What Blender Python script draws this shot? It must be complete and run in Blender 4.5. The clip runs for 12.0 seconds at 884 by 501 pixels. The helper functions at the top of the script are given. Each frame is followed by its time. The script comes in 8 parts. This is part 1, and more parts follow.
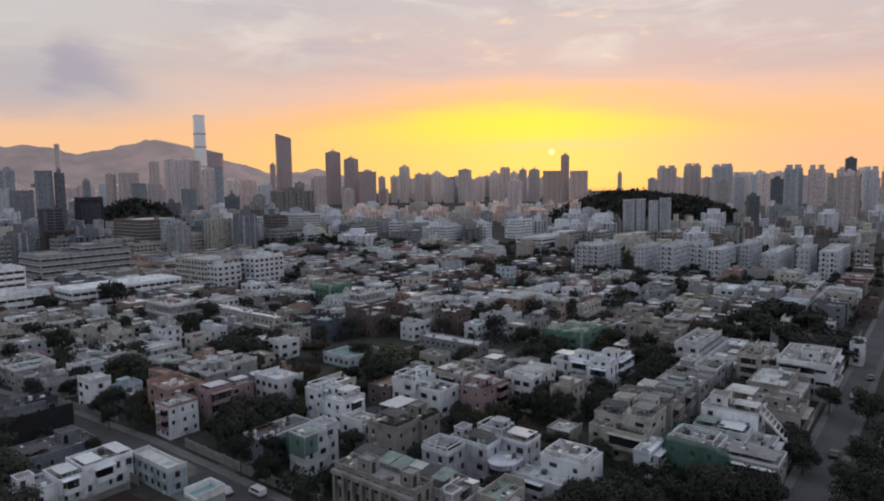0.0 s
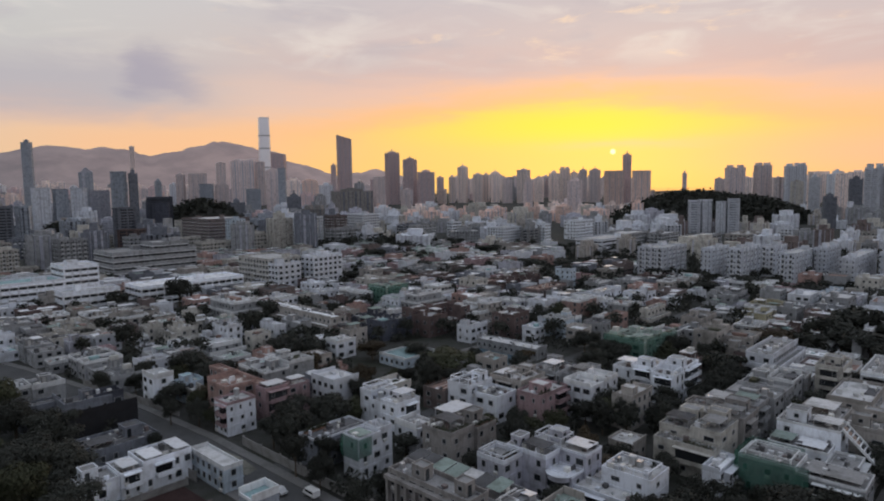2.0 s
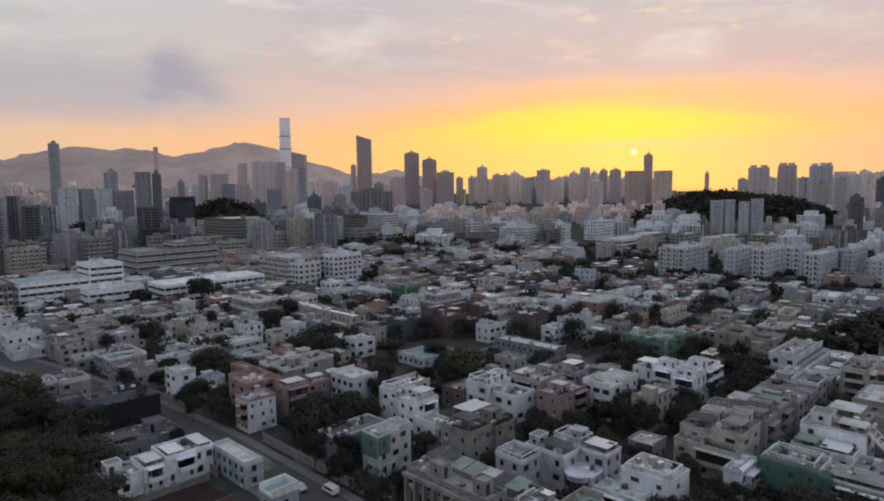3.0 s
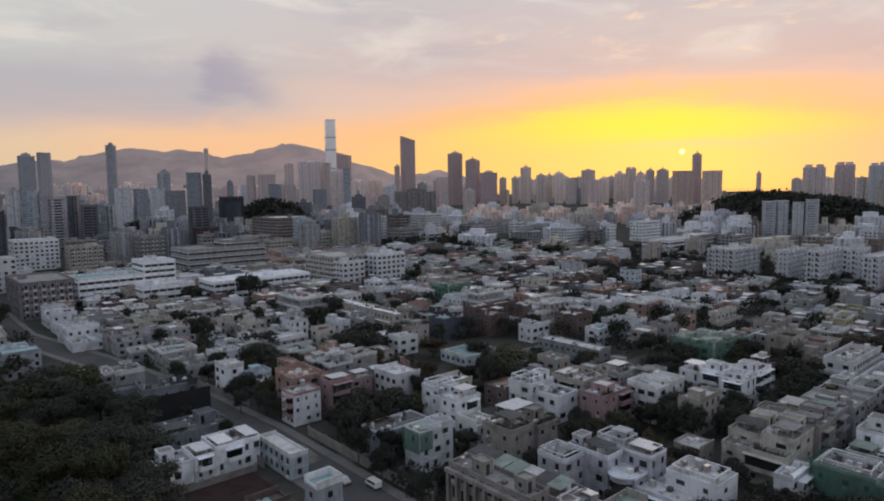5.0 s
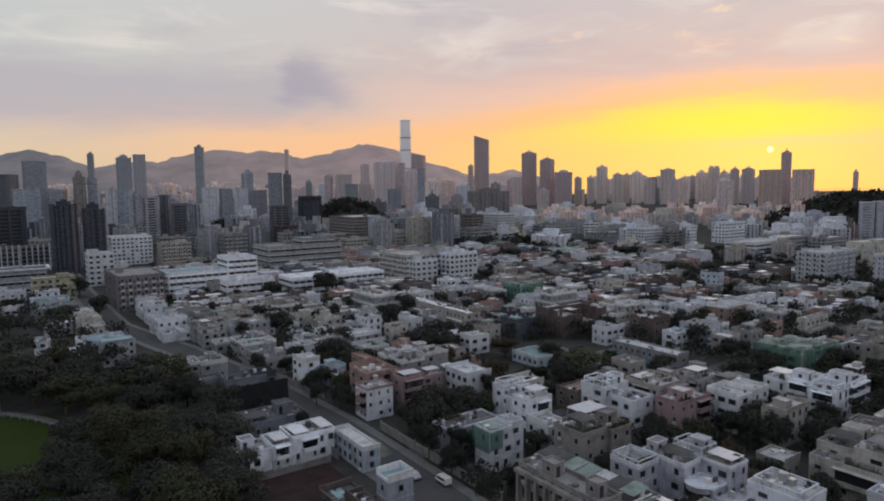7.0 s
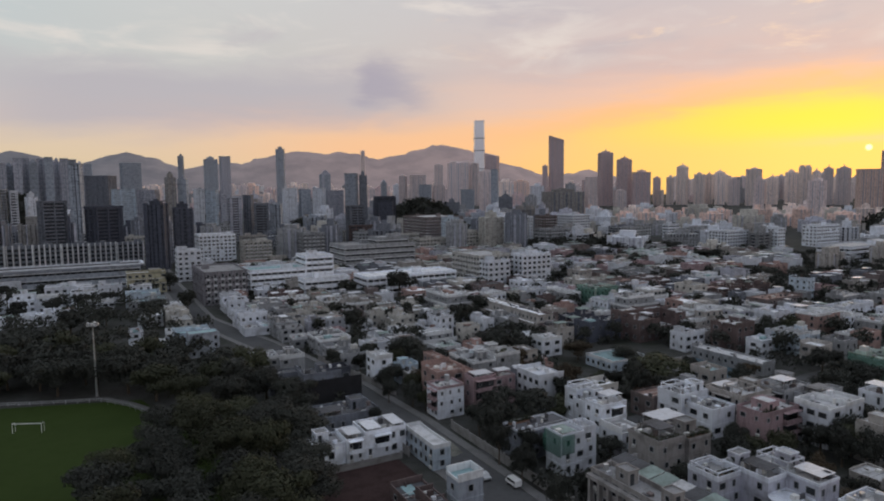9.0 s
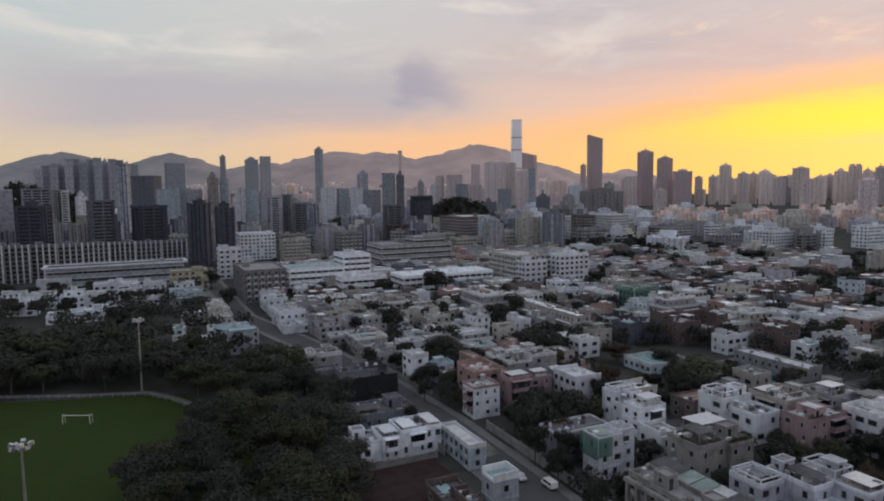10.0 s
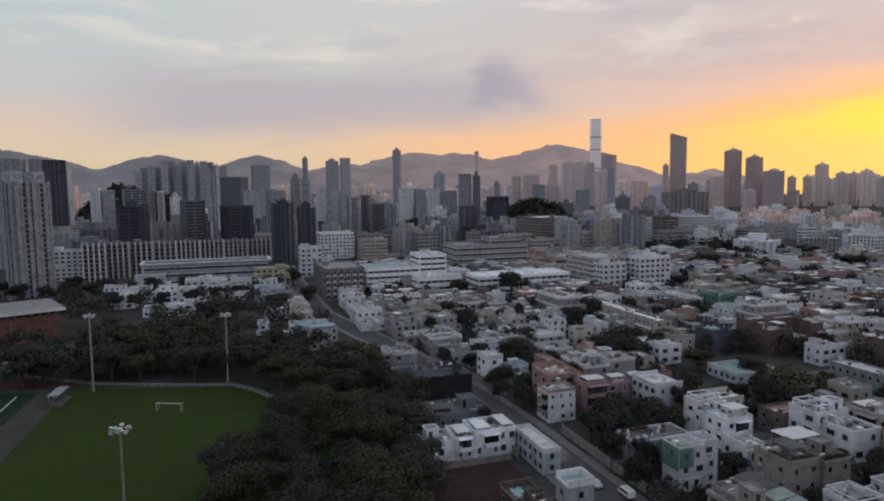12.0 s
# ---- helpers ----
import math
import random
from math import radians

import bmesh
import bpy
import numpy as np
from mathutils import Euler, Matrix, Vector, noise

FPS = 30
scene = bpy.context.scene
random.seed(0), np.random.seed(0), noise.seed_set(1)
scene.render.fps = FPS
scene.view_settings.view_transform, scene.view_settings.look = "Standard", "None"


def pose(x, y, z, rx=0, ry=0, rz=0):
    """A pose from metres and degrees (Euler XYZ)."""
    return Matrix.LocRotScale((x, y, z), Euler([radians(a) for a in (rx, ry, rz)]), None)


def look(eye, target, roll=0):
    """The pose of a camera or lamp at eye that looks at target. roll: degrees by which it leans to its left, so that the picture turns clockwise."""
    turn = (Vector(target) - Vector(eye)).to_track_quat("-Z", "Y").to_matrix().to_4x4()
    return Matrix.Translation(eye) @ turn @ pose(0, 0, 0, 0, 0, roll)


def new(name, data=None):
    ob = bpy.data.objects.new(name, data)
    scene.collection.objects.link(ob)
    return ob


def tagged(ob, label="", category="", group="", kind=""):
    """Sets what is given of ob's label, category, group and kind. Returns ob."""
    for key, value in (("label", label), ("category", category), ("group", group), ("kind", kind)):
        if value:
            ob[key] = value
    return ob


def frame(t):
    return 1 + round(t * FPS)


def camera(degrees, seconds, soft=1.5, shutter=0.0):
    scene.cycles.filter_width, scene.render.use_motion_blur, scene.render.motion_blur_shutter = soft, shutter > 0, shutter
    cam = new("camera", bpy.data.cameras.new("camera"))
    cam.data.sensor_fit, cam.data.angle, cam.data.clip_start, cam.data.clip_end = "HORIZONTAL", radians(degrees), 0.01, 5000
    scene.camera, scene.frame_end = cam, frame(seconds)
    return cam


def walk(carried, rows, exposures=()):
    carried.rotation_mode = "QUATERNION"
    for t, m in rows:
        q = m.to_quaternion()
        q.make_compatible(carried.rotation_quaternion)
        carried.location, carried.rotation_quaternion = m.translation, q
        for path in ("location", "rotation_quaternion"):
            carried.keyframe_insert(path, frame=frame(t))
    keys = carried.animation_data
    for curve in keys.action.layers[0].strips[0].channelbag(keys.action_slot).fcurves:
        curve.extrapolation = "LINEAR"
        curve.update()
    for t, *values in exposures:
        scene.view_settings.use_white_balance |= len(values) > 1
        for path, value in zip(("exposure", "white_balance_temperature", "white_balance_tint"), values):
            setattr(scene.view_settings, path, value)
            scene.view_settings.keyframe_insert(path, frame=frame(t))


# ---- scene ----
cam = camera(69.2, 12.0, soft=2.0)
PATH = [
    (0, (-0.339, -2.562, 62.793), (-0.097, -0.588, 62.588), -0.7),
    (0.5, (-0.195, -1.026, 62.852), (0.032, 0.951, 62.648), -0.7),
    (1, (-0.077, 0.195, 62.854), (0.089, 2.178, 62.652), -0.7),
    (1.5, (-0.003, 0.917, 62.778), (0.102, 2.904, 62.576), -0.75),
    (2, (0.063, 1.156, 62.622), (0.126, 3.145, 62.420), -0.7),
    (2.5, (0.101, 1.081, 62.466), (0.133, 3.071, 62.265), -0.7),
    (3, (0.108, 0.894, 62.336), (0.111, 2.884, 62.136), -0.7),
    (5, (-0.016, 0.252, 61.822), (-0.146, 2.238, 61.625), -0.7),
    (5.5, (-0.002, 0.109, 61.764), (-0.188, 2.090, 61.567), -0.7),
    (6, (0.024, 0.002, 61.734), (-0.218, 1.978, 61.538), -0.7),
    (6.5, (0.074, -0.086, 61.692), (-0.224, 1.882, 61.496), -0.7),
    (7, (0.131, -0.139, 61.682), (-0.224, 1.820, 61.487), -0.7),
    (9, (0.168, -0.233, 61.665), (-0.407, 1.673, 61.474), -0.68),
    (9.5, (0.190, -0.241, 61.660), (-0.440, 1.647, 61.469), -0.7),
    (10, (0.190, -0.265, 61.669), (-0.493, 1.605, 61.478), -0.7),
    (10.5, (0.184, -0.288, 61.674), (-0.553, 1.562, 61.484), -0.7),
    (11, (0.167, -0.294, 61.680), (-0.623, 1.534, 61.491), -0.68),
    (11.5, (0.152, -0.291, 61.684), (-0.693, 1.512, 61.497), -0.7),
    (12, (0.159, -0.284, 61.696), (-0.740, 1.493, 61.510), -0.7),
]
walk(cam, [(t, look(eye, target, roll)) for t, eye, target, roll in PATH])

# ---- world: a clouded sunset sky ----
SUN_AZ, SUN_EL = 16.7, 2.7


def nd(nt, kind, **vals):
    n = nt.nodes.new(kind)
    for k, v in vals.items():
        n.inputs[k].default_value = v
    return n


class Graph:
    """Short forms for node arithmetic."""

    def __init__(self, nt):
        self.nt = nt

    def put(self, sock, v):
        if isinstance(v, bpy.types.NodeSocket):
            self.nt.links.new(v, sock)
        else:
            sock.default_value = v

    def m(self, op, a, b=0.0, c=0.0):
        n = self.nt.nodes.new("ShaderNodeMath")
        n.operation = op
        for s, v in zip(n.inputs, (a, b, c)):
            self.put(s, v)
        return n.outputs[0]

    def gauss(self, v, mid, width):
        d = self.m("DIVIDE", self.m("SUBTRACT", v, mid), width)
        return self.m("EXPONENT", self.m("MULTIPLY", self.m("MULTIPLY", d, d), -1.0))

    def step(self, v, lo, hi):
        n = self.nt.nodes.new("ShaderNodeMapRange")
        n.interpolation_type = "SMOOTHSTEP"
        self.put(n.inputs[0], v)
        n.inputs[1].default_value, n.inputs[2].default_value = lo, hi
        return n.outputs[0]

    def ramp(self, fac, stops):
        n = self.nt.nodes.new("ShaderNodeValToRGB")
        el = n.color_ramp.elements
        while len(el) < len(stops):
            el.new(0.5)
        for e, (p, col) in zip(el, stops):
            e.position, e.color = p, (*col, 1)
        self.put(n.inputs[0], fac)
        return n.outputs[0]

    def mix(self, fac, a, b, kind="MIX"):
        n = self.nt.nodes.new("ShaderNodeMix")
        n.data_type, n.blend_type = "RGBA", kind
        self.put(n.inputs[0], fac)
        for s, v in ((n.inputs[6], a), (n.inputs[7], b)):
            self.put(s, (*v, 1) if isinstance(v, tuple) and len(v) == 3 else v)
        return n.outputs[2]

    def noise(self, vec, scale, detail=5.0, rough=0.55, distort=0.0):
        n = self.nt.nodes.new("ShaderNodeTexNoise")
        self.put(n.inputs["Vector"], vec)
        for k, v in (("Scale", scale), ("Detail", detail), ("Roughness", rough), ("Distortion", distort)):
            n.inputs[k].default_value = v
        return n.outputs[0]

    def stretch(self, vec, scale):
        n = self.nt.nodes.new("ShaderNodeVectorMath")
        n.operation = "MULTIPLY"
        self.put(n.inputs[0], vec)
        n.inputs[1].default_value = scale
        return n.outputs[0]


def make_world():
    w = bpy.data.worlds.new("sunset_sky")
    scene.world = w
    w.use_nodes = True
    nt = w.node_tree
    nt.nodes.clear()
    g = Graph(nt)
    d = nt.nodes.new("ShaderNodeTexCoord").outputs["Generated"]
    sep = nt.nodes.new("ShaderNodeSeparateXYZ")
    nt.links.new(d, sep.inputs[0])
    x, y, z = sep.outputs
    el = g.m("MULTIPLY", g.m("ARCSINE", z), 57.2958)
    az = g.m("MULTIPLY", g.m("ARCTAN2", x, y), 57.2958)
    off = g.m("WRAP", g.m("SUBTRACT", az, SUN_AZ), 180.0, -180.0)
    # long soft cloud streaks that bend the bands of colour
    n1 = g.noise(g.stretch(d, (2.2, 2.2, 13.0)), 1.6, 5.0, 0.5, 0.5)
    n2 = g.noise(g.stretch(d, (3.0, 3.0, 13.0)), 2.0, 5.0, 0.55, 0.6)
    n3 = g.noise(g.stretch(d, (1.4, 1.4, 5.0)), 3.0, 6.0, 0.55, 0.3)
    n4 = g.noise(g.stretch(d, (4.0, 4.0, 15.0)), 3.2, 6.0, 0.6, 0.4)
    warp = g.m("ADD", g.m("MULTIPLY", g.m("SUBTRACT", n1, 0.5), 4.0), g.m("MULTIPLY", g.m("SUBTRACT", n2, 0.5), 2.4))
    ew = g.m("ADD", el, g.m("MULTIPLY", warp, g.step(el, 2.0, 10.0)))
    fac = g.m("POWER", g.m("DIVIDE", g.m("MAXIMUM", ew, 0.0), 90.0), 0.5)

    def at(deg):
        return math.sqrt(deg / 90.0)

    # cloud cover above the glow: pink-beige by the sunset, lilac and pale blue away from it
    near = g.ramp(fac, [(0.0, (0.74, 0.45, 0.33)), (at(2.5), (0.93, 0.55, 0.29)), (at(5.5), (0.93, 0.54, 0.32)), (at(8.0), (0.80, 0.52, 0.42)),
                        (at(9.6), (0.66, 0.48, 0.45)), (at(12.5), (0.63, 0.52, 0.51)), (at(17.0), (0.58, 0.53, 0.55)), (at(32.0), (0.52, 0.55, 0.62)), (1.0, (0.40, 0.52, 0.76))])
    farc = g.ramp(fac, [(0.0, (0.52, 0.44, 0.36)), (at(2.6), (0.70, 0.56, 0.39)), (at(4.4), (0.70, 0.56, 0.43)), (at(6.0), (0.66, 0.54, 0.49)),
                        (at(8.0), (0.58, 0.55, 0.54)), (at(11.0), (0.565, 0.56, 0.545)), (at(13.5), (0.585, 0.585, 0.575)), (at(17.0), (0.60, 0.605, 0.60)),
                        (at(32.0), (0.54, 0.60, 0.67)), (1.0, (0.40, 0.52, 0.76))])
    wgt = g.m("MULTIPLY", g.step(off, -58.0, -12.0), g.m("SUBTRACT", 1.0, g.step(off, 26.0, 95.0)))
    col = g.mix(wgt, farc, near)
    # clear pale blue far from the glow
    clear = g.m("MULTIPLY", g.m("SUBTRACT", 1.0, g.step(off, -76.0, -52.0)), g.step(el, 6.0, 15.0))
    col = g.mix(g.m("MULTIPLY", clear, 0.75), col, (0.49, 0.575, 0.60))
    # broken upper clouds: cream tops and lilac undersides
    high = g.step(el, 8.5, 12.0)
    col = g.mix(g.m("MULTIPLY", g.m("MULTIPLY", g.step(n3, 0.47, 0.66), high), 0.60), col, (0.50, 0.455, 0.49))
    col = g.mix(g.m("MULTIPLY", g.m("MULTIPLY", g.step(n2, 0.47, 0.72), high), 0.62), col, (0.80, 0.72, 0.66))
    sunward = g.m("MULTIPLY", g.gauss(off, 4.0, 30.0), g.m("MULTIPLY", g.step(el, 8.0, 11.0), g.m("SUBTRACT", 1.0, g.step(el, 17.0, 24.0))))
    col = g.mix(g.m("MULTIPLY", g.m("MULTIPLY", g.step(n4, 0.58, 0.78), sunward), 0.7), col, (0.95, 0.70, 0.50))
    # the glow: a vault of yellow with an orange rim, highest over the sun
    edge = g.m("ADD", 2.9, g.m("MULTIPLY", g.gauss(az, 13.0, 24.0), 4.3))
    depth = g.m("SUBTRACT", g.m("ADD", edge, g.m("MULTIPLY", g.m("SUBTRACT", n4, 0.5), 1.6)), ew)
    span = g.m("MULTIPLY", g.step(az, -34.0, -8.0), g.m("SUBTRACT", 1.0, g.step(az, 34.0, 62.0)))
    rim = g.m("MULTIPLY", g.step(depth, -2.6, 0.6), span)
    col = g.mix(g.m("MULTIPLY", rim, 0.92), col, (0.99, 0.52, 0.22))
    fill = g.m("MULTIPLY", g.step(depth, -0.7, 2.0), g.m("MULTIPLY", g.step(az, -22.0, 1.0), g.m("SUBTRACT", 1.0, g.step(az, 20.0, 44.0))))
    col = g.mix(g.m("MULTIPLY", fill, 0.90), col, (0.98, 0.625, 0.175))
    heart = g.m("MULTIPLY", g.m("MULTIPLY", g.gauss(az, 13.5, 13.5), g.step(depth, -0.3, 1.2)), g.gauss(ew, 5.1, 1.8))
    col = g.mix(g.m("MULTIPLY", heart, 0.9), col, (1.0, 0.79, 0.055))
    # peach light along the horizon further out
    peach = g.m("MULTIPLY", g.gauss(off, -38.0, 15.0), g.gauss(ew, 3.4, 2.6))
    col = g.mix(g.m("MULTIPLY", peach, 0.8), col, (0.93, 0.53, 0.30))
    # low cloud veil about and right of the sun
    veil = g.m("MULTIPLY", g.step(off, 0.0, 20.0), g.gauss(ew, 2.2, 2.0))
    col = g.mix(g.m("MULTIPLY", veil, 0.75), col, (0.90, 0.50, 0.32))
    wisp = g.m("MULTIPLY", g.gauss(off, 1.5, 6.5), g.gauss(g.m("ADD", el, g.m("MULTIPLY", g.m("SUBTRACT", n4, 0.5), 1.2)), 3.3, 0.42))
    col = g.mix(g.m("MULTIPLY", wisp, 0.55), col, (0.93, 0.56, 0.33))
    # a long lilac bank and a small dark cloud at its end
    be = g.m("ADD", el, g.m("MULTIPLY", warp, 0.9))
    lower = g.m("ADD", 3.6, g.m("MULTIPLY", g.step(az, -56.0, -20.0), 1.6))
    bank = g.m("MULTIPLY", g.m("MULTIPLY", g.step(az, -60.0, -46.0), g.m("SUBTRACT", 1.0, g.step(az, -25.0, -12.0))),
               g.m("MULTIPLY", g.step(g.m("SUBTRACT", be, lower), -0.8, 2.2), g.m("SUBTRACT", 1.0, g.step(be, 8.6, 11.4))))
    flush = g.m("MULTIPLY", g.step(az, -50.0, -24.0), g.m("SUBTRACT", 1.0, g.step(be, 4.5, 8.0)))
    col = g.mix(g.m("MULTIPLY", bank, 0.86), col, g.mix(flush, (0.465, 0.435, 0.475), (0.60, 0.43, 0.40)))
    pa = g.m("ADD", az, g.m("ADD", g.m("MULTIPLY", g.m("SUBTRACT", n3, 0.5), 5.0), g.m("MULTIPLY", g.m("SUBTRACT", n4, 0.5), 4.0)))
    pe = g.m("ADD", el, g.m("MULTIPLY", g.m("SUBTRACT", n4, 0.5), 2.6))
    puff = g.m("MULTIPLY", g.m("MULTIPLY", g.step(pa, -24.6, -22.6), g.m("SUBTRACT", 1.0, g.step(g.m("ADD", pa, g.m("MULTIPLY", el, 0.9)), -13.2, -9.6))),
               g.m("MULTIPLY", g.step(pe, 6.6, 8.2), g.m("SUBTRACT", 1.0, g.step(pe, 10.0, 12.2))))
    col = g.mix(g.m("MULTIPLY", puff, 0.80), col, (0.385, 0.352, 0.425))
    # light falls off away from the sunset
    east = g.m("MULTIPLY", g.step(g.m("ABSOLUTE", off), 75.0, 150.0), g.m("SUBTRACT", 1.0, g.step(el, 25.0, 80.0)))
    col = g.mix(east, col, (0.415, 0.42, 0.475))
    # the veiled disc of the sun
    sd = Vector((math.sin(radians(SUN_AZ)) * math.cos(radians(SUN_EL)), math.cos(radians(SUN_AZ)) * math.cos(radians(SUN_EL)), math.sin(radians(SUN_EL))))
    dot = nt.nodes.new("ShaderNodeVectorMath")
    dot.operation = "DOT_PRODUCT"
    nt.links.new(d, dot.inputs[0])
    dot.inputs[1].default_value = sd
    ang = g.m("MULTIPLY", g.m("ARCCOSINE", dot.outputs["Value"]), 57.2958)
    disc = g.m("SUBTRACT", 1.0, g.step(ang, 0.14, 0.28))
    col = g.mix(disc, col, (1.6, 1.35, 0.75))
    below = g.step(el, -1.2, -0.2)
    col = g.mix(below, (0.25, 0.20, 0.18), col)
    sky = nt.nodes.new("ShaderNodeTexSky")
    sky.sky_type, sky.sun_disc = "NISHITA", False
    sky.sun_elevation, sky.sun_rotation = radians(SUN_EL), radians(SUN_AZ)
    bg1, bg2 = nd(nt, "ShaderNodeBackground", Strength=SKY), nd(nt, "ShaderNodeBackground", Strength=0.01)
    nt.links.new(col, bg1.inputs[0])
    nt.links.new(sky.outputs[0], bg2.inputs[0])
    add, out = nt.nodes.new("ShaderNodeAddShader"), nt.nodes.new("ShaderNodeOutputWorld")
    nt.links.new(bg1.outputs[0], add.inputs[0])
    nt.links.new(bg2.outputs[0], add.inputs[1])
    nt.links.new(add.outputs[0], out.inputs[0])


SKY = 1.0
make_world()
sun_lamp = new("sun", bpy.data.lights.new("sun", "SUN"))
sun_lamp.data.energy, sun_lamp.data.angle, sun_lamp.data.color = 0.5, radians(10), (1.0, 0.66, 0.38)
sun_lamp.matrix_world = look((0, 0, 0), (-math.sin(radians(SUN_AZ)), -math.cos(radians(SUN_AZ)), -math.tan(radians(4.0))))

# ---- materials ----
MATS = {}


def surface(name, col, rough=0.85, spot=0.25, scale=0.35, grime=(0.6, 0.58, 0.55), metal=0.0, streak=False, vary=0.12, bump=0.15, coords="Object", island=False, spec=0.5):
    """A painted, mineral or metal surface with stains at two sizes and a little relief."""
    if name in MATS:
        return MATS[name]
    mat = bpy.data.materials.new(name)
    mat.use_nodes = True
    nt = mat.node_tree
    bs = nt.nodes["Principled BSDF"]
    g = Graph(nt)
    geo = nt.nodes.new("ShaderNodeNewGeometry")
    vec = geo.outputs["Position"] if coords == "World" else nt.nodes.new("ShaderNodeTexCoord").outputs["Object"]
    big = g.noise(vec, scale, 4.0, 0.6)
    fine = g.noise(g.stretch(vec, (1, 1, 0.18)) if streak else vec, scale * 6, 5.0, 0.65)
    dirty = tuple(c * k for c, k in zip(col, grime))
    c = g.mix(g.m("MULTIPLY", g.step(big, 0.42, 0.72), spot * 2), col, dirty)
    c = g.mix(g.m("MULTIPLY", g.step(fine, 0.45, 0.75), spot * 1.6), c, dirty)
    rnd = geo.outputs["Random Per Island"] if island else nt.nodes.new("ShaderNodeObjectInfo").outputs["Random"]
    c = g.mix(1.0, c, g.m("ADD", 1.0 - vary, g.m("MULTIPLY", rnd, 2 * vary)), "MULTIPLY")
    nt.links.new(c, bs.inputs["Base Color"])
    bs.inputs["Metallic"].default_value = metal
    bs.inputs["Specular IOR Level"].default_value = spec
    nt.links.new(g.m("ADD", rough - 0.08, g.m("MULTIPLY", fine, 0.16)), bs.inputs["Roughness"])
    if bump:
        b = nt.nodes.new("ShaderNodeBump")
        b.inputs["Strength"].default_value, b.inputs["Distance"].default_value = bump, 0.05
        nt.links.new(fine, b.inputs["Height"])
        nt.links.new(b.outputs[0], bs.inputs["Normal"])
    MATS[name] = mat
    return mat


# mauve, haze, plum and the rose-grey dusk coat hold painted-in air haze for far towers
PAINTS = {
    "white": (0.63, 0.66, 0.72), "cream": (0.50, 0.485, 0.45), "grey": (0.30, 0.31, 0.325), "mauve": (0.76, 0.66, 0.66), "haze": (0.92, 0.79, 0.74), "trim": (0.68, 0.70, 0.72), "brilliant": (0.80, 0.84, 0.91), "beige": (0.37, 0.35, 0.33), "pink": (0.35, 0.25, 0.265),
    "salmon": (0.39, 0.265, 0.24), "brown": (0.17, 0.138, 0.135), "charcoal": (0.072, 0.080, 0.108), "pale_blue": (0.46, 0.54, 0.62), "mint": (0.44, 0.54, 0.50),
    "dark_teal": (0.085, 0.125, 0.125), "slate": (0.175, 0.19, 0.225), "plum": (0.66, 0.52, 0.53), "dusk_haze": (0.84, 0.64, 0.57), "dove": (0.27, 0.262, 0.285), "steel": (0.34, 0.375, 0.43), "taupe": (0.275, 0.262, 0.255), "terracotta_wall": (0.20, 0.105, 0.085), "lilac": (0.46, 0.47, 0.54), "brick_red": (0.125, 0.090, 0.088), "yellow": (0.42, 0.39, 0.27),
}


def paint(name):
    return surface(name + "_paint", PAINTS[name], 0.8, 0.32 if name in ("brilliant", "white", "trim") else 0.46, 0.30, (0.50, 0.49, 0.48), streak=True, vary=0.18)


ROOFS = {
    "concrete": (0.27, 0.268, 0.272), "pale": (0.52, 0.52, 0.53), "green": (0.27, 0.335, 0.31), "red": (0.26, 0.17, 0.145), "dark": (0.10, 0.10, 0.108), "teal": (0.30, 0.44, 0.46),
    "bright": (0.82, 0.83, 0.86),
}


def roofing(name):
    return surface(name + "_roofing", ROOFS[name], 0.9, 0.42, 0.3, (0.5, 0.5, 0.48), vary=0.2)


def glass_mat():
    if "window_glass" in MATS:
        return MATS["window_glass"]
    mat = bpy.data.materials.new("window_glass")
    mat.use_nodes = True
    bs = mat.node_tree.nodes["Principled BSDF"]
    g = Graph(mat.node_tree)
    rnd = mat.node_tree.nodes.new("ShaderNodeObjectInfo").outputs["Random"]
    mat.node_tree.links.new(g.mix(rnd, (0.012, 0.014, 0.017), (0.05, 0.055, 0.06)), bs.inputs["Base Color"])
    bs.inputs["Roughness"].default_value, bs.inputs["IOR"].default_value = 0.12, 1.5
    MATS["window_glass"] = mat
    return mat


def foliage(name, a, b):
    if name in MATS:
        return MATS[name]
    mat = bpy.data.materials.new(name)
    mat.use_nodes = True
    nt = mat.node_tree
    bs = nt.nodes["Principled BSDF"]
    g = Graph(nt)
    geo = nt.nodes.new("ShaderNodeNewGeometry")
    rnd = nt.nodes.new("ShaderNodeObjectInfo").outputs["Random"]
    c = g.mix(geo.outputs["Random Per Island"], a, b)
    c = g.mix(1.0, c, g.m("ADD", 0.7, g.m("MULTIPLY", rnd, 0.6)), "MULTIPLY")
    nt.links.new(c, bs.inputs["Base Color"])
    bs.inputs["Roughness"].default_value = 0.75
    bs.inputs["Specular IOR Level"].default_value = 0.2
    MATS[name] = mat
    return mat


GLASS = glass_mat()
FRAME = surface("window_frame_metal", (0.32, 0.33, 0.345), 0.45, 0.1, 1.0, metal=0.0)
DARKGLASS = surface("tower_glazing", (0.030, 0.035, 0.048), 0.35, 0.2, 0.1, spec=0.25)
STEEL = surface("galvanised_steel", (0.55, 0.56, 0.57), 0.4, 0.2, 1.2, metal=0.8)
ACWHITE = surface("enamel_white", (0.70, 0.70, 0.68), 0.5, 0.3, 1.5)
BARK = surface("bark", (0.09, 0.07, 0.05), 0.95, 0.4, 2.0)
LEAF = foliage("leaf_dark", (0.029, 0.031, 0.026), (0.041, 0.043, 0.036))
LEAF2 = foliage("leaf_olive", (0.036, 0.039, 0.023), (0.050, 0.053, 0.029))
LEAF3 = foliage("leaf_rust", (0.040, 0.032, 0.022), (0.075, 0.056, 0.034))
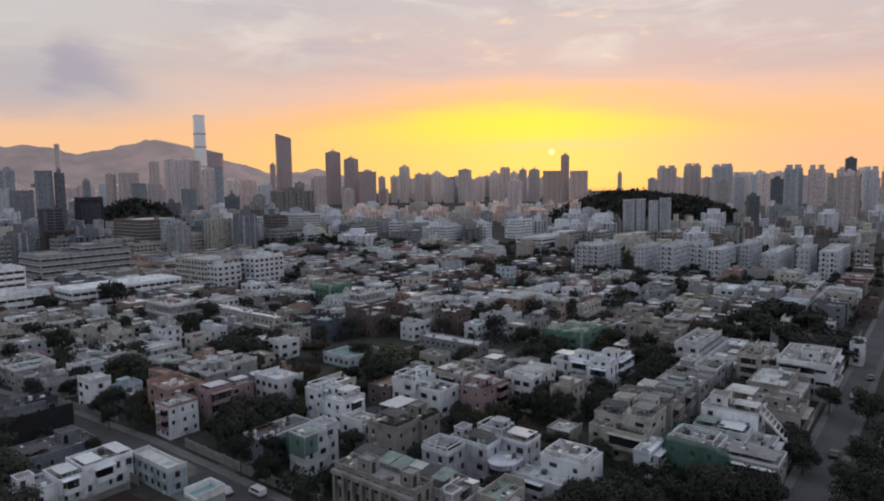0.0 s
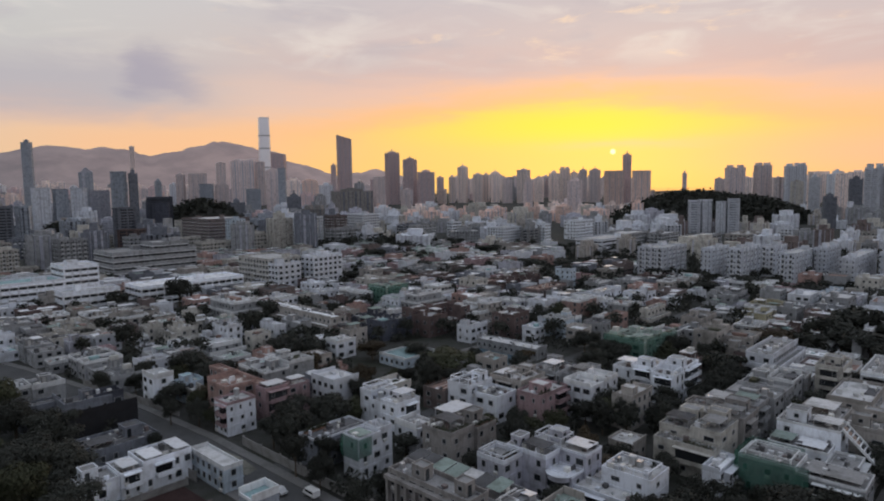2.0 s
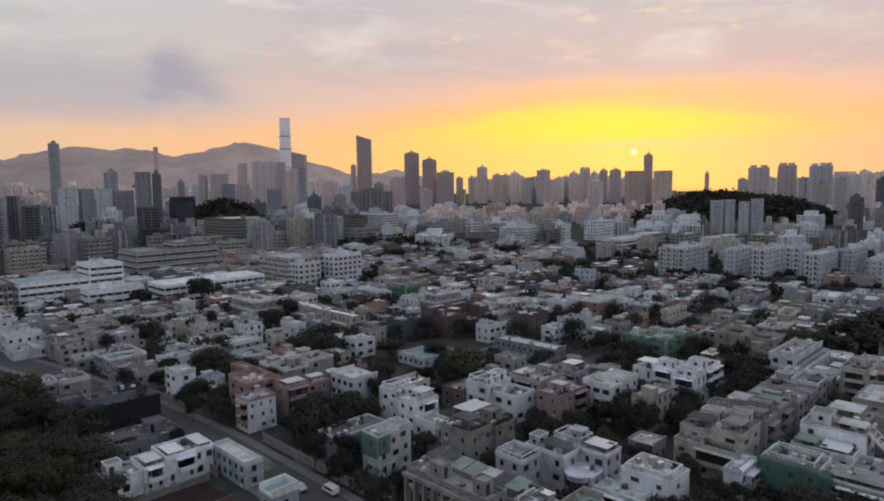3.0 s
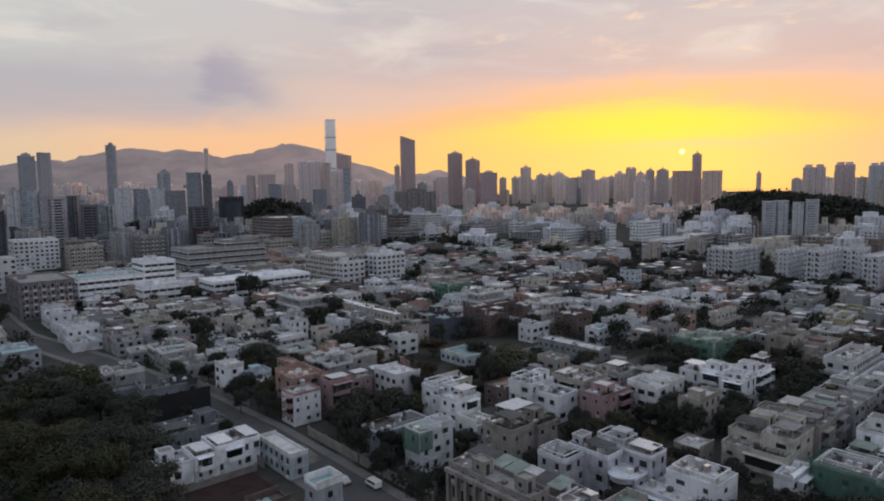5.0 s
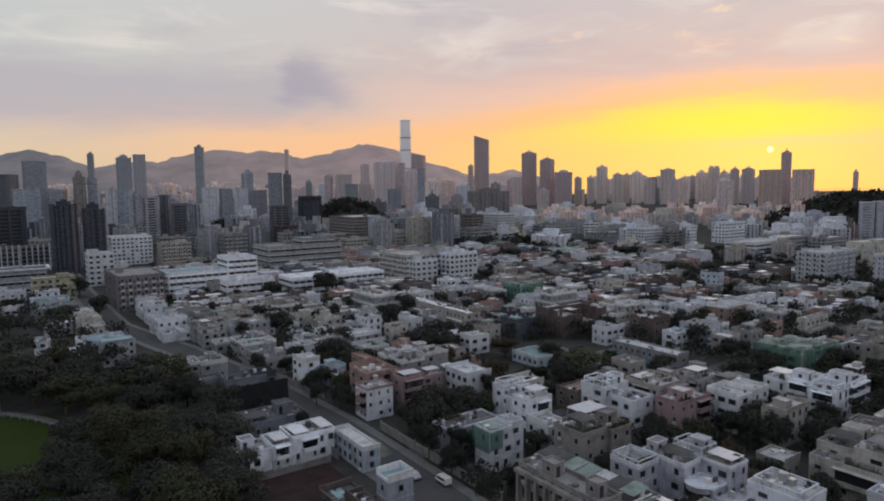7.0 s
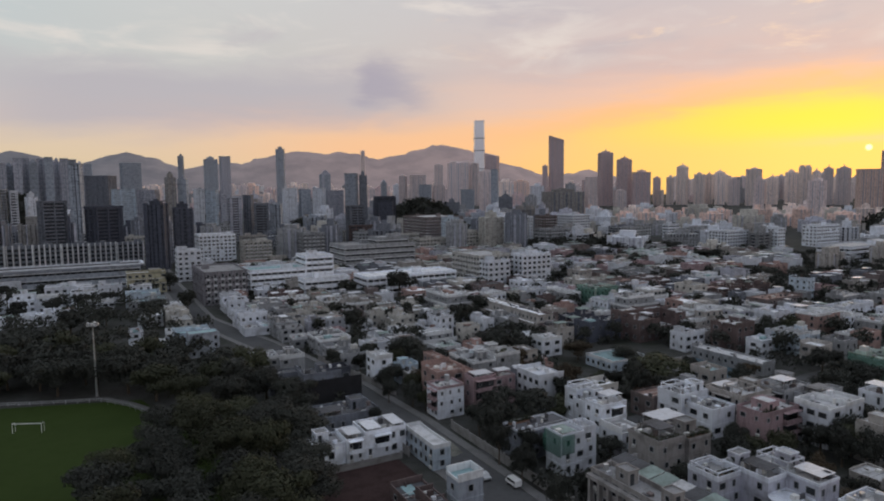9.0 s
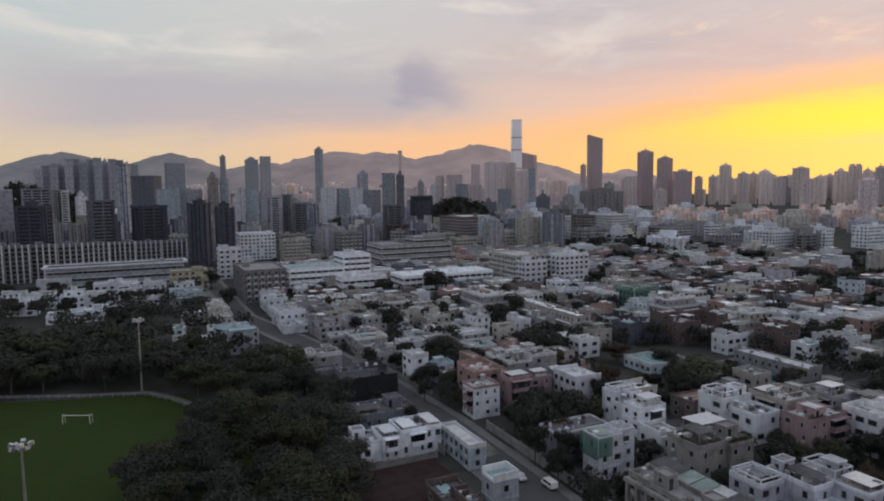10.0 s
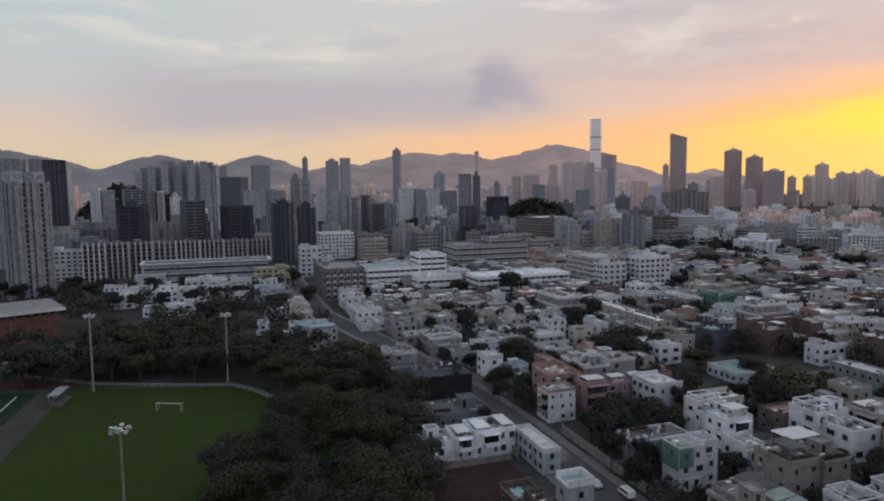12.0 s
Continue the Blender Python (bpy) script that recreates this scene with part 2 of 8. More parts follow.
TIN = surface("tin_sheet", (0.64, 0.66, 0.70), 0.5, 0.3, 0.8, vary=0.16)
NETTING = surface("green_netting", (0.045, 0.155, 0.115), 0.9, 0.45, 0.5, (0.5, 0.6, 0.6))
NETTING.node_tree.nodes["Principled BSDF"].inputs["Alpha"].default_value = 0.62
BLACKNET = surface("black_netting", (0.02, 0.02, 0.024), 0.9, 0.3, 0.6)
BAMBOO = surface("bamboo_poles", (0.30, 0.34, 0.26), 0.8, 0.3, 2.0)


# ---- building kit ----
class Build:
    """Collects boxes, prisms and quads, each with a material, into one mesh."""

    def __init__(self):
        self.v, self.f, self.k, self.mats = [], [], [], []

    def slot(self, mat):
        if mat not in self.mats:
            self.mats.append(mat)
        return self.mats.index(mat)

    def quad(self, pts, mat):
        n = len(self.v)
        self.v += pts
        self.f.append(tuple(range(n, n + len(pts))))
        self.k.append(self.slot(mat))
        return self

    def box(self, x0, y0, z0, x1, y1, z1, mat, top=None, bottom=True):
        n, s = len(self.v), self.slot(mat)
        self.v += [(x0, y0, z0), (x1, y0, z0), (x1, y1, z0), (x0, y1, z0), (x0, y0, z1), (x1, y0, z1), (x1, y1, z1), (x0, y1, z1)]
        fs = [(0, 1, 5, 4), (1, 2, 6, 5), (2, 3, 7, 6), (3, 0, 4, 7), (4, 5, 6, 7)] + ([(3, 2, 1, 0)] if bottom else [])
        for i, q in enumerate(fs):
            self.f.append(tuple(n + j for j in q))
            self.k.append(self.slot(top) if top and i == 4 else s)
        return self

    def ring(self, x0, y0, x1, y1, z0, z1, t, mat):
        """An upright wall round a rectangle, t thick."""
        self.box(x0, y0, z0, x1, y0 + t, z1, mat)
        self.box(x0, y1 - t, z0, x1, y1, z1, mat)
        self.box(x0, y0 + t, z0, x0 + t, y1 - t, z1, mat)
        self.box(x1 - t, y0 + t, z0, x1, y1 - t, z1, mat)
        return self

    def tube(self, x, y, z0, z1, r0, r1, mat, n=10, dx=0.0, dy=0.0):
        b, s = len(self.v), self.slot(mat)
        for r, z, ox, oy in ((r0, z0, 0, 0), (r1, z1, dx, dy)):
            self.v += [(x + ox + r * math.cos(6.28318 * i / n), y + oy + r * math.sin(6.28318 * i / n), z) for i in range(n)]
        for i in range(n):
            self.f.append((b + i, b + (i + 1) % n, b + n + (i + 1) % n, b + n + i))
            self.k.append(s)
        self.f.append(tuple(b + n + i for i in range(n)))
        self.k.append(s)
        return self

    def mesh(self, name):
        me = bpy.data.meshes.new(name)
        me.from_pydata(self.v, [], self.f)
        for mt in self.mats:
            me.materials.append(mt)
        me.polygons.foreach_set("material_index", self.k)
        me.update()
        return me


def part(name, me, parent, at=(0, 0, 0), turn=0.0, label=""):
    """Links a mesh as one part under a thing or a part."""
    ob = new(name, me)
    ob.parent = parent
    ob.location = at
    ob.rotation_euler = (0, 0, turn)
    return tagged(ob, label) if label else ob


def thing(name, x, y, z, yaw, label, category, group="", kind=""):
    ob = new(name)
    ob.location, ob.rotation_euler = (x, y, z), (0, 0, radians(yaw))
    return tagged(ob, label, category, group, kind)


SHARED = {}
TAKEN, GREEN, HIGH, TALL = [], [], [], []


def claim(x, y, a, b):
    p, q = (x + y) * 0.70711, (y - x) * 0.70711
    TAKEN.append((p, q, p + a, q + b))
    HIGH.append((x, y + 0.7 * max(a, b), 0.6 * max(a, b)))


def shared(key, make):
    if key not in SHARED:
        SHARED[key] = make()
    return SHARED[key]


def window_into(b, w, h, m):
    """One window as a connected shape: frame proud of the wall, dark pane set back; faces -y before the turn m."""
    t, n = 0.09, len(b.v)
    rings = [(w / 2, 0.0, h, 0.04), (w / 2, 0.0, h, -0.07), (w / 2 - t, t, h - t, -0.07), (w / 2 - t, t, h - t, -0.01)]
    for u, z0, z1, y in rings:
        b.v += [tuple(m @ Vector(c)) for c in ((-u, y, z0), (u, y, z0), (u, y, z1), (-u, y, z1))]
    for r in range(3):
        for i in range(4):
            j = (i + 1) % 4
            b.f.append((n + 4 * r + i, n + 4 * r + j, n + 4 * r + 4 + j, n + 4 * r + 4 + i))
            b.k.append(b.slot(FRAME))
    b.f.append((n + 12, n + 13, n + 14, n + 15))
    b.k.append(b.slot(GLASS))


def window_mesh(w, h):
    def make():
        b = Build()
        window_into(b, w, h, Matrix.Identity(4))
        return b.mesh("window")
    return shared(("window", w, h), make)


def ac_mesh():
    def make():
        b = Build().box(-0.42, -0.36, 0, 0.42, 0.0, 0.55, ACWHITE)
        b.quad([(-0.34, -0.365, 0.08), (0.34, -0.365, 0.08), (0.34, -0.365, 0.47), (-0.34, -0.365, 0.47)], STEEL)
        return b.mesh("ac_unit")
    return shared("ac", make)


def tank_mesh(kind):
    def make():
        b = Build()
        if kind == "steel":
            b.tube(0, 0, 0.3, 2.0, 0.75, 0.75, STEEL, 14).tube(0, 0, 2.0, 2.25, 0.75, 0.15, STEEL, 14)
            for i in range(3):
                b.box(math.cos(2.1 * i) * 0.6 - 0.05, math.sin(2.1 * i) * 0.6 - 0.05, 0, math.cos(2.1 * i) * 0.6 + 0.05, math.sin(2.1 * i) * 0.6 + 0.05, 0.35, STEEL)
        else:
            b.box(-1.1, -0.9, 0, 1.1, 0.9, 1.5, surface("tank_concrete", (0.5, 0.5, 0.48), 0.9, 0.4, 0.6)).box(-0.35, -0.35, 1.5, 0.35, 0.35, 1.62, STEEL)
        return b.mesh("water_tank")
    return shared(("tank", kind), make)


def canopy_mesh(w, d, mat):
    """A ribbed tin canopy on four posts."""
    def make():
        b = Build()
        n = max(4, int(w / 0.6))
        for i in range(n):
            b.box(w * i / n, -0.2, 2.4 + (0.04 if i % 2 else 0.0), w * (i + 1) / n, d + 0.2, 2.5 + (0.04 if i % 2 else 0.0), mat)
        for px in (0.15, w - 0.15):
            for py in (0.1, d - 0.1):
                b.box(px - 0.06, py - 0.06, 0, px + 0.06, py + 0.06, 2.4, STEEL)
        return b.mesh("roof_canopy")
    return shared(("canopy", round(w, 1), round(d, 1), mat.name), make)


def roof_unit(i):
    """Small things that stand on flat roofs: a vent box, a tin shed, a skylight, a drying frame, a solar heater."""
    def make():
        b = Build()
        if i == 0:
            b.box(-0.6, -0.5, 0, 0.6, 0.5, 0.9, ACWHITE).box(-0.7, -0.6, 0.9, 0.7, 0.6, 1.0, STEEL)
        elif i == 1:
            b.box(-1.3, -1.0, 0, 1.3, 1.0, 1.9, paint("grey")).quad([(-1.5, -1.2, 1.92), (1.5, -1.2, 1.92), (1.5, 1.2, 2.3), (-1.5, 1.2, 2.3)], TIN)
        elif i == 2:
            b.box(-0.9, -0.7, 0, 0.9, 0.7, 0.35, FRAME).quad([(-0.8, -0.6, 0.36), (0.8, -0.6, 0.36), (0.8, 0.6, 0.36), (-0.8, 0.6, 0.36)], GLASS)
        elif i == 3:
            for u in (-1.2, 1.2):
                b.box(u - 0.04, -0.6, 0, u + 0.04, -0.52, 1.9, STEEL).box(u - 0.04, 0.52, 0, u + 0.04, 0.6, 1.9, STEEL).box(u - 0.04, -0.6, 1.9, u + 0.04, 0.6, 1.96, STEEL)
            for v in (-0.4, 0.0, 0.4):
                b.box(-1.2, v - 0.02, 1.84, 1.2, v + 0.02, 1.88, STEEL)
        else:
            b.quad([(-1.0, -0.7, 0.25), (1.0, -0.7, 0.25), (1.0, 0.6, 1.0), (-1.0, 0.6, 1.0)], GLASS)
            b.box(-1.0, 0.5, 0, -0.92, 0.58, 0.98, STEEL).box(0.92, 0.5, 0, 1.0, 0.58, 0.98, STEEL).box(-1.0, 0.6, 0.95, 1.0, 1.0, 1.35, STEEL)
        return b.mesh("roof_unit")
    return shared(("unit", i), make)


def planter_mesh(i):
    def make():
        rr = random.Random(50 + i)
        b = Build().box(-0.9, -0.3, 0, 0.9, 0.3, 0.45, surface("terracotta", (0.30, 0.17, 0.12), 0.9, 0.3, 1.0))
        for _ in range(60):
            x, y, z = rr.uniform(-0.95, 0.95), rr.uniform(-0.4, 0.4), rr.uniform(0.4, 1.3)
            s, a = rr.uniform(0.15, 0.3), rr.uniform(0, 6.3)
            dx, dy = s * math.cos(a), s * math.sin(a)
            b.quad([(x - dx, y - dy, z - s * 0.4), (x + dy, y - dx, z), (x + dx, y + dy, z + s * 0.5), (x - dy, y + dx, z + 0.1)], LEAF2)
        return b.mesh("planter")
    return shared(("planter", i), make)


STOREYS = {1: "one-storey", 2: "two-storey", 3: "three-storey", 4: "four-storey", 5: "five-storey", 6: "six-storey", 7: "seven-storey", 8: "eight-storey"}
PLAIN = {"plum": "dusky plum-grey", "dusk_haze": "dusky rose-grey", "steel": "cool steel-grey", "taupe": "taupe-grey", "brilliant": "bright white", "haze": "pale hazy", "pale_blue": "pale blue", "brick_red": "brick-red", "mint": "pale mint-green", "lilac": "pale lilac"}


def face_windows(root, rr, x0, y0, x1, y1, z0, h, storeys, sides, near, skip=0.15, pitch=None, size=None):
    """Rows of windows on the chosen sides of a block: 0 front (-y), 1 side (-x), 2 back, 3 far side."""
    sh = h / storeys
    joint = Build()
    for side in sides:
        length = (x1 - x0) if side in (0, 2) else (y1 - y0)
        step = pitch or rr.choice((2.4, 2.7, 3.1))
        n = int((length - 1.0) / step)
        if n < 1 or length < 2.6:
            continue
        w, hh = size or rr.choice(((1.1, 1.35), (1.3, 1.4), (0.95, 1.25), (1.6, 1.4), (2.2, 1.4), (1.2, 1.6)))
        if not pitch and w > 2.5:
            step = w + 0.6
            n = max(1, int((length - 0.8) / step))
        w = min(w, step * 0.85, length - 1.0)
        me = window_mesh(w, hh)
        for s in range(storeys):
            for i in range(n):
                if rr.random() < skip:
                    continue
                u = (i + 0.5) * length / n
                z = z0 + s * sh + sh * 0.34
                at, turn = {0: ((x0 + u, y0, z), 0.0), 1: ((x0, y0 + u, z), -math.pi / 2), 2: ((x0 + u, y1, z), math.pi), 3: ((x1, y0 + u, z), math.pi / 2)}[side]
                if not near:
                    window_into(joint, w, hh, Matrix.Translation(at) @ Matrix.Rotation(turn, 4, "Z"))
                    continue
                part("window", me, root, at, turn)
                if near and rr.random() < 0.12:
                    ox, oy = {0: (0.2, 0), 1: (0, 0.2), 2: (0.2, 0), 3: (0, 0.2)}[side]
                    part("ac_unit", ac_mesh(), root, (at[0] + ox, at[1] + oy, z - 0.62), turn)
    if joint.f:
        tagged(part("window_array", joint.mesh("window_array"), root), "small dark panes in pale frames", kind="stuff")


def house(x, y, a, b, h, coat="white", top="concrete", seed=1, near=True, yaw=45.0, extras="", split=None, z=0.0):
    """A flat-roofed plastered house: its front corner at x, y, a metres along its right face and b along its left."""
    claim(x, y, a, b)
    rr = random.Random(seed)
    storeys = max(1, round(h / 3.1))
    word = PLAIN.get(coat, coat)
    top_word = {"concrete": "grey concrete", "pale": "pale screeded", "green": "green-painted", "red": "red-tiled", "dark": "dark weathered", "teal": "teal-painted", "bright": "bright white"}[top]
    label = f"{word} {STOREYS[storeys]} house with {top_word} flat roof"
    if "black" in extras:
        label = f"{word} house draped in black netting"
    elif "net" in extras:
        label = f"{word} {STOREYS[storeys]} house under green scaffold netting"
    elif "canopy" in extras:
        label = f"{word} {STOREYS[storeys]} house with white tin roof canopy"
    root = thing("house", x, y, z, yaw, label, "house", "flat-roofed houses of the district")
    wall, rf = paint(coat), roofing(top)
    trim = paint("trim") if rr.random() < 0.4 and coat not in ("brown", "charcoal", "slate", "brick_red") else wall
    cap = trim
    sh = h / storeys
    # blocks: a body broken into parts of different height, or a set-back top floor
    mode = split if split is not None else (rr.choice((1, 1, 2, 2, 3)) if min(a, b) > 6 else 0)
    if mode == 3 and storeys > 1:
        e1, e2 = rr.uniform(1.5, 3.0), rr.uniform(1.5, 3.0)
        blocks = [(0, 0, a, b, h - sh), (e1, e2, a - 0.4, b - 0.4, h)]
    elif storeys > 1 and (mode or min(a, b) > 8):
        blocks, cells = [], [(0.0, 0.0, a, b)]
        while cells:
            x0, y0, x1, y1 = cells.pop()
            w, d = x1 - x0, y1 - y0
            if w * d > (58 if near else 120) and max(w, d) > 7.5:
                k = rr.uniform(0.36, 0.64)
                cells += [(x0, y0, x0 + w * k, y1), (x0 + w * k, y0, x1, y1)] if w > d else [(x0, y0, x1, y0 + d * k), (x0, y0 + d * k, x1, y1)]
                continue
            front = rr.uniform(0, 0.9) if y0 == 0 and len(blocks) else 0.0
            side = rr.uniform(0, 0.9) if x0 == 0 and len(blocks) else 0.0
            drop = 0.0 if not blocks else rr.choice((0.0, 0.0, 0.5, sh * 0.5, sh, sh, sh * 1.5, -0.7))
            blocks.append((x0 + side, y0 + front, x1, y1, max(2.8, h - drop)))
    else:
        blocks = [(0, 0, a, b, h)]
    for i, (x0, y0, x1, y1, hh) in enumerate(blocks):
        base = h - sh if (mode == 3 and i == 1) else 0.0
        part("wall", Build().box(x0, y0, base, x1, y1, hh, wall).mesh("wall"), root)
        part("roof", Build().box(x0 + 0.2, y0 + 0.2, hh + 0.004, x1 - 0.2, y1 - 0.2, hh + 0.1, rf).mesh("roof"), root)
        pb, ph = Build(), [rr.choice((0.35, 0.6, 0.9, 1.0, 1.1, 1.5)) for _ in range(4)]
        X0, Y0, X1, Y1 = x0 - 0.06, y0 - 0.06, x1 + 0.06, y1 + 0.06
        for (u0, v0, u1, v1), q in zip(((X0, Y0, X1, Y0 + 0.22), (X0, Y1 - 0.22, X1, Y1), (X0, Y0 + 0.22, X0 + 0.22, Y1 - 0.22), (X1 - 0.22, Y0 + 0.22, X1, Y1 - 0.22)), ph):
            pb.box(u0, v0, hh + 0.004, u1, v1, hh + q, cap)
        part("parapet", pb.mesh("parapet"), root)
        ns = max(1, round((hh - base) / sh))
        face_windows(root, rr, x0, y0, x1, y1, base, hh - base, ns, (0, 1, 2, 3) if near else (0, 1), near, 0.05 if near else 0.12, *((2.3, (1.2, 1.4)) if "flush" in extras else ()))
        if near and ns > 1:
            # floor ledges and a balcony
            for s in range(1, ns):
                part("floor_ledge", Build().ring(x0 - 0.12, y0 - 0.12, x1 + 0.12, y1 + 0.12, base + s * sh - 0.12, base + s * sh + 0.05, 0.12, wall).mesh("floor_ledge"), root)
            for side, ln in ((0, x1 - x0), (1, y1 - y0)):
                if ln < 4.5 or rr.random() < 0.3 or "flush" in extras or "net" in extras:
                    continue
                wd = min(ln - 0.8, rr.uniform(3.0, 6.5))
                px = rr.uniform(0.3, max(0.35, ln - wd - 0.3))
                for s in range(0 if rr.random() < 0.4 else 1, ns):
                    z0 = base + s * sh
                    # a deep roofed balcony with glass doors behind
                    bb = Build().box(0, -1.6, z0 - 0.15, wd, -0.125, z0 + 0.02, trim).box(0, -1.6, z0 + 0.02, wd, -1.48, z0 + 0.95, trim)
                    bb.box(0, -1.48, z0 + 0.02, 0.14, -0.125, z0 + sh - 0.3, trim).box(wd - 0.14, -1.48, z0 + 0.02, wd, -0.125, z0 + sh - 0.3, trim)
                    bb.box(0, -1.65, z0 + sh - 0.3, wd, -0.125, z0 + sh - 0.16, trim)
                    at, turn = ((x0 + px, y0, 0), 0.0) if side == 0 else ((x0, y0 + px + wd, 0), -math.pi / 2)
                    bal = part("balcony", bb.mesh("balcony"), root, at, turn)
                    part("glass_door", Build().box(0.3, -0.16, z0 + 0.03, wd - 0.3, -0.08, z0 + min(2.4, sh - 0.5), GLASS).mesh("glass_door"), bal)
        w, d = x1 - x0, y1 - y0
        free = not (mode == 3 and i == 0)
        if free and w > 3 and d > 3 and "bare" not in extras:
            cb = Build()
            for _ in range(int(w * d / (9 if near else 16)) + 1):
                sx, sy, sz = rr.uniform(0.3, 1.4), rr.uniform(0.3, 1.4), rr.choice((0.25, 0.4, 0.6, 0.9, 1.3))
                cx, cy = rr.uniform(0.4, max(0.5, w - sx - 0.4)), rr.uniform(0.4, max(0.5, d - sy - 0.4))
                cb.box(x0 + cx, y0 + cy, hh + 0.1, x0 + cx + sx, y0 + cy + sy, hh + 0.1 + sz, rr.choice((ACWHITE, STEEL, rf, trim, roofing("dark"), TIN)))
            for _ in range(rr.randint(0, 2) if min(w, d) > 4 else 0):
                sx, sy = rr.uniform(1.2, w * 0.55), rr.uniform(1.0, d * 0.5)
                cx, cy, sz = rr.uniform(0.3, w - sx - 0.3), rr.uniform(0.3, d - sy - 0.3), rr.choice((0.06, 0.12, 0.5, 1.1))
                cb.box(x0 + cx, y0 + cy, hh + 0.104, x0 + cx + sx, y0 + cy + sy, hh + 0.1 + sz, rr.choice((roofing("dark"), roofing("dark"), roofing("teal"), roofing("red"), roofing("pale"), LEAF2, trim)))
            for _ in range(2):
                cy = rr.uniform(0.5, d - 0.5)
                cb.box(x0 + 0.4, y0 + cy, hh + 0.1, x0 + w - 0.4, y0 + cy + 0.1, hh + 0.22, STEEL)
            tagged(part("roof_clutter", cb.mesh("roof_clutter"), root), "small vents, pipes and boxes", kind="stuff")
        if free and "plain" not in extras and w > 4.6 and d > 4.6 and rr.random() < (0.7 if near else 0.45):
            hx, hy = x0 + rr.uniform(0.4, max(0.5, w - 4.4)), y0 + rr.uniform(0.4 + d * 0.3, d - 4.0) if d > 7 else y0 + 0.6
            hw, hd = rr.uniform(2.4, 3.6), rr.uniform(2.6, 3.4)
            hb = Build().box(hx, hy, hh + 0.1, hx + hw, hy + hd, hh + 2.4, wall, rf).ring(hx - 0.12, hy - 0.12, hx + hw + 0.12, hy + hd + 0.12, hh + 2.4, hh + 2.6, 0.2, trim)
            hb.box(hx + 0.7, hy - 0.03, hh + 0.12, hx + 1.6, hy - 0.003, hh + 2.1, STEEL)
            part("stair_hut", hb.mesh("stair_hut"), root)
            if rr.random() < 0.22:
                part("water_tank", tank_mesh(rr.choice(("steel", "box"))), root, (hx + hw / 2, hy + hd / 2, hh + 2.4))
            for _ in range(rr.randint(1, 2) if near else 0):
                part("ac_unit", ac_mesh(), root, (x0 + rr.uniform(1, w - 1), y0 + rr.uniform(1, min(d - 1, 3)), hh + 0.1), rr.choice((0, 1.5708, 3.1416)))
            for _ in range(rr.randint(1, 3) if near else 0):
                part("roof_unit", roof_unit(rr.randrange(5)), root, (x0 + rr.uniform(1.4, w - 1.4), y0 + rr.uniform(1.2, d - 1.2), hh + 0.1), rr.choice((0, 1.5708)))
            if near and rr.random() < 0.4:
                pw, pd = min(w - 1, rr.uniform(2.5, 4.5)), min(d - 1, rr.uniform(2.5, 4.5))
                pergola = part("pergola", Build().ring(0, 0, pw, pd, 2.3, 2.45, 0.16, paint("trim")).mesh("pergola"), root)
                for k in range(1, 5):
                    part("slat", Build().box(0.16, -0.06, 2.45, pw - 0.16, 0.06, 2.57, paint("trim")).mesh("slat"), pergola, (0, pd * k / 5, 0))
                for px in (0, pw - 0.16):
                    for py in (0, pd - 0.16):
                        part("post", Build().box(0, 0, 0, 0.16, 0.16, 2.3, paint("trim")).mesh("post"), pergola, (px, py, 0))
                pergola.location = ((x0 + rr.uniform(0.3, max(0.35, w - pw - 0.3)), y0 + rr.uniform(0.3, max(0.35, d - pd - 0.3)), hh + 0.1))
            if near:
                for _ in range(rr.randint(0, 2)):
                    part("planter", planter_mesh(rr.randint(0, 2)), root, (x0 + rr.uniform(1.2, w - 1.2), y0 + rr.choice((0.55, d - 0.6)), hh + 0.1))
            if rr.random() < 0.35 or ("canopy" in extras and i == len(blocks) - 1):
                cw, cd = min(w - 1.2, rr.uniform(3, 6)), min(d - 1.0, rr.uniform(3, 5))
                part("roof_canopy", canopy_mesh(cw, cd, TIN if ("canopy" in extras or rr.random() < 0.5) else roofing("green")), root, (x0 + rr.uniform(0.4, max(0.45, w - cw - 0.4)), y0 + rr.uniform(0.4, max(0.45, d - cd - 0.4)), hh + 0.1))
    if "net" in extras:
        col = BLACKNET if "black" in extras else NETTING
        lo, hi = (0.3, h + 1.2) if "black" in extras else (h * 0.15, h + 2.0)
        # slightly bulging sheets on both street faces
        for side in (0, 1):
            nb = Build()
            ln = a if side == 0 else b
            n = max(3, int(ln / 1.5))
            for i in range(n):
                for j in range(4):
                    def pt(ii, jj):
                        u, zz = ln * ii / n, lo + (hi - lo) * jj / 4
                        bulge = -0.75 - 0.25 * noise.noise((u * 0.5, zz * 0.5, seed + side))
                        return (u, bulge, zz) if side == 0 else (bulge, u, zz)
                    nb.quad([pt(i, j), pt(i + 1, j), pt(i + 1, j + 1), pt(i, j + 1)], col)
            part("netting", nb.mesh("netting"), root)
        if "black" not in extras:
            pole = shared(("pole", h), lambda: Build().tube(0, 0, 0, h + 2.4, 0.07, 0.06, BAMBOO, 5).mesh("scaffold_pole"))
            for i in range(int(a / 2.5) + 1):
                part("scaffold_pole", pole, root, (i * 2.5, -0.5, 0))
            for i in range(int(b / 2.5) + 1):
                part("scaffold_pole", pole, root, (-0.5, i * 2.5, 0))
            for k in range(1, 5):
                zz = k * (h + 2) / 4
                part("scaffold_rail", Build().box(-0.55, -0.65, zz, a, -0.57, zz + 0.1, BAMBOO).mesh("scaffold_rail"), root)
                part("scaffold_rail", Build().box(-0.65, -0.55, zz, -0.57, b, zz + 0.1, BAMBOO).mesh("scaffold_rail"), root)
